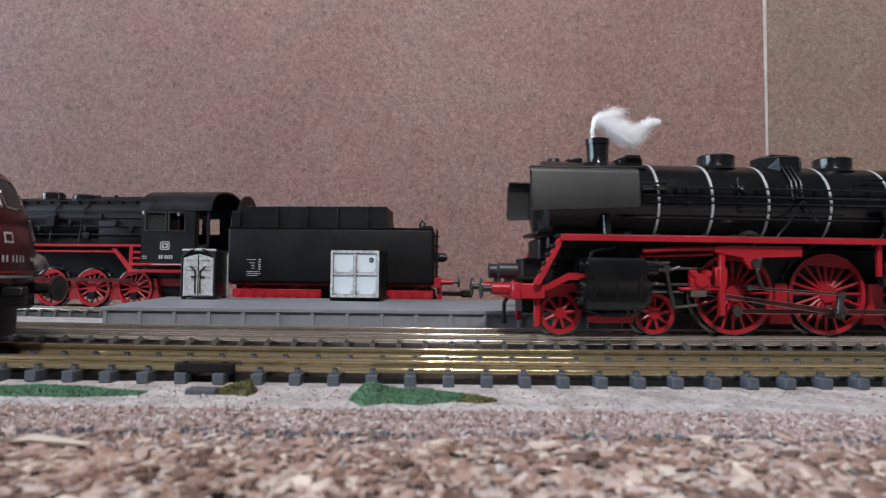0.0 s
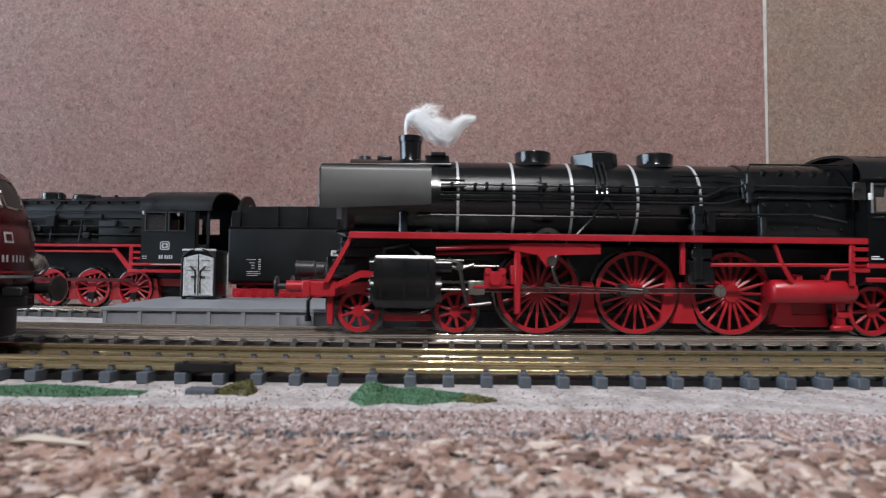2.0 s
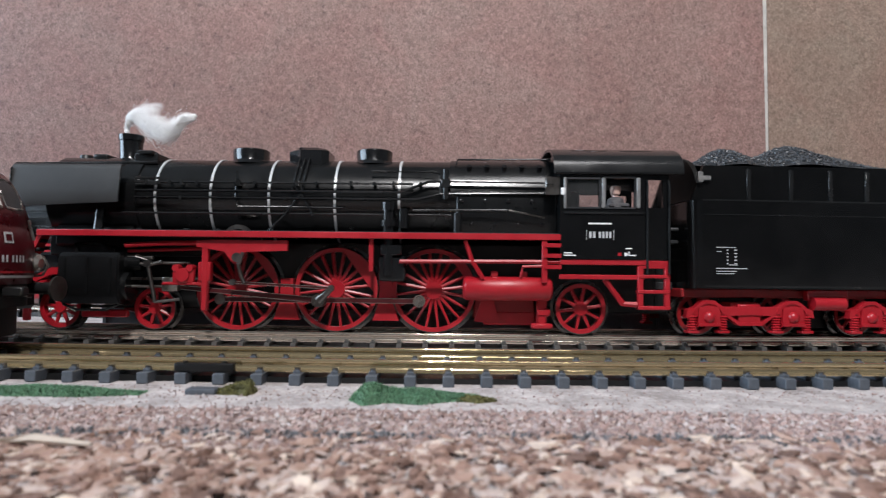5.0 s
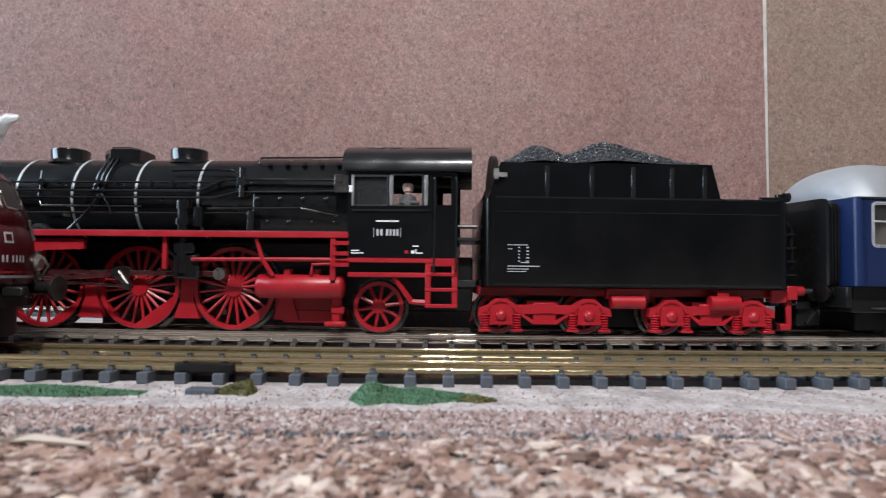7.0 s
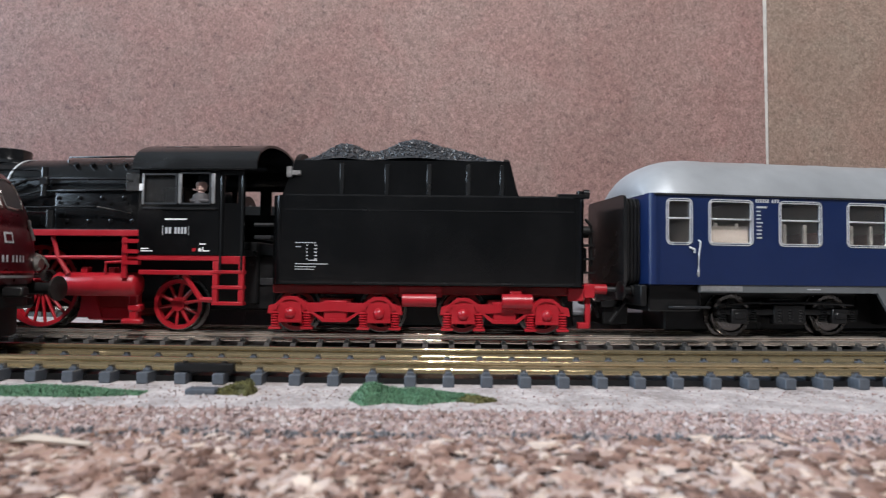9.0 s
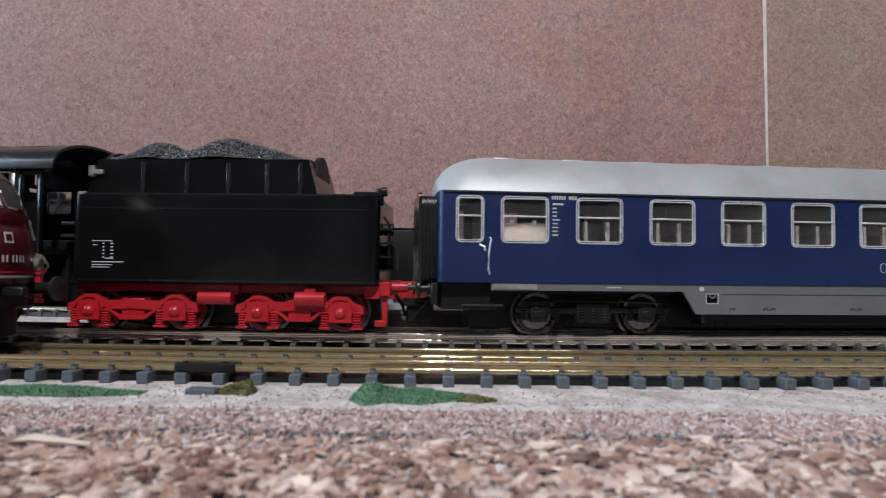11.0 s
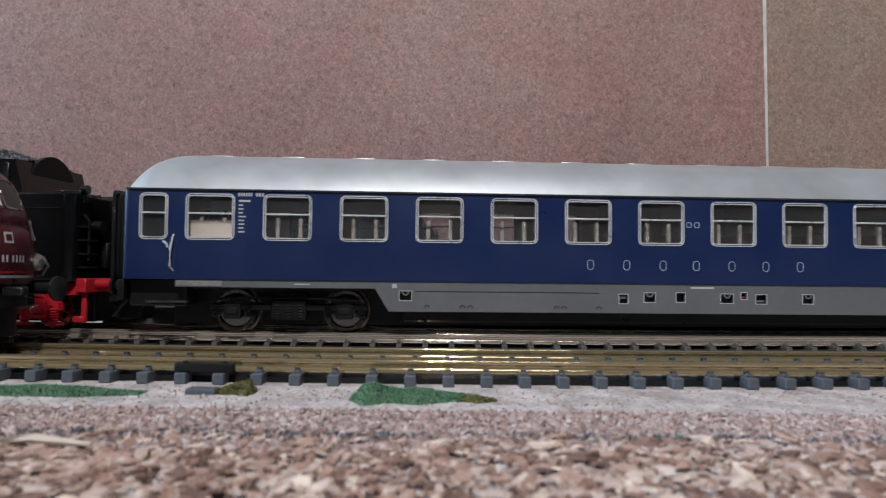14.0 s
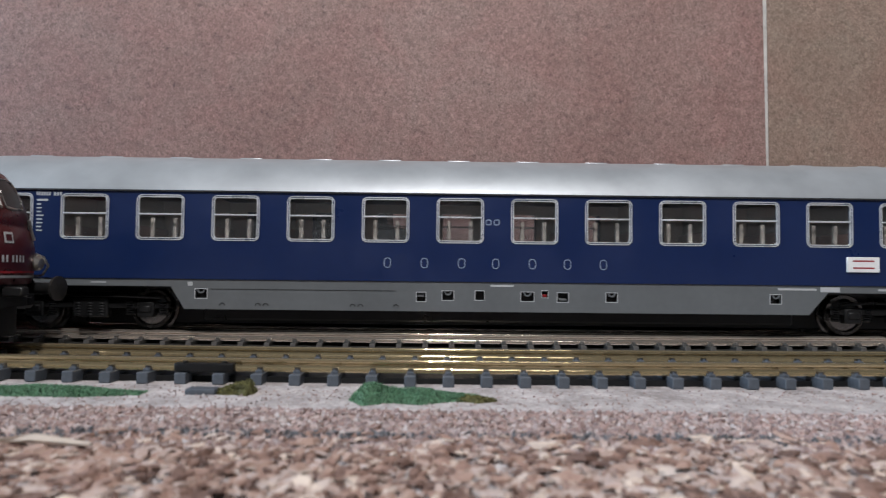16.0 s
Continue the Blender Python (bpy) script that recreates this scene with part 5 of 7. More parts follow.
    for i in range(4):
        bx(bm, -77.0 - 0.9 * i, -73.8 - 0.9 * i, -15.5, -13.2, 22.4 - 2.2 * i, 23.4 - 2.2 * i, 0.2)
    bx(bm, -84, -76, -7, 7, 14, 15, 0.2)
    cy(bm, (-78, 6, 18), (-66, 6, 18), 2.6, n=18)
    part("front_step", bm, M_MATTE, c, "black steps at the smokebox front")
    # cylinders
    for s in (-1, 1):
        bm = B()
        prism(bm, [(-10.0 * s, 20.4), (-17.2 * s, 20.0), (-17.9 * s, 18.5), (-17.9 * s, 9.5), (-16.5 * s, 7.2), (-12 * s, 6.6), (-9 * s, 7.0)], -68.4, -53.0, "x")
        bmesh.ops.bevel(bm, geom=bm.edges[:], offset=0.4, segments=2, affect="EDGES")
        cy(bm, (-69.4, -13.6 * s, 11.6), (-51.6, -13.6 * s, 11.6), 3.6, n=22)
        cy(bm, (-69.6, -13.2 * s, 17.6), (-49.0, -13.2 * s, 17.6), 2.1, n=18)
        for x in (-66.5, -60.8, -55.0):
            bx(bm, x - 0.25, x + 0.25, min(-18.1 * s, -17.6 * s), max(-18.1 * s, -17.6 * s), 9.6, 18.6)
        for i in range(8):
            t = 2 * math.pi * i / 8
            cy(bm, (-69.4, -13.6 * s + 2.9 * math.cos(t), 11.6 + 2.9 * math.sin(t)), (-69.8, -13.6 * s + 2.9 * math.cos(t), 11.6 + 2.9 * math.sin(t)), 0.3, n=6)
        tube(bm, [(-68, -15.5 * s, 6.9), (-64, -16.2 * s, 5.6), (-57, -16.2 * s, 5.6), (-54, -15.5 * s, 6.9)], 0.35)
        part("cylinder_block", bm, M_BLACK, c, "black cylinder block")
    bm = B()
    tube(bm, [(-66, -13.5, 20.4), (-66.0, -14.0, 22.0), (-60, -14, 22.6), (-57, -13, 20.4)], 0.7)
    cy(bm, (-61.5, -12.5, 25.5), (-61.5, -11.5, 31), 1.2, n=12)
    part("steam_pipe", bm, M_SATIN, c, "black steam pipe")
    # slide bars, link bracket, gear
    bm = B()
    bx(bm, -53, -34.5, -14.2, -12.8, 13.2, 13.9, 0.1)
    cy(bm, (-53, -13.6, 11.6), (-42, -13.6, 11.6), 0.36, n=8)
    cy(bm, (-49, -13.4, 17.6), (-37.0, -13.4, 17.6), 0.4, n=8)
    cy(bm, (-52.5, -14.2, 18.9), (-46, -14.2, 18.9), 0.5, n=10)
    part("slide_bar", bm, M_ROD, c, "grey steel slide bar and piston rods")
    part("gear_bracket", prism(B(), [(-34.5, 23.3), (-30.5, 23.6), (-11.4, 23.6), (-11.4, 21.0), (-20, 20.7), (-22.0, 20.6), (-23.6, 17.6), (-25.0, 17.6), (-27.4, 20.6), (-34.5, 21.8)], -15.6, -14.2, "y"), M_RED, c, "red plate carrying the valve gear", False)
    part("valve_rod", tube(B(), [(-53, -14.6, 22.0), (-44, -14.8, 22.6), (-34, -14.8, 22.8)], 0.65, 8), M_RED, c, "red valve rod")
    part("valve_rod", tube(B(), [(-53, -13.2, 20.6), (-34, -13.4, 21.4)], 0.45, 8), M_RED, c, "red valve rod")
    bm = B()
    bx(bm, -33.2, -31.6, -15.4, -13.6, 5.6, 22, 0.3)
    bx(bm, -34.2, -31.0, -15.2, -13.0, 13.0, 18, 0.3)
    part("link_hanger", bm, M_RED, c, "red upright link hanger")
    bm = B()
    bx(bm, -40.8, -35.2, -15.0, -13.2, 12.4, 16.4, 0.6, 2)
    cy(bm, (-38, -15.6, 14.6), (-38, -13, 14.6), 1.7, n=16)
    cy(bm, (-39.8, -15.4, 16.4), (-39.8, -13, 16.4), 0.9, n=10)
    cy(bm, (-36.2, -15.4, 16.4), (-36.2, -13, 16.4), 0.9, n=10)
    bx(bm, -43.5, -33, -14.8, -13.5, 12.0, 12.8, 0.2)
    part("slide_bar_bracket", bm, M_RED, c, "red slide bar bracket")
    part("hanger", bx(B(), 9.2, 10.4, -15.6, -14.4, 16, 24.4, 0.15), M_RED, c, "red upright hanger")
    bm = B()
    tube(bm, [(-22.5, -15.8, 20.5), (-23.6, -15.8, 17.5), (-22.8, -15.8, 14.2), (-22.0, -15.8, 12.8)], 0.5, 8)
    cy(bm, (-24.0, -16.4, 19.2), (-24.0, -15.2, 19.2), 1.2, n=12)
    annulus(bm, -24.5, 23.6, 4.0, 2.9, -14.1, -13.0, 16, 15, 165)
    tube(bm, [(-50, -14.8, 19.4), (-47.2, -14.8, 18.0), (-46.0, -14.8, 12.0), (-45.0, -14.8, 7.6)], 0.55, 8)
    tube(bm, [(-52, -14.6, 18.2), (-47, -14.9, 16.8), (-43.5, -14.8, 18.0)], 0.45, 8)
    tube(bm, [(-45.0, -14.8, 7.7), (-39.0, -14.6, 8.4)], 0.4, 8)
    cy(bm, (-47.0, -15.5, 17.4), (-47.0, -14.2, 17.4), 1.0, n=12)
    part("expansion_link", bm, M_ROD, c, "grey steel expansion link and lap lever")
    # wheels
    roll = 11.1
    for x in (-26.0, 0.0, 25.5):
        w = spoked(11.25, 20, M_RED, c, M_STEEL, weight=(42 if x == 0 else 30), hub=2.3, sp=0.4)
        bm = B()
        cy(bm, (4.6, -9.2, 0), (4.6, -11.6, 0), 1.15, n=14)
        part("crank_pin", bm, M_ROD, w, "steel crank pin")
        add_wheel(w, x, 11.25, roll, THETA0)
    for x in (-72.8, -47.7):
        add_wheel(spoked(5.8, 9, M_RED, c, M_STEEL, hub=1.5, sp=0.45), x, 5.8)
    add_wheel(spoked(6.9, 10, M_RED, c, M_STEEL, hub=1.8, sp=0.45), 63.8, 6.9)

    # rods, moved by the cranks
    def rod(name, length, label, y, h0=0.5, h1=0.5, end=1.4):
        bm = B()
        prism(bm, [(0, -h0), (length, -h1), (length, h1), (0, h0)], y, y + 0.7, "y")
        cy(bm, (0, y - 0.35, 0), (0, y + 1.0, 0), end, n=18)
        cy(bm, (length, y - 0.35, 0), (length, y + 1.0, 0), end * 0.85, n=18)
        made = part(name, bm, M_ROD, c, label)
        part("rod_groove", prism(B(), [(end, 0.16 - h0), (length - end, 0.16 - h1), (length - end, h1 - 0.16), (end, h0 - 0.16)], y - 0.06, y + 0.3, "y"), M_GROOVE, made, "dark red groove along the rod", False)
        for q in (-1, 1):
            part("rod_edge", prism(B(), [(0.5, q * h0), (length - 0.5, q * h1), (length - 0.5, q * (h1 - 0.15)), (0.5, q * (h0 - 0.15))], y - 0.12, y + 0.3, "y"), M_STEEL, made, "bright steel rod edge", False)
        return made
    R = 4.6
    cr = rod("coupling_rod", 51.5, "long steel coupling rod", -11.4, 0.68, 0.68)
    part("rod_bearing", cy(B(), (26, -11.9, 0), (26, -10.4, 0), 1.7, n=18), M_STEEL, cr, "round rod bearing")
    part("rod_bearing", cy(B(), (51.5, -12.2, 0), (51.5, -10.4, 0), 1.6, n=18), M_STEEL, cr, "round rod bearing")
    LINKS.append((cr, lambda a: pm(-26 + R * math.cos(a), 0, 11.25 + R * math.sin(a))))
    L = 38.0

    def cross(a):
        px, pz = R * math.cos(a), 11.25 + R * math.sin(a)
        return px - math.sqrt(L * L - (pz - 11.6) ** 2), px, pz
    mr = rod("connecting_rod", L, "steel connecting rod", -13.0, 0.55, 0.78, 1.5)

    def place_mr(a):
        xc, px, pz = cross(a)
        return pm(xc, 0, 11.6, 0, -math.degrees(math.atan2(pz - 11.6, px - xc)), 0)
    LINKS.append((mr, place_mr))
    bm = B()
    bx(bm, -2.2, 2.0, -14.4, -12.6, -1.2, 2.4, 0.4, 2)
    ch = part("crosshead", bm, M_STEEL, c, "bright crosshead block")
    LINKS.append((ch, lambda a: pm(cross(a)[0], 0, 11.6)))
    bm = B()
    tube(bm, [(0, -14.0, 0), (2.4, -14.3, 0), (4.7, -14.6, 0)], [1.25, 0.95, 0.8], 12)
    cy(bm, (0, -14.6, 0), (0, -11.8, 0), 1.7, n=18)
    cy(bm, (4.7, -15.7, 0), (4.7, -14.0, 0), 0.8, n=14)
    for k in range(6):
        cy(bm, (1.15 * math.cos(k * 1.047), -14.8, 1.15 * math.sin(k * 1.047)), (1.15 * math.cos(k * 1.047), -14.5, 1.15 * math.sin(k * 1.047)), 0.25, n=6)
    rc = part("return_crank", bm, M_ROD, c, "grey return crank")
    TURN = radians(186)
    LINKS.append((rc, lambda a: pm(R * math.cos(a), 0, 11.25 + R * math.sin(a), 0, -math.degrees(a + TURN), 0)))
    er = rod("eccentric_rod", 25.0, "thin steel eccentric rod", -15.4, 0.36, 0.36, 0.8)

    def place_er(a):
        ex = R * math.cos(a) + 4.7 * math.cos(a + TURN)
        ez = 11.25 + R * math.sin(a) + 4.7 * math.sin(a + TURN)
        hx = ex - math.sqrt(max(1, 25.0 ** 2 - (ez - 12.9) ** 2))
        return pm(hx, 0, 12.9, 0, -math.degrees(math.atan2(ez - 12.9, ex - hx)), 0)
    LINKS.append((er, place_er))
    # air tanks and rear rods
    bm = B()
    lathe(bm, (33.0, -13.0, 12.0), (1, 0, 0), [(0, 1.6), (0.3, 2.6), (0.9, 3.05), (21.8, 3.05), (22.4, 2.6), (22.7, 1.6)], 28)
    part("air_tank", bm, M_RED, c, "red cylindrical air tank")
    part("air_tank", lathe(B(), (33.0, 13.0, 12.0), (1, 0, 0), [(0, 1.6), (0.3, 2.6), (0.9, 3.05), (21.8, 3.05), (22.4, 2.6), (22.7, 1.6)], 28), M_RED, c, "red cylindrical air tank")
    bm = B()
    for x in (41, 48.5):
        bx(bm, x - 0.9, x + 0.9, -14, -12, 14.6, 16.4, 0.2)
    tube(bm, [(33.5, -15.6, 24), (35.2, -15.8, 19), (38.0, -15.6, 14.6)], 0.6)
    tube(bm, [(17, -15.6, 18.6), (40, -15.8, 18.8), (84, -15.8, 19.0)], 0.55)
    tube(bm, [(47.5, -15, 15), (48, -15.6, 17.6), (53, -15.8, 17.8)], 0.4)
    part("red_rod", bm, M_RED, c, "red reversing rod and supports")
    # cab
    for s in (-1, 1):
        bm = B()
        pierced(bm, 57.0, 78.0, 19.6, 41.2, [(58.6, 66.6, 32.6, 39.6), (68.2, 75.4, 32.6, 39.8)], 17.0 * s, 16.2 * s)
        pierced(bm, 78.0, 84.2, 19.6, 41.2, [(79.0, 82.6, 32.6, 39.6)], 16.5 * s, 15.8 * s)
        sd = part("cab_side", bm, M_TANK, c, "black cab side sheet with window openings", False)
        bm = B()
        frame_ring(bm, 58.2, 67.1, 32.2, 40.0, 0.45, 0.4, 17.2 * s, 16.9 * s)
        part("window_frame", bm, M_DARK, sd, "dark grey cab window frame")
        part("frame_edge", bx(B(), 57.9, 58.5, min(17.3 * s, 16.9 * s), max(17.3 * s, 16.9 * s), 32.2, 40.0, 0.1), M_DULL, sd, "pale upright window edge")
        g = part("pane", bx(B(), 58.6, 66.6, 16.4 * s - 0.1, 16.4 * s + 0.1, 32.6, 39.6), M_GLASS, sd, "clear cab window", False)
        g.visible_shadow = False
        bm = B()
        frame_ring(bm, 67.8, 75.8, 32.2, 40.3, 0.4, 0.3, 17.2 * s, 16.9 * s)
        for q in (67.3, 75.9):
            part("frame_edge", bx(B(), q, q + 1.0, min(17.25 * s, 16.9 * s), max(17.25 * s, 16.9 * s), 32.4, 40.0, 0.2), M_DULL, sd, "pale upright window edge")
        part("window_frame", bm, M_DARK, sd, "dull grey cab window frame")
        bm = B()
        bx(bm, 58.2, 77.5, s * 17.2 - 0.2, s * 17.2 + 0.2, 30.9, 31.4, 0.1)
        part("window_ledge", bm, M_SATIN, sd, "narrow ledge under the windows")
    bm = B()
    pierced(bm, -16.2, 16.2, 19.6, 41.2, [(-14, -8, 33, 40), (8, 14, 33, 40)], 57.0, 57.8)
    for v in bm.verts:
        v.co = V((v.co.y, v.co.x, v.co.z))
    bx(bm, 56.8, 57.8, -12, 12, 41, 47.5)
    part("cab_front", bm, M_BLACK, c, "black cab front sheet", False)
    part("cab_floor", bx(B(), 57.8, 84, -15.5, 15.5, 19.6, 21), M_MATTE, c, "black cab floor", False)
    part("backhead", bx(B(), 57.8, 64, -7, 7, 21, 38, 1.0, 2), M_MATTE, c, "black boiler backhead")
    bm = B()
    arched_roof(bm, 55.4, 87.6, 17.6, 40.9, 49.5)
    r = part("cab_roof", bm, M_SATIN, c, "satin black arched cab roof", True, 30)
    bm = B()
    bx(bm, 60, 82, -13.2, -12.6, 45.6, 46.0, 0.1)
    bx(bm, 60.5, 70, -12.0, -8, 46.4, 47.8, 0.3)
    bx(bm, 73, 81.5, -12.0, -8, 46.4, 47.8, 0.3)
    bx(bm, 55.6, 87.4, -17.9, -17.3, 40.8, 41.3, 0.1)
    part("roof_hatch", bm, M_BLACK, r, "roof vent hatches")
    bm = B()
    bx(bm, 53.4, 57.0, -16.9, -16.3, 35.6, 40.2, 0.2)
    part("wind_shield", bm, M_ROD, c, "pale grey cab wind shield")
    part("marker", bx(B(), 57.2, 58.3, -17.3, -16.9, 35.6, 37.4, 0.1), M_WHITE, c, "small white marker plate", False)
    # driver figure
    bm = B()
    lathe(bm, (71.6, -13.5, 30.0), (0, 0, 1), [(0, 2.2), (3.0, 2.4), (5.0, 2.0), (5.6, 0.8), (6.0, 0.8), (6.3, 1.2), (7.4, 1.4), (8.2, 1.2), (8.6, 0.4)], 14)
    bx(bm, 69.5, 74.6, -15.8, -14, 32.8, 33.8, 0.3)
    bx(bm, 70.6, 73, -14.5, -12.5, 21, 30, 0.4)
    f = part("driver_figure", bm, M_SKIN, c, "small painted plastic driver doll")
    f.data.materials.append(M_FACE)
    for p in f.data.polygons:
        if 0.0357 < p.center.z < 0.0379:
            p.material_index = 1
    # cab print and steps
    print_block(c, word(64.2, 24.9, 2, 0.95, 1.6) + word(66.6, 24.9, 4, 0.85, 1.6) + [(63.5, 63.62, 24.5, 26.9), (70.2, 70.32, 24.5, 26.9)], -17.05, M_PRINT, "number_plate", "grey printed number plate")
    print_block(c, [(64.0, 69.8, 28.3, 28.7), (57.9, 60.0, 21.0, 21.3), (57.9, 61.0, 20.4, 20.7), (73.2, 74.8, 22.2, 22.5), (72.9, 73.7, 20.5, 21.3), (74.0, 75.8, 20.5, 20.8), (73.9, 74.2, 20.8, 21.6)], -17.05, M_WHITE)
    part("marker", bx(B(), 71.3, 72.2, -17.06, -16.9, 20.5, 21.3), M_RED, c, "small red dot", False)
    part("cab_beam", bx(B(), 57.0, 78.4, -16.8, -15.4, 18.2, 19.6, 0.15), M_RED, c, "red beam under the cab")
    part("cab_beam", bx(B(), 57.0, 78.2, -16.4, -15.6, 14.6, 15.8, 0.15), M_RED, c, "red beam under the cab")
    bm = B()
    bx(bm, 76.4, 77.8, -16.6, -15.4, 7.2, 19.4, 0.2)
    bx(bm, 83.0, 84.4, -16.6, -15.4, 7.2, 19.4, 0.2)
    for z in (7.2, 11.2, 15.0):
        part("cab_step", bx(B(), 76.4, 84.4, -16.8, -14.6, z, z + 0.9, 0.15), M_RED, c, "red ladder step")
    bx(bm, 77.5, 84.4, -16.6, -15.4, 17.4, 19.4, 0.15)
    tube(bm, [(68.5, -15.0, 14.6), (73.0, -15.2, 8.6), (76.5, -15.4, 8.4)], 0.8)
    part("step_frame", bm, M_RED, c, "red ladder frame under the cab")
    bm = B()
    for x in (78.6, 84.0):
        tube(bm, [(x, -16.9, 39.5), (x, -17.2, 38), (x, -17.2, 16.0)], 0.28)
    part("handrail", bm, M_SATIN, c, "thin black cab handrails")
    bm = B()
    bx(bm, 84, 89, -5, 5, 12, 14, 0.2)
    bx(bm, 84.2, 88.8, -10, 10, 24, 25, 0.2)
    cy(bm, (84, -9, 27.8), (89, -9, 27.8), 0.5, n=8)
    part("drawbar", bm, M_DARK, c, "dark drawbar and fall plate")
    return c
TRAIN = []
LINKS = []


# ---- loading ramp with containers ----
def ramp():
    c = thing("loading_ramp", "low grey plastic loading ramp between two tracks", "loading ramp")
    x0, x1, y0, y1, zf, zr = -99.0, 189.0, 19.2, 72.0, 4.35, 5.3
    bm = B()
    pts = [(y0, zf), (y1, zr), (y1, zr - 1.4), (y0, zf - 1.3)]
    prism(bm, pts, x0 - 0.5, x1 + 0.5, "x")
    for v in bm.verts:
        if v.co.x < 0 and v.co.y > 50:
            v.co.x -= 3.0
    bmesh.ops.bevel(bm, geom=bm.edges[:], offset=0.2, segments=1, affect="EDGES")
    part("deck", bm, M_PLAT, c, "smooth grey deck slab", False)
    bm = B()
    bx(bm, x0, x1, y0 + 0.8, y1 - 1, GZ - 0.3, zf - 1.2)
    part("wall_panel", bm, M_PLAT, c, "grey ramp wall", False)
    bm = B()
    bx(bm, -0.6, 0.6, -0.55, 0.3, 0, 7.4, 0.12)
    me = mesh_of("post", bm, M_PLAT)
    n = 28
    for i in range(n):
        again("post", me, c, pm(x0 + 0.6 + (x1 - x0 - 1.2) * i / (n - 1), y0 + 0.7, GZ))
    return c


ramp()


def deck_z(y):
    return 4.35 + (y - 19.2) * 0.95 / 52.8


def container_doors():
    y = 61.0
    c = thing("container", "small dark freight container with silver doors on the ramp", "container", pm(-84.6, y, deck_z(y), 0, 0, 0))
    part("body", bx(B(), -6.2, 6.2, -4.2, 8.2, 0.7, 17.6, 0.5, 2), M_MATTE, c, "dark container body")
    part("roof", bx(B(), -6.4, 6.4, -4.4, 8.4, 17.2, 18.2, 0.4, 2), M_DARK, c, "dark container lid")
    bm = B()
    for x in (-5.4, 5.4):
        for yy in (-3.6, 7.4):
            bx(bm, x - 0.7, x + 0.7, yy - 0.7, yy + 0.7, 0, 0.9)
    part("foot", bm, M_MATTE, c, "black feet", False)
    for s in (-1, 1):
        bm = B()
        x0, x1 = (-5.5, -0.25) if s < 0 else (0.25, 5.5)
        pts = [(x0, 1.2), (x1, 1.2), (x1, 16.6), (x0, 15.2)] if s < 0 else [(x0, 1.2), (x1, 1.2), (x1, 15.2), (x0, 16.6)]
        prism(bm, pts, -4.75, -4.2, "y")
        d = part("door", bm, M_WORN, c, "worn grey-white container door")
        bm = B()
        frame_ring(bm, x0 + 0.3, x1 - 0.3, 1.6, 11.2, 0.4, 0.4, -5.05, -4.7)
        frame_ring(bm, x0 + 0.6, x1 - 0.6, 12.0, 14.8, 0.35, 0.4, -5.0, -4.7)
        part("door_rim", bm, M_SILVER, d, "raised silver rim")
        bm = B()
        tube(bm, [(0.9 * s, -5.2, 2.2), (0.9 * s, -5.2, 10.5), (2.8 * s, -5.2, 12.2)], 0.32)
        bx(bm, 1.6 * s - 1.0, 1.6 * s + 1.0, -5.2, -4.7, 8.0, 8.5)
        part("latch", bm, M_MATTE, d, "black latch bar")
    bm = B()
    tube(bm, [(-6, -4.4, 15.4), (-3, -4.6, 17.8), (0, -4.7, 18.6), (3, -4.6, 17.8), (6, -4.4, 15.4)], 0.3, 8)
    tube(bm, [(-6, -4.4, 15.4), (-6.1, -4.5, 1.0)], 0.45, 8)
    tube(bm, [(6, -4.4, 15.4), (6.1, -4.5, 1.0)], 0.45, 8)
    part("frame", bm, M_MATTE, c, "worn dark arched frame")
    part("lid_edge", bx(B(), -6.3, 6.3, -4.6, -4.2, 17.7, 18.5, 0.2), M_WORN, c, "worn bright lid edge")
    part("corner_edge", bx(B(), 6.1, 6.5, 7.8, 8.5, 1.2, 17.6, 0.1), M_WORN, c, "worn bright corner edge")
    part("lid_knob", lathe(B(), (0, -3.6, 18.0), (0, 0, 1), [(0, 2.2), (0.5, 1.8), (0.9, 0.8)], 14), M_WORN, c, "worn bright lid boss")


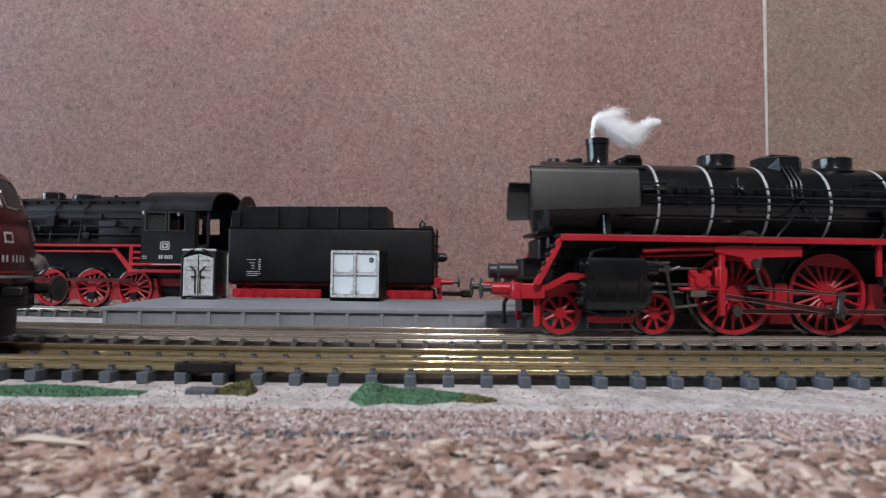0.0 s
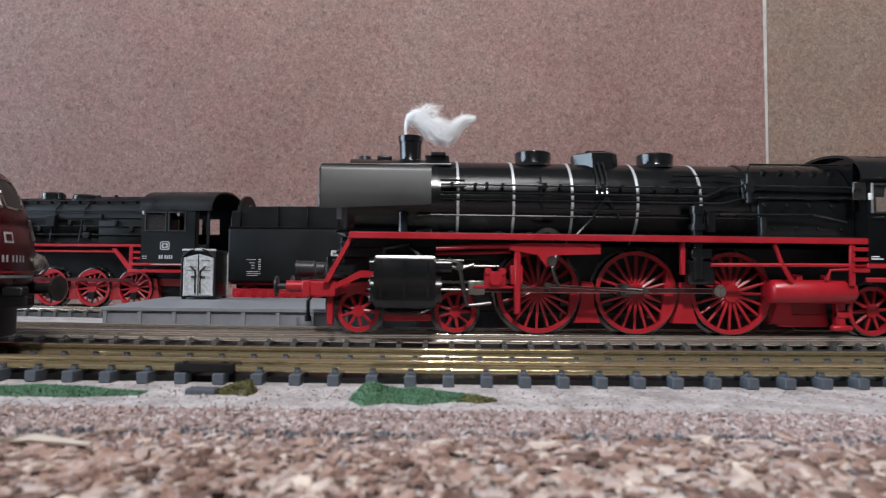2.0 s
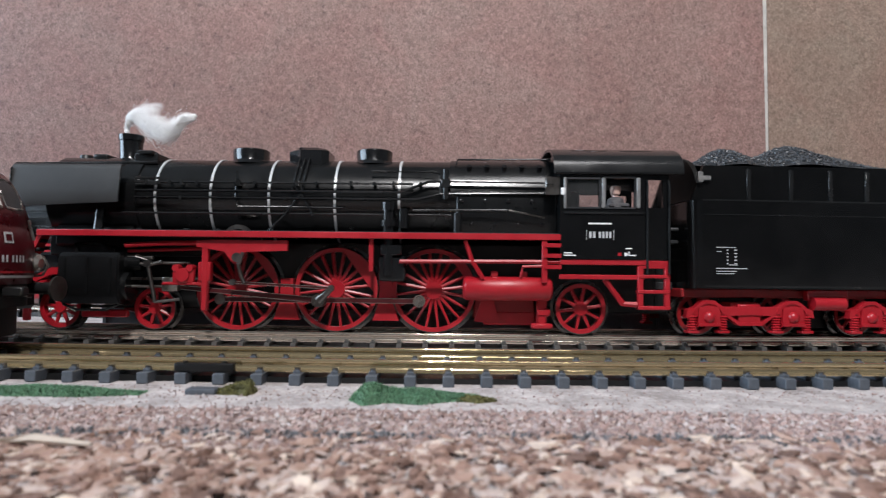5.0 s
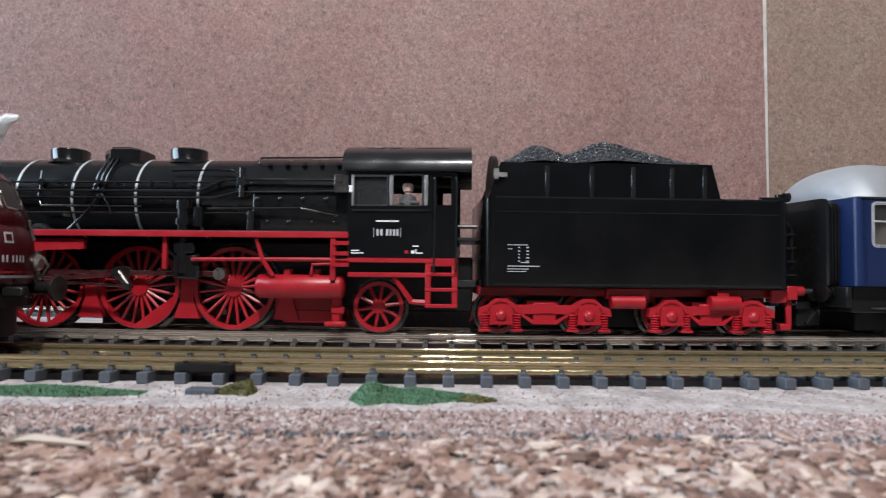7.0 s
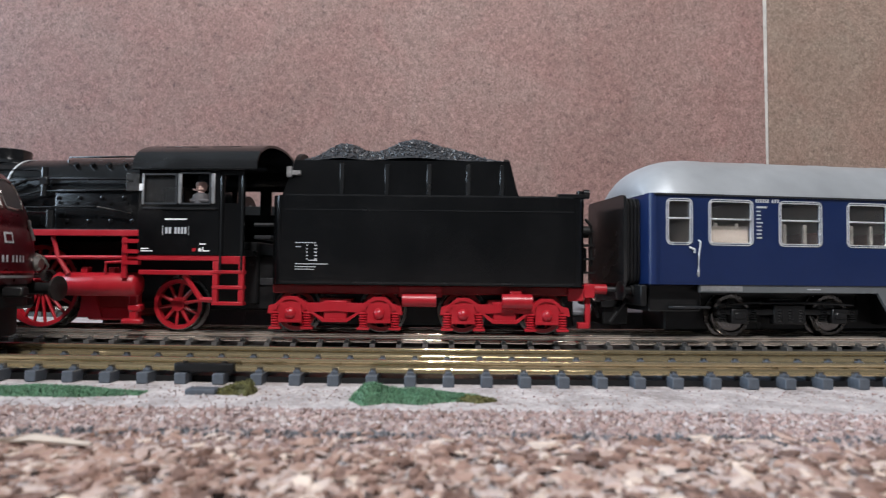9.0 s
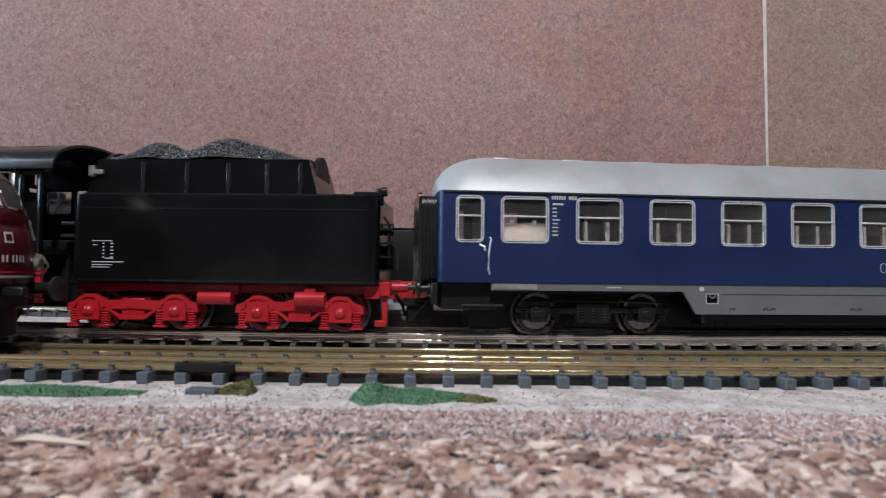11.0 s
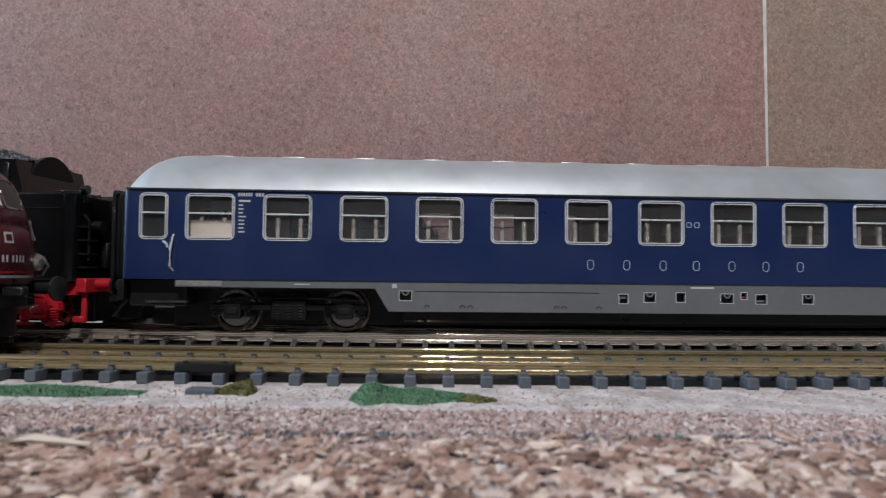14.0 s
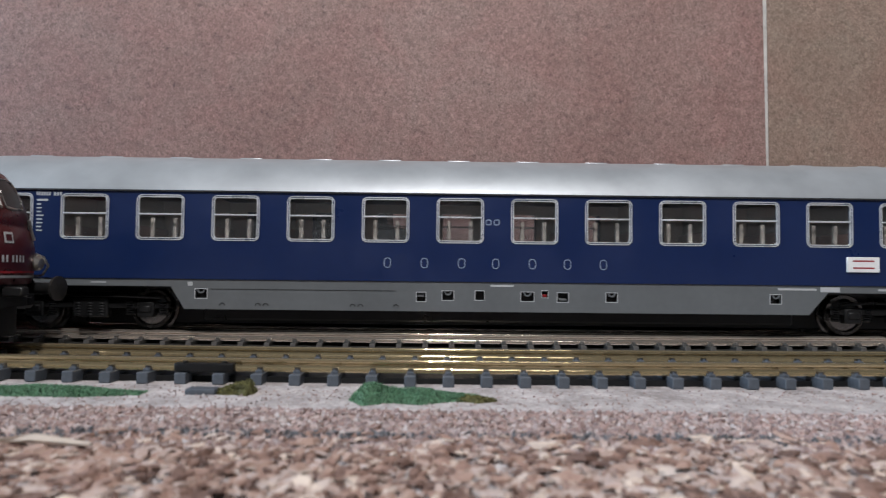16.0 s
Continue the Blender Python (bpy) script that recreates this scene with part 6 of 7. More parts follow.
def container_panels():
    y = 61.0
    c = thing("container", "white panelled freight container with dark sides on the ramp", "container", pm(-26.6, y, deck_z(y), 0, 0, -4) @ Matrix.Diagonal((0.95, 1.2, 1.09, 1)))
    part("body", bx(B(), -9.4, 9.4, -4.0, 11.0, 0.9, 16.6, 0.4, 2), M_MATTE, c, "dark container body")
    bm = B()
    bx(bm, -10.2, 10.4, -3.4, 11.0, 0, 1.2, 0.3)
    part("skid", bm, M_MATTE, c, "black base skid")
    f = B()
    frame_ring(f, -9.4, 9.4, 1.2, 17.0, 0.9, 0.5, -4.9, -3.9)
    bx(f, -0.4, 0.4, -4.8, -3.9, 1.6, 16.6)
    bx(f, -9, 9, -4.8, -3.9, 8.7, 9.5)
    part("frame", f, M_WORN, c, "worn pale silver front frame")
    for x0, x1 in ((-8.4, -0.5), (0.5, 8.4)):
        for z0, z1 in ((2.2, 8.6), (9.6, 16.0)):
            part("panel_rim", frame_ring(B(), x0 + 0.1, x1 - 0.1, z0, z1, 0.22, 0.7, -4.62, -4.3), M_WORN, c, "raised worn rim round a panel")
            for qx, qz in ((x0 + 0.5, z0 + 0.4), (x1 - 0.5, z0 + 0.4)):
                part("gusset", prism(B(), [(qx, qz), (qx + (1.1 if qx < (x0 + x1) / 2 else -1.1), qz), (qx, qz + 1.1)], -4.6, -4.35, "y"), M_WORN, c, "small corner gusset", False)
    m = mat("pale_panel", (0.60, 0.66, 0.70), 0.45, vary=0.06, scale=200)
    for x0, x1 in ((-8.4, -0.5), (0.5, 8.4)):
        for z0, z1 in ((2.2, 8.6), (9.6, 16.0)):
            bm = B()
            pts = rounded(x0 + 0.05, x1 - 0.05, z0 - 0.05, z1 + 0.05, 0.7)
            prism(bm, pts, -4.4, -3.95, "y")
            part("panel", bm, m, c, "pale blue-white panel", True, 30)
    bm = B()
    frame_ring(bm, 5.6, 7.2, 13.2, 14.6, 0.35, 0.4, -4.7, -4.45)
    part("emblem", bm, M_DARK, c, "small dark emblem")
    bm = B()
    for i in range(9):
        bx(bm, -9 + 2.2 * i, -8.2 + 2.2 * i, -4.4, 10.6, 16.5, 17.1)
    part("roof_batten", bm, M_DARK, c, "dark roof battens", False)
    bm = B()
    for yy in (-2.6, 1.0, 4.6, 8.2):
        bx(bm, 9.3, 9.8, yy - 0.35, yy + 0.35, 1.2, 16.6)
    part("side_batten", bm, M_MATTE, c, "black side battens", False)


container_doors()
container_panels()


# ---- standing freight engine with its tender ----
def freight_engine():
    o = 136.6
    c = thing("steam_locomotive", "parked black and red model freight steam locomotive", "locomotive", on_track(-140.9, 20, TR_BACK))
    bm = B()
    lathe(bm, (-70, 0, 35.6), (1, 0, 0), [(0, 4), (1, 9), (2, 10.8), (60, 10.9), (96, 11.2)], 36)
    part("boiler", bm, M_FLAT, c, "matt black boiler")
    bm = B()
    bx(bm, 4, 25.5, -12, 12, 25, 37, 0.8, 2)
    part("firebox", bm, M_FLAT, c, "black firebox casing")
    for x, r, h in ((-25.4, 4.6, 3.6), (-10.4, 5.2, 2.6), (-50, 5, 4)):
        bm = B()
        lathe(bm, (x, 0, 45), (0, 0, 1), [(0, r + 1), (1, r), (h - 0.2, r), (h + 0.4, r - 0.9), (h + 0.6, 0.5)], 24)
        part("dome", bm, M_SATIN, c, "black dome")
    bm = B()
    for z, r in ((44.4, 0.3), (40.0, 0.35), (37.0, 0.35), (33.5, 0.3), (30.0, 0.35)):
        yy = -math.sqrt(max(1, 11.6 ** 2 - (z - 35.6) ** 2)) - 0.6 if z > 35.6 else -12.4
        cy(bm, (-40, yy, z), (25, yy, z), r, n=6)
    for x in (-33, -16, -3):
        tube(bm, [(x, -6, 45.5), (x, -10, 41.5), (x, -12, 36), (x - 1, -12.6, 27)], 0.35)
    bx(bm, -30, -24, -14, -11, 27, 32, 0.4)
    bx(bm, -18, -14, -14, -11, 33, 38, 0.4)
    bx(bm, -2, 1, -13.5, -11, 28, 31, 0.4)
    cy(bm, (-18.5, -5, 45.5), (-18.5, -5, 48.4), 1.0, n=10)
    for i in range(9):
        bx(bm, -36 + 6.8 * i, -34.4 + 6.8 * i, -13.2, -11.4, 36.4 - (i % 3) * 2.6, 38.6 - (i % 3) * 2.6, 0.3)
        cy(bm, (-33 + 6.4 * i, -7.6, 43.6), (-33 + 6.4 * i, -8.4, 44.6), 0.6, n=8)
    for x in (-12.5, -4.5, 3.5):
        cy(bm, (x, 0, 46), (x, 0, 47.9), 0.8, n=8)
    bx(bm, -2, 24, -5.4, -4.8, 46.0, 46.5)
    part("pipe", bm, M_FLAT, c, "black boiler pipes and fittings")
    bm = B()
    bx(bm, -75, 25, -14, 14, 25.0, 25.8, 0.1)
    part("running_board", bm, M_MATTE, c, "black running board", False)
    bm = B()
    bx(bm, -75, 25.2, -15.4, -14.4, 24.9, 26.0, 0.15)
    bx(bm, -75, 13.4, -15.2, -14.6, 22.6, 23.4, 0.1)
    prism(bm, [(12.4, 24.2), (14.2, 24.2), (21.5, 16.2), (21.5, 14.6), (20.2, 14.6)], -15.2, -14.5, "y")
    bx(bm, 20.0, 47.5, -15.8, -15.0, 14.6, 15.8, 0.15)
    bx(bm, 20.0, 47.5, -15.8, -15.0, 17.4, 18.4, 0.15)
    bx(bm, 20.2, 21.6, -15.6, -14.8, 14.6, 25, 0.15)
    for z in (20, 22.4):
        bx(bm, 20.2, 25, -15.6, -14.8, z, z + 0.8)
    part("valance", bm, M_RED, c, "red running board edge and brackets")
    bm = B()
    bx(bm, -75, 45, -6, 6, 4, 25.2, 0.3)
    bx(bm, -66, 6, -8.5, 8.5, 25.4, 30, 0.4)
    part("main_frame", bm, M_MATTE, c, "dark frame", False)
    bm = B()
    for x in (-46.5, -27, -8.5, 9.8, 27):
        prism(bm, [(x - 2.4, 3), (x + 2.4, 3), (x + 1.2, 12), (x - 1.2, 12)], -8.4, -6.2, "y")
    bx(bm, -60, 40, -7.2, -6.2, 9, 12)
    part("brake_gear", bm, M_REDD, c, "red brake gear")
    for k in range(5):
        x = -55.5 + 18.6 * k
        w = spoked(8.05, 14, M_RED, c, M_STEEL, weight=36, hub=2.0, sp=0.42)
        w.matrix_basis = pm(x, 0, 8.05, 0, 75, 0)
        part("crank_pin", cy(B(), (3.4, -9.2, 0), (3.4, -11.4, 0), 1.5, n=14), M_MATTE, w, "dark crank pin")
    bm = B()
    bx(bm, -56, 20, -11.6, -10.8, 10.6, 12.0, 0.1)
    part("coupling_rod", bm, M_GROOVE, c, "dark coupling rod")
    # cab
    for s in (-1, 1):
        bm = B()
        pierced(bm, 25.2, 48.0, 18.4, 40.0, [(27.2, 35.4, 31.8, 38.8), (37.2, 43.6, 31.8, 38.8)], 15.6 * s, 14.8 * s)
        sd = part("cab_side", bm, M_FLAT, c, "black cab side sheet", False)
        g = part("pane", bx(B(), 27.2, 35.4, 15.0 * s - 0.1, 15.0 * s + 0.1, 31.8, 38.8), M_GLASS, sd, "clear cab window", False)
        g.visible_shadow = False
        bm = B()
        frame_ring(bm, 26.7, 35.9, 31.3, 39.3, 0.5, 0.3, 15.85 * s, 15.5 * s)
        frame_ring(bm, 36.7, 44.1, 31.3, 39.3, 0.5, 0.3, 15.85 * s, 15.5 * s)
        part("window_frame", bm, M_DARK, sd, "grey window frames")
        bm = B()
        bx(bm, 48.0, 49.0, min(15 * s, 14.2 * s), max(15 * s, 14.2 * s), 18.4, 40)
        bx(bm, 52.6, 53.6, min(15 * s, 14.2 * s), max(15 * s, 14.2 * s), 18.4, 40)
        bx(bm, 48.0, 53.6, min(15 * s, 14.2 * s), max(15 * s, 14.2 * s), 18.4, 26)
        part("cab_post", bm, M_FLAT, sd, "black cab rear posts", False)
    part("cab_front", bx(B(), 25.2, 26, -14.8, 14.8, 18.4, 40), M_BLACK, c, "black cab front", False)
    part("cab_floor", bx(B(), 25.2, 55, -14.6, 14.6, 17.4, 18.8), M_MATTE, c, "black cab floor", False)
    bm = B()
    arched_roof(bm, 24.4, 55.0, 15.9, 39.6, 48.9)
    part("cab_roof", bm, M_MATTE, c, "matt black arched cab roof", True, 30)
    bm = B()
    frame_ring(bm, 33.4, 37.4, 23.8, 27.2, 0.35, 0.8, -15.7, -15.55)
    frame_ring(bm, 34.2, 36.6, 24.5, 26.5, 0.5, 0.4, -15.7, -15.55)
    part("emblem", bm, M_PRINT, c, "pale printed emblem")
    print_block(c, word(33.0, 20.2, 2, 1.0, 1.5) + word(35.4, 20.2, 4, 0.9, 1.5), -15.62, M_PRINT, "number_plate", "pale printed number")
    print_block(c, [(26, 28, 20.2, 20.5), (26, 28, 21.0, 21.3), (30, 44, 17.8, 18.1), (25.6, 26.4, 38.2, 39.6)], -15.9, M_PRINT)
    return c


def freight_tender():
    c = thing("tender", "parked black tub tender with red bogies behind the ramp", "tender", on_track(-39.2, 20, TR_BACK))
    bm = B()
    bx(bm, -41.5, 41.2, -15.8, 15.8, 11.0, 33.2, 1.2, 3)
    part("water_tank", bm, M_FLAT, c, "matt black tank")
    bm = B()
    bx(bm, -41, 41, -16.0, -15.6, 32.7, 33.4, 0.1)
    part("edge_bead", bm, M_BLACK, c, "thin tank edge", False)
    bm = B()
    prism(bm, [(-37.4, 33), (-37.4, 41.8), (21.8, 42.2), (21.8, 38), (23.0, 33)], -12.2, 12.2, "y")
    part("coal_bunker", bm, M_FLAT, c, "matt black coal bunker")
    for x in (-22, -10, 2.4, 14.6):
        part("rib", bx(B(), x - 0.4, x + 0.4, -12.6, -12, 33, 42, 0.1), M_BLACK, c, "vertical rib")
    bm = B()
    rng = random.Random(3)
    for i in range(160):
        x, y = rng.uniform(-36, 20), rng.uniform(-11, 11)
        cy(bm, (x, y, 41.2), (x, y, 42.2 + 0.9 * rng.random()), rng.uniform(0.6, 1.3), 0.3, n=5)
    k = part("coal", bm, M_COAL, c, "low black coal load", False)
    k["kind"] = "stuff"
    bm = B()
    pts = [(12.6 * math.cos(math.pi * i / 14), 34 + 13.4 * math.sin(math.pi * i / 14)) for i in range(15)]
    prism(bm, pts, -39.5, -38.2, "x")
    bx(bm, -41, -37, -13.5, -8, 33, 40, 0.5)
    part("end_plate", bm, M_FLAT, c, "arched black front plate")
    bm = B()
    tube(bm, [(35.6, -12, 33), (35.4, -12, 35.2), (36.2, -12, 36.6), (37.2, -12, 35.6), (36.8, -12, 33.6)], 0.5)
    bx(bm, 36, 40.5, -12.5, -10, 33.2, 34.6, 0.3)
    for z in (14, 18, 22, 26, 30):
        bx(bm, 41, 43.4, -13.5, -10.5, z, z + 0.5)
    cy(bm, (42.4, -13.2, 12), (42.4, -13.2, 33), 0.4, n=6)
    cy(bm, (41, -6, 22), (45.6, -6, 22), 1.9, n=14)
    cy(bm, (45.4, -6, 22), (46.4, -6, 22), 1.2, n=14)
    part("rear_ladder", bm, M_MATTE, c, "black ladder and lamp on the tender end")
    bm = B()
    bx(bm, -41, 41.5, -14.2, 14.2, 10.2, 11.0, 0.2)
    part("chassis", bm, M_RED, c, "red chassis edge", False)
    part("inner_frame", bx(B(), -40, 40, -9, 9, 4.0, 10.2, 0.2), M_MATTE, c, "black inner frame", False)
    for x0, x1 in ((-40, -4), (18, 41)):
        for s in (-1, 1):
            bm = B()
            y = 12.5 * s
            bx(bm, x0, x1, y - 0.8, y + 0.8, 5.0, 8.6, 0.3)
            n = 8 if x0 < 0 else 5
            for i in range(n):
                q = x0 + 2.5 + (x1 - x0 - 5) * i / (n - 1)
                bx(bm, q - 1.2, q + 1.2, y - 1.2, y + 1.2, 3.4, 7.4, 0.3)
            part("bogie_frame", bm, M_RED, c, "red bogie side frame")
    for x in (-34, -14, 22, 36):
        w = spoked(5.3, 9, M_REDD, c, M_STEEL)
        w.matrix_basis = pm(x, 0, 5.3)
    bm = B()
    bx(bm, 41.2, 44.0, -14, 14, 9.8, 13.8, 0.2)
    cy(bm, (44, -9.5, 12), (48.8, -9.5, 12), 1.1, n=12)
    bx(bm, 42.4, 44.4, -11.2, -9.8, 4.0, 10, 0.2)
    bb = part("buffer_beam", bm, M_RED, c, "red buffer beam")
    bm = B()
    cy(bm, (48.8, -9.5, 12), (51.0, -9.5, 12), 0.6, n=10)
    lathe(bm, (50.8, -9.5, 12), (1, 0, 0), [(0, 0.8), (0.2, 2.0), (0.7, 2.0), (0.9, 1)], 16)
    part("buffer", bm, M_DARK, bb, "dark buffer head")
    bm = B()
    bx(bm, 44, 54, -2.2, 2.2, 6.2, 8.0, 0.4)
    bx(bm, 52, 57, -3, 3, 5.6, 8.6, 0.6)
    part("coupling", bm, M_MATTE, c, "black loop coupling")
    print_block(c, [(-33.5 + 0.8 * i, -32.9 + 0.8 * i, 20.1, 20.35) for i in range(5)] + [(-32.4, -30.2, 18.8, 19.05), (-31.5, -30.2, 17.7, 17.95), (-31.5, -30.2, 16.7, 16.95)] + [(-28.8, -27.8, 20.1 - 0.95 * i, 20.5 - 0.95 * i) for i in range(5)] + [(-33.5, -28.2, 15.3, 15.55), (-33.4, -27.8, 14.5, 14.72), (-33.4, -29, 13.8, 14.0)], -15.86, M_PRINT)
    return c


freight_engine()
freight_tender()


# ---- standing red diesel engine on the near track ----
def diesel():
    c = thing("diesel_locomotive", "parked wine-red model diesel locomotive with rounded nose", "locomotive", on_track(-118.2, 25, TR_FRONT))
    o = 115.0
    levels = ((12.6, -78.4, 15.6), (14.2, -78.0, 15.9), (16, -77.8, 16), (20, -77.9, 16), (23.6, -78.6, 16), (24.0, -79.0, 15.8), (25.0, -79.1, 15.8), (25.4, -79.0, 15.8), (28, -79.9, 15.5), (31.4, -81.4, 15), (34.0, -82.8, 14.2), (35.6, -84.2, 13.6), (37.5, -87.0, 12.4), (40, -91.5, 10.4), (42, -97, 7.6), (43, -106, 4))

    def nose(z, y):
        for (z0, t0, h0), (z1, t1, h1) in zip(levels, levels[1:]):
            if z <= z1:
                f = (z - z0) / (z1 - z0)
                break
        t, h = t0 + (t1 - t0) * f, h0 + (h1 - h0) * f
        u = y / h
        return t + o - 7.5 * abs(u) ** 2.2 - 9.0 * abs(u) ** 10

    bm = B()
    rows = []
    for z, t, h in levels:
        row = [bm.verts.new((-230, h, z))]
        for i in range(25):
            y = h * math.cos(math.pi * i / 24)
            row.append(bm.verts.new((nose(z, y), y, z)))
        row.append(bm.verts.new((-230, -h, z)))
        rows.append(row)
    for a, b in zip(rows, rows[1:]):
        for i in range(len(a) - 1):
            bm.faces.new((a[i], a[i + 1], b[i + 1], b[i]))
        bm.faces.new((a[-1], a[0], b[0], b[-1]))
    bm.faces.new(rows[0])
    bm.faces.new(rows[-1][::-1])
    part("body", bm, M_WINE, c, "glossy wine-red body with a sloping rounded nose", True, 50)

    def on_nose(pts, d=0.15):
        return [(nose(z, y) + d, y, z) for y, z in pts]

    def patch(bm, y0, y1, z0, z1, d, n=4):
        g = [[bm.verts.new((nose(z0 + (z1 - z0) * j / n, y0 + (y1 - y0) * i / n) + d, y0 + (y1 - y0) * i / n, z0 + (z1 - z0) * j / n)) for j in range(n + 1)] for i in range(n + 1)]
        for i in range(n):
            for j in range(n):
                bm.faces.new((g[i][j], g[i + 1][j], g[i + 1][j + 1], g[i][j + 1]))
    for s in (-1, 1):
        bm = B()
        patch(bm, 0.7 * s, 6.8 * s, 28.0, 34.0, 0.12, 8)
        part("windscreen", bm, M_DARK, c, "dark windscreen pane")
        bm = B()
        tube(bm, on_nose([(0.5 * s, 28.2), (0.5 * s, 31), (0.7 * s, 34.1), (4 * s, 34.1), (6.2 * s, 33.6), (7.0 * s, 32), (6.9 * s, 29.8), (6.2 * s, 28.3), (3.5 * s, 27.9), (0.5 * s, 28.2)]), 0.24)
        part("windscreen_frame", bm, M_STEEL, c, "bright windscreen rim")
    bm = B()
    for y in (-9.2, 9.2):
        lathe(bm, (nose(17.0, y) - 0.6, y, 17.0), (1, 0, 0), [(0, 1.7), (1.7, 1.6), (2.2, 1.0)], 18)
    lathe(bm, (nose(37.2, 0) - 1.5, 0, 37.0), (1, 0, 0.3), [(0, 1.4), (2.0, 1.3), (2.3, 0.8)], 18)
    part("headlight", bm, M_STEEL, c, "round headlights")
    bm = B()
    patch(bm, -1.6, 0.7, 20.9, 23.1, 0.12)
    e = part("emblem", bm, M_PRINT, c, "small pale emblem")
    bm = B()
    patch(bm, -1.2, 0.3, 21.35, 22.65, 0.2)
    part("emblem_core", bm, M_WINE, e, "red emblem field")
    bm = B()
    for i in range(8):
        y = -4.4 + 1.0 * i + (0.5 if i > 3 else 0)
        if i != 1:
            patch(bm, y, y + 0.5, 17.1, 18.5, 0.12, 2)
    part("number_plate", bm, M_PRINT, c, "pale printed number")
    bm = B()
    patch(bm, -9, 9, 14.9, 15.3, 0.1, 10)
    part("stripe", bm, M_RED, c, "thin red line")
    bm = B()
    patch(bm, -12, 12, 13.9, 14.4, 0.12, 12)
    part("stripe", bm, M_PRINT, c, "thin pale line")
    bm = B()
    tube(bm, [(nose(18.6, 9.8), 9.8, 19.0), (nose(18.4, 9.8) + 1.6, 10.2, 18.4), (nose(16, 9.8) + 2.6, 10.4, 16.4), (nose(15, 9.8) + 1.6, 10.2, 14.4), (nose(14, 9.8), 9.8, 14.2)], 0.28)
    tube(bm, on_nose([(7.2, 26.0), (7.6, 24.5), (8.0, 21.8)], 0.5), 0.35)
    tube(bm, [(nose(18.6, -9.8), -9.8, 19.0), (nose(18.4, -9.8) + 1.6, -10.2, 18.4), (nose(16, -9.8) + 2.6, -10.4, 16.4), (nose(14, -9.8), -9.8, 14.2)], 0.28)
    part("handrail", bm, M_STEEL, c, "thin bright handrails")
    bm = B()
    bx(bm, -230, -84 + o, -15.4, 15.4, 7.0, 12.6, 0.8)
    pts = []
    for i in range(17):
        y = 15.0 * math.cos(math.pi * i / 16)
        pts.append((-79.0 + o - 8 * abs(y / 15) ** 2.4, y))
    prism(bm, pts + [(-100 + o, -15), (-100 + o, 15)], 8.0, 13.2, "z")
    prism(bm, [(p[0] - 1.6, p[1] * 0.92) for p in pts] + [(-100 + o, -13), (-100 + o, 13)], 2.0, 8.2, "z")
    part("apron", bm, M_FLAT, c, "black lower apron")
    bm = B()
    for y in (-10.0, 10.0):
        cy(bm, (-85 + o, y, 11.6), (-81.6 + o, y, 11.6), 2.0, n=16)
        cy(bm, (-82 + o, y, 11.6), (-75.4 + o, y, 11.6), 1.3, n=14)
        bx(bm, -86 + o, -82.5 + o, y - 2.4, y + 2.4, 9.4, 13.8, 0.3)
    bx(bm, -79 + o, -74.5 + o, -1.0, 1.0, 10.2, 12.2, 0.3)
    b1 = part("buffer_beam", bm, M_MATTE, c, "black buffer housings and hook")
    for y in (-10.0, 10.0):
        bm = B()
        lathe(bm, (-75.6 + o, y, 11.6), (1, 0, 0), [(0, 1.2), (0.2, 2.7), (0.7, 2.7), (1.0, 1.6)], 22)
        part("buffer", bm, M_ROD2, b1, "dark worn buffer head")
    for x in (-97, -125):
        bm = B()
        for s in (-1, 1):
            lathe(bm, (x + o, 9.4 * s, 5.5), (0, -s, 0), [(0, 5.0), (0.1, 5.5), (2.4, 5.5), (2.5, 6.2), (3, 6.2), (3.1, 5)], 32)
        cy(bm, (x + o, -9, 5.5), (x + o, 9, 5.5), 1, n=10)
        part("wheelset", bm, M_ROD, c, "dark steel wheelset")
    bm = B()
    bx(bm, -135 + o, -88 + o, -13.2, 13.2, 1.6, 7.4, 0.8)
    part("bogie_frame", bm, M_FLAT, c, "black bogie frame", False)
    return c


diesel()


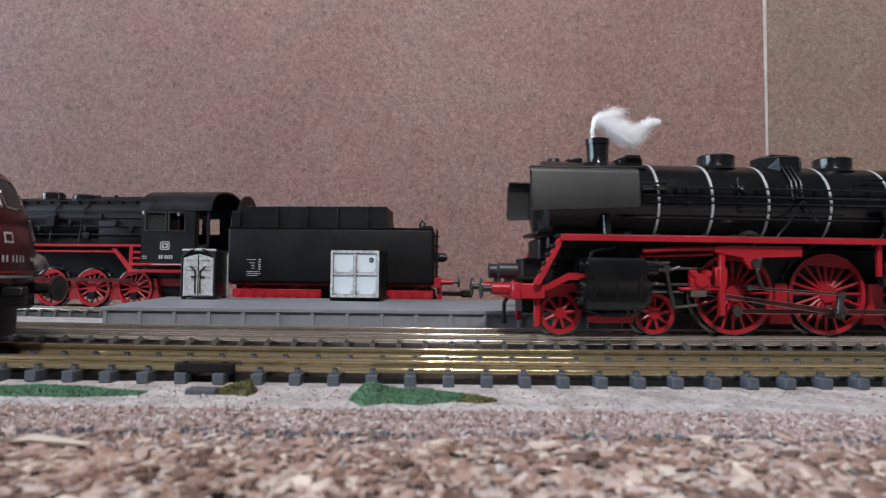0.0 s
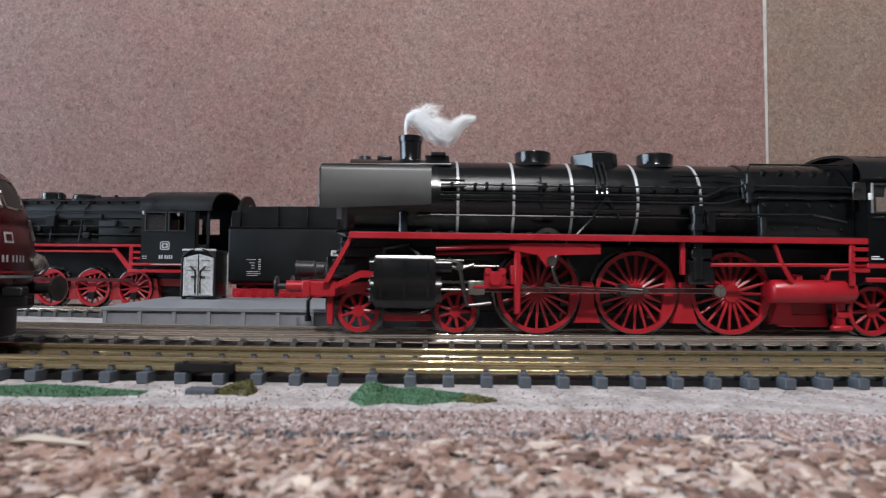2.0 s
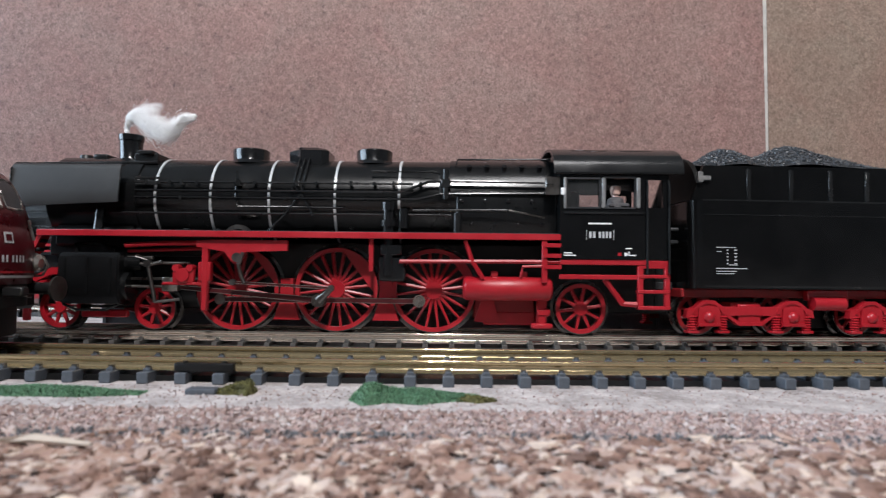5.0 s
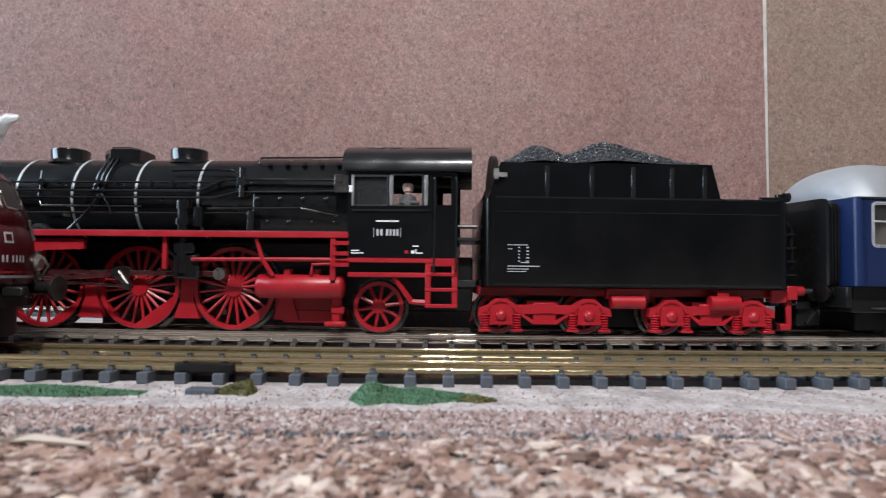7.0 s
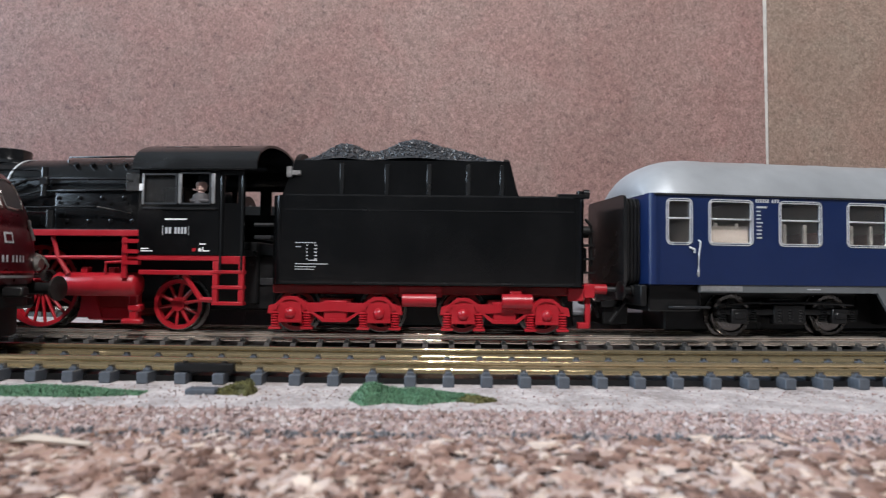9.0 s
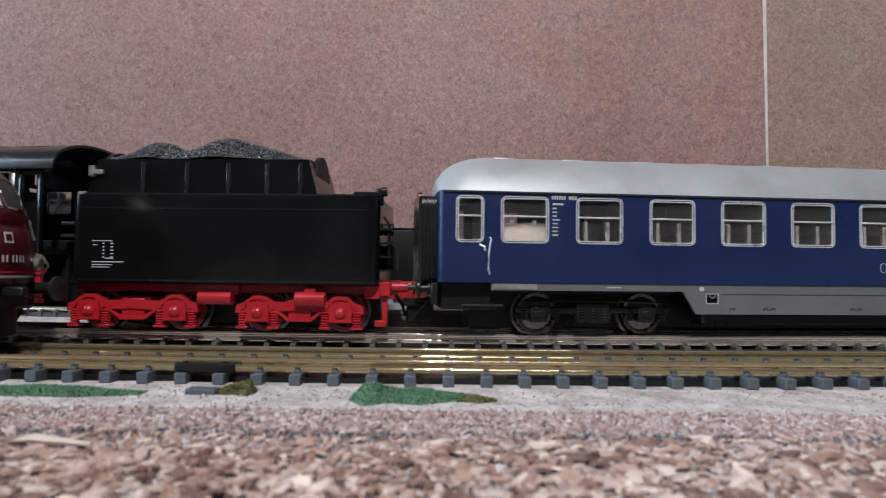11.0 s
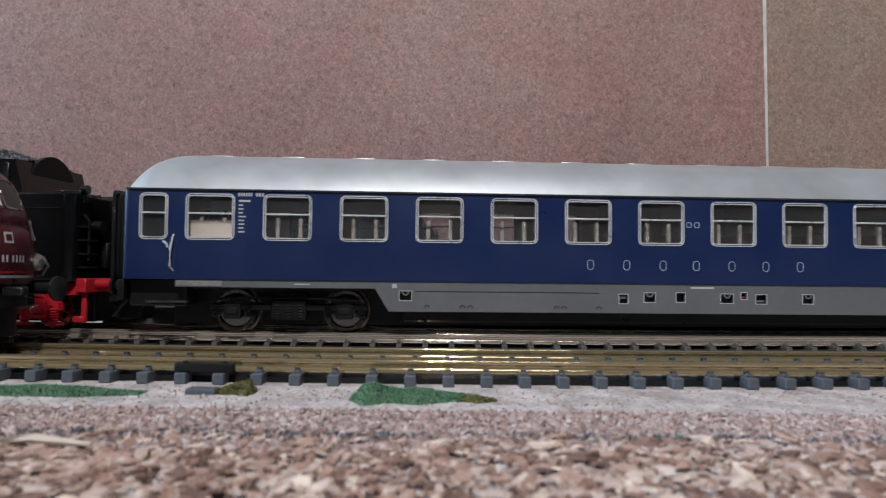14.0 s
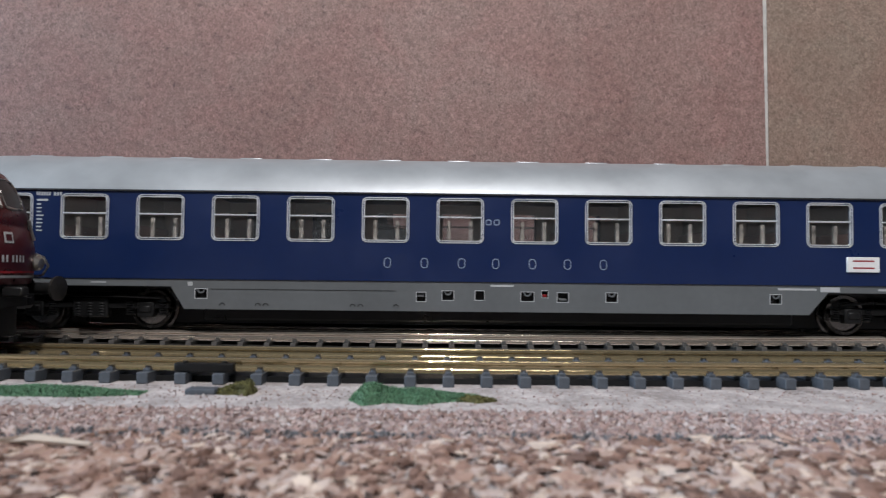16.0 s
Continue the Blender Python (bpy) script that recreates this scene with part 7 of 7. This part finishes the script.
# ---- scenery scraps by the near track ----
def tuft(name, x0, x1, y, d, h, m, label, seed, n=1400, taper=0.5):
    rng = random.Random(seed)
    verts, faces = [], []
    bm = B()
    k = 40
    g = []
    for i in range(k + 1):
        u = i / k
        prof = max(0.05, min(1, 4 * u * (1 - u) + 0.1 * math.sin(9 * u + seed)))
        if taper > 0.8:
            prof = min(1, 9 * u) * (1 - u) ** 0.75 * (1 + 0.2 * math.sin(14 * u)) + 0.02
        elif taper > 0:
            prof = prof * (1 - taper * u) ** 0.8
        elif taper < 0:
            prof = 0.08 + 0.92 * u ** 0.8 * min(1, (1 - u) * 9)
        row = []
        for j in range(9):
            v = j / 8 * 2 - 1
            yy = y + v * d * (0.35 + 0.65 * prof) + 0.3 * math.sin(u * 11 + seed)
            zz = GZ - 0.15 + h * prof * (1 - v * v) * (1 + 0.3 * noise.noise((u * 9, v * 2, seed)))
            row.append((x0 + (x1 - x0) * u, yy, zz))
        g.append(row)
    vs = [[bm.verts.new(p) for p in row] for row in g]
    for i in range(k):
        for j in range(8):
            bm.faces.new((vs[i][j], vs[i + 1][j], vs[i + 1][j + 1], vs[i][j + 1]))
    for _ in range(n):
        i, j = rng.randrange(k), rng.randrange(8)
        p = V(g[i][j]).lerp(V(g[i + 1][j + 1]), rng.random())
        q = V((rng.gauss(0, 0.3), rng.gauss(0, 0.28), rng.uniform(0.12, 0.55)))
        s = V((rng.uniform(-0.14, 0.14), 0.06, 0))
        a = [bm.verts.new(p - s), bm.verts.new(p + s), bm.verts.new(p + q)]
        bm.faces.new(a)
    ob = part(name, bm, m, None, "", False)
    tagged(ob, label, "grass patch", "grass patches", "stuff")


tuft("grass_patch", -80, -43.5, -69.0, 4.4, 1.0, M_GRASS, "flat strip of green grass flock on the board", 2, 9000, 0.25)
tuft("grass_patch", -9.2, 11.5, -70.5, 6.2, 2.1, M_GRASS, "green grass flock patch beside the track", 5, 9000, 0.85)
tuft("grass_patch", -32.4, -25.6, -67.6, 2.6, 2.4, M_MOSS, "small olive flock clump", 8, 1100, -0.6)
tuft("grass_patch", 7.5, 14.0, -72.5, 1.8, 1.0, M_MOSS, "small dry olive flock scrap", 11, 500, 0.2)


def scrap():
    bm = B()
    bx(bm, -36.6, -31.6, -69.6, -67.0, GZ - 0.2, GZ + 0.9, 0.3, 2)
    ob = part("plastic_scrap", bm, M_TIE, None, "")
    tagged(ob, "small dark blue-grey plastic scrap lying on the board", "scrap")
    bm = B()
    bx(bm, -42.4, -31.8, -60.4, -58.9, -2.2, -0.6, 0.3, 2)
    for x in (-40.6, -33.6):
        cy(bm, (x, -59.6, -0.7), (x, -59.6, -0.35), 0.45, n=10)
    ob = part("point_motor_box", bm, M_MATTE, None, "")
    tagged(ob, "low black plastic box fixed beside the rail", "track fitting")
    bm = B()
    tube(bm, [(-45, -102, GZ + 1.2), (-40, -101.5, GZ + 1.4), (-33, -102.5, GZ + 1.1)], [0.4, 0.6, 0.25], 6)
    ob = part("wood_splinter", bm, M_CREAM, None, "")
    tagged(ob, "pale wooden splinter among the chips", "splinter")


scrap()

TRAIN.append((engine(), 0.0, 26.0))
TRAIN.append((tender(), TX, 21.4))
TRAIN.append((carriage(), CX, 106.6))


# ---- what moves ----
def gone(t):
    """Millimetres the train has run at t seconds."""
    ts = (0, 2, 4, 6.5, 9, 11.5, 14, 16)
    ss = (0, 51.9, 104.2, 169.4, 234.7, 298.7, 363.2, 414.6)
    return float(np.interp(t, ts, ss))


START = 107.8
TIMES = [i * 0.25 for i in range(65)]
FINE = [round(i * 0.1, 3) for i in range(161)]


def motions():
    for ob, x, half in TRAIN:
        walk(ob, [(t, on_track(START + x - gone(t), half)) for t in TIMES])
    for w, x, r, roll, a0 in WHEELS:
        step = FINE if roll < 9 else TIMES
        walk(w, [(t, pm(x, 0, r, 0, -(a0 + math.degrees(gone(t) / roll)), 0)) for t in step])
    for ob, place in LINKS:
        walk(ob, [(t, place(radians(THETA0 + math.degrees(gone(t) / 11.1)))) for t in FINE])


motions()
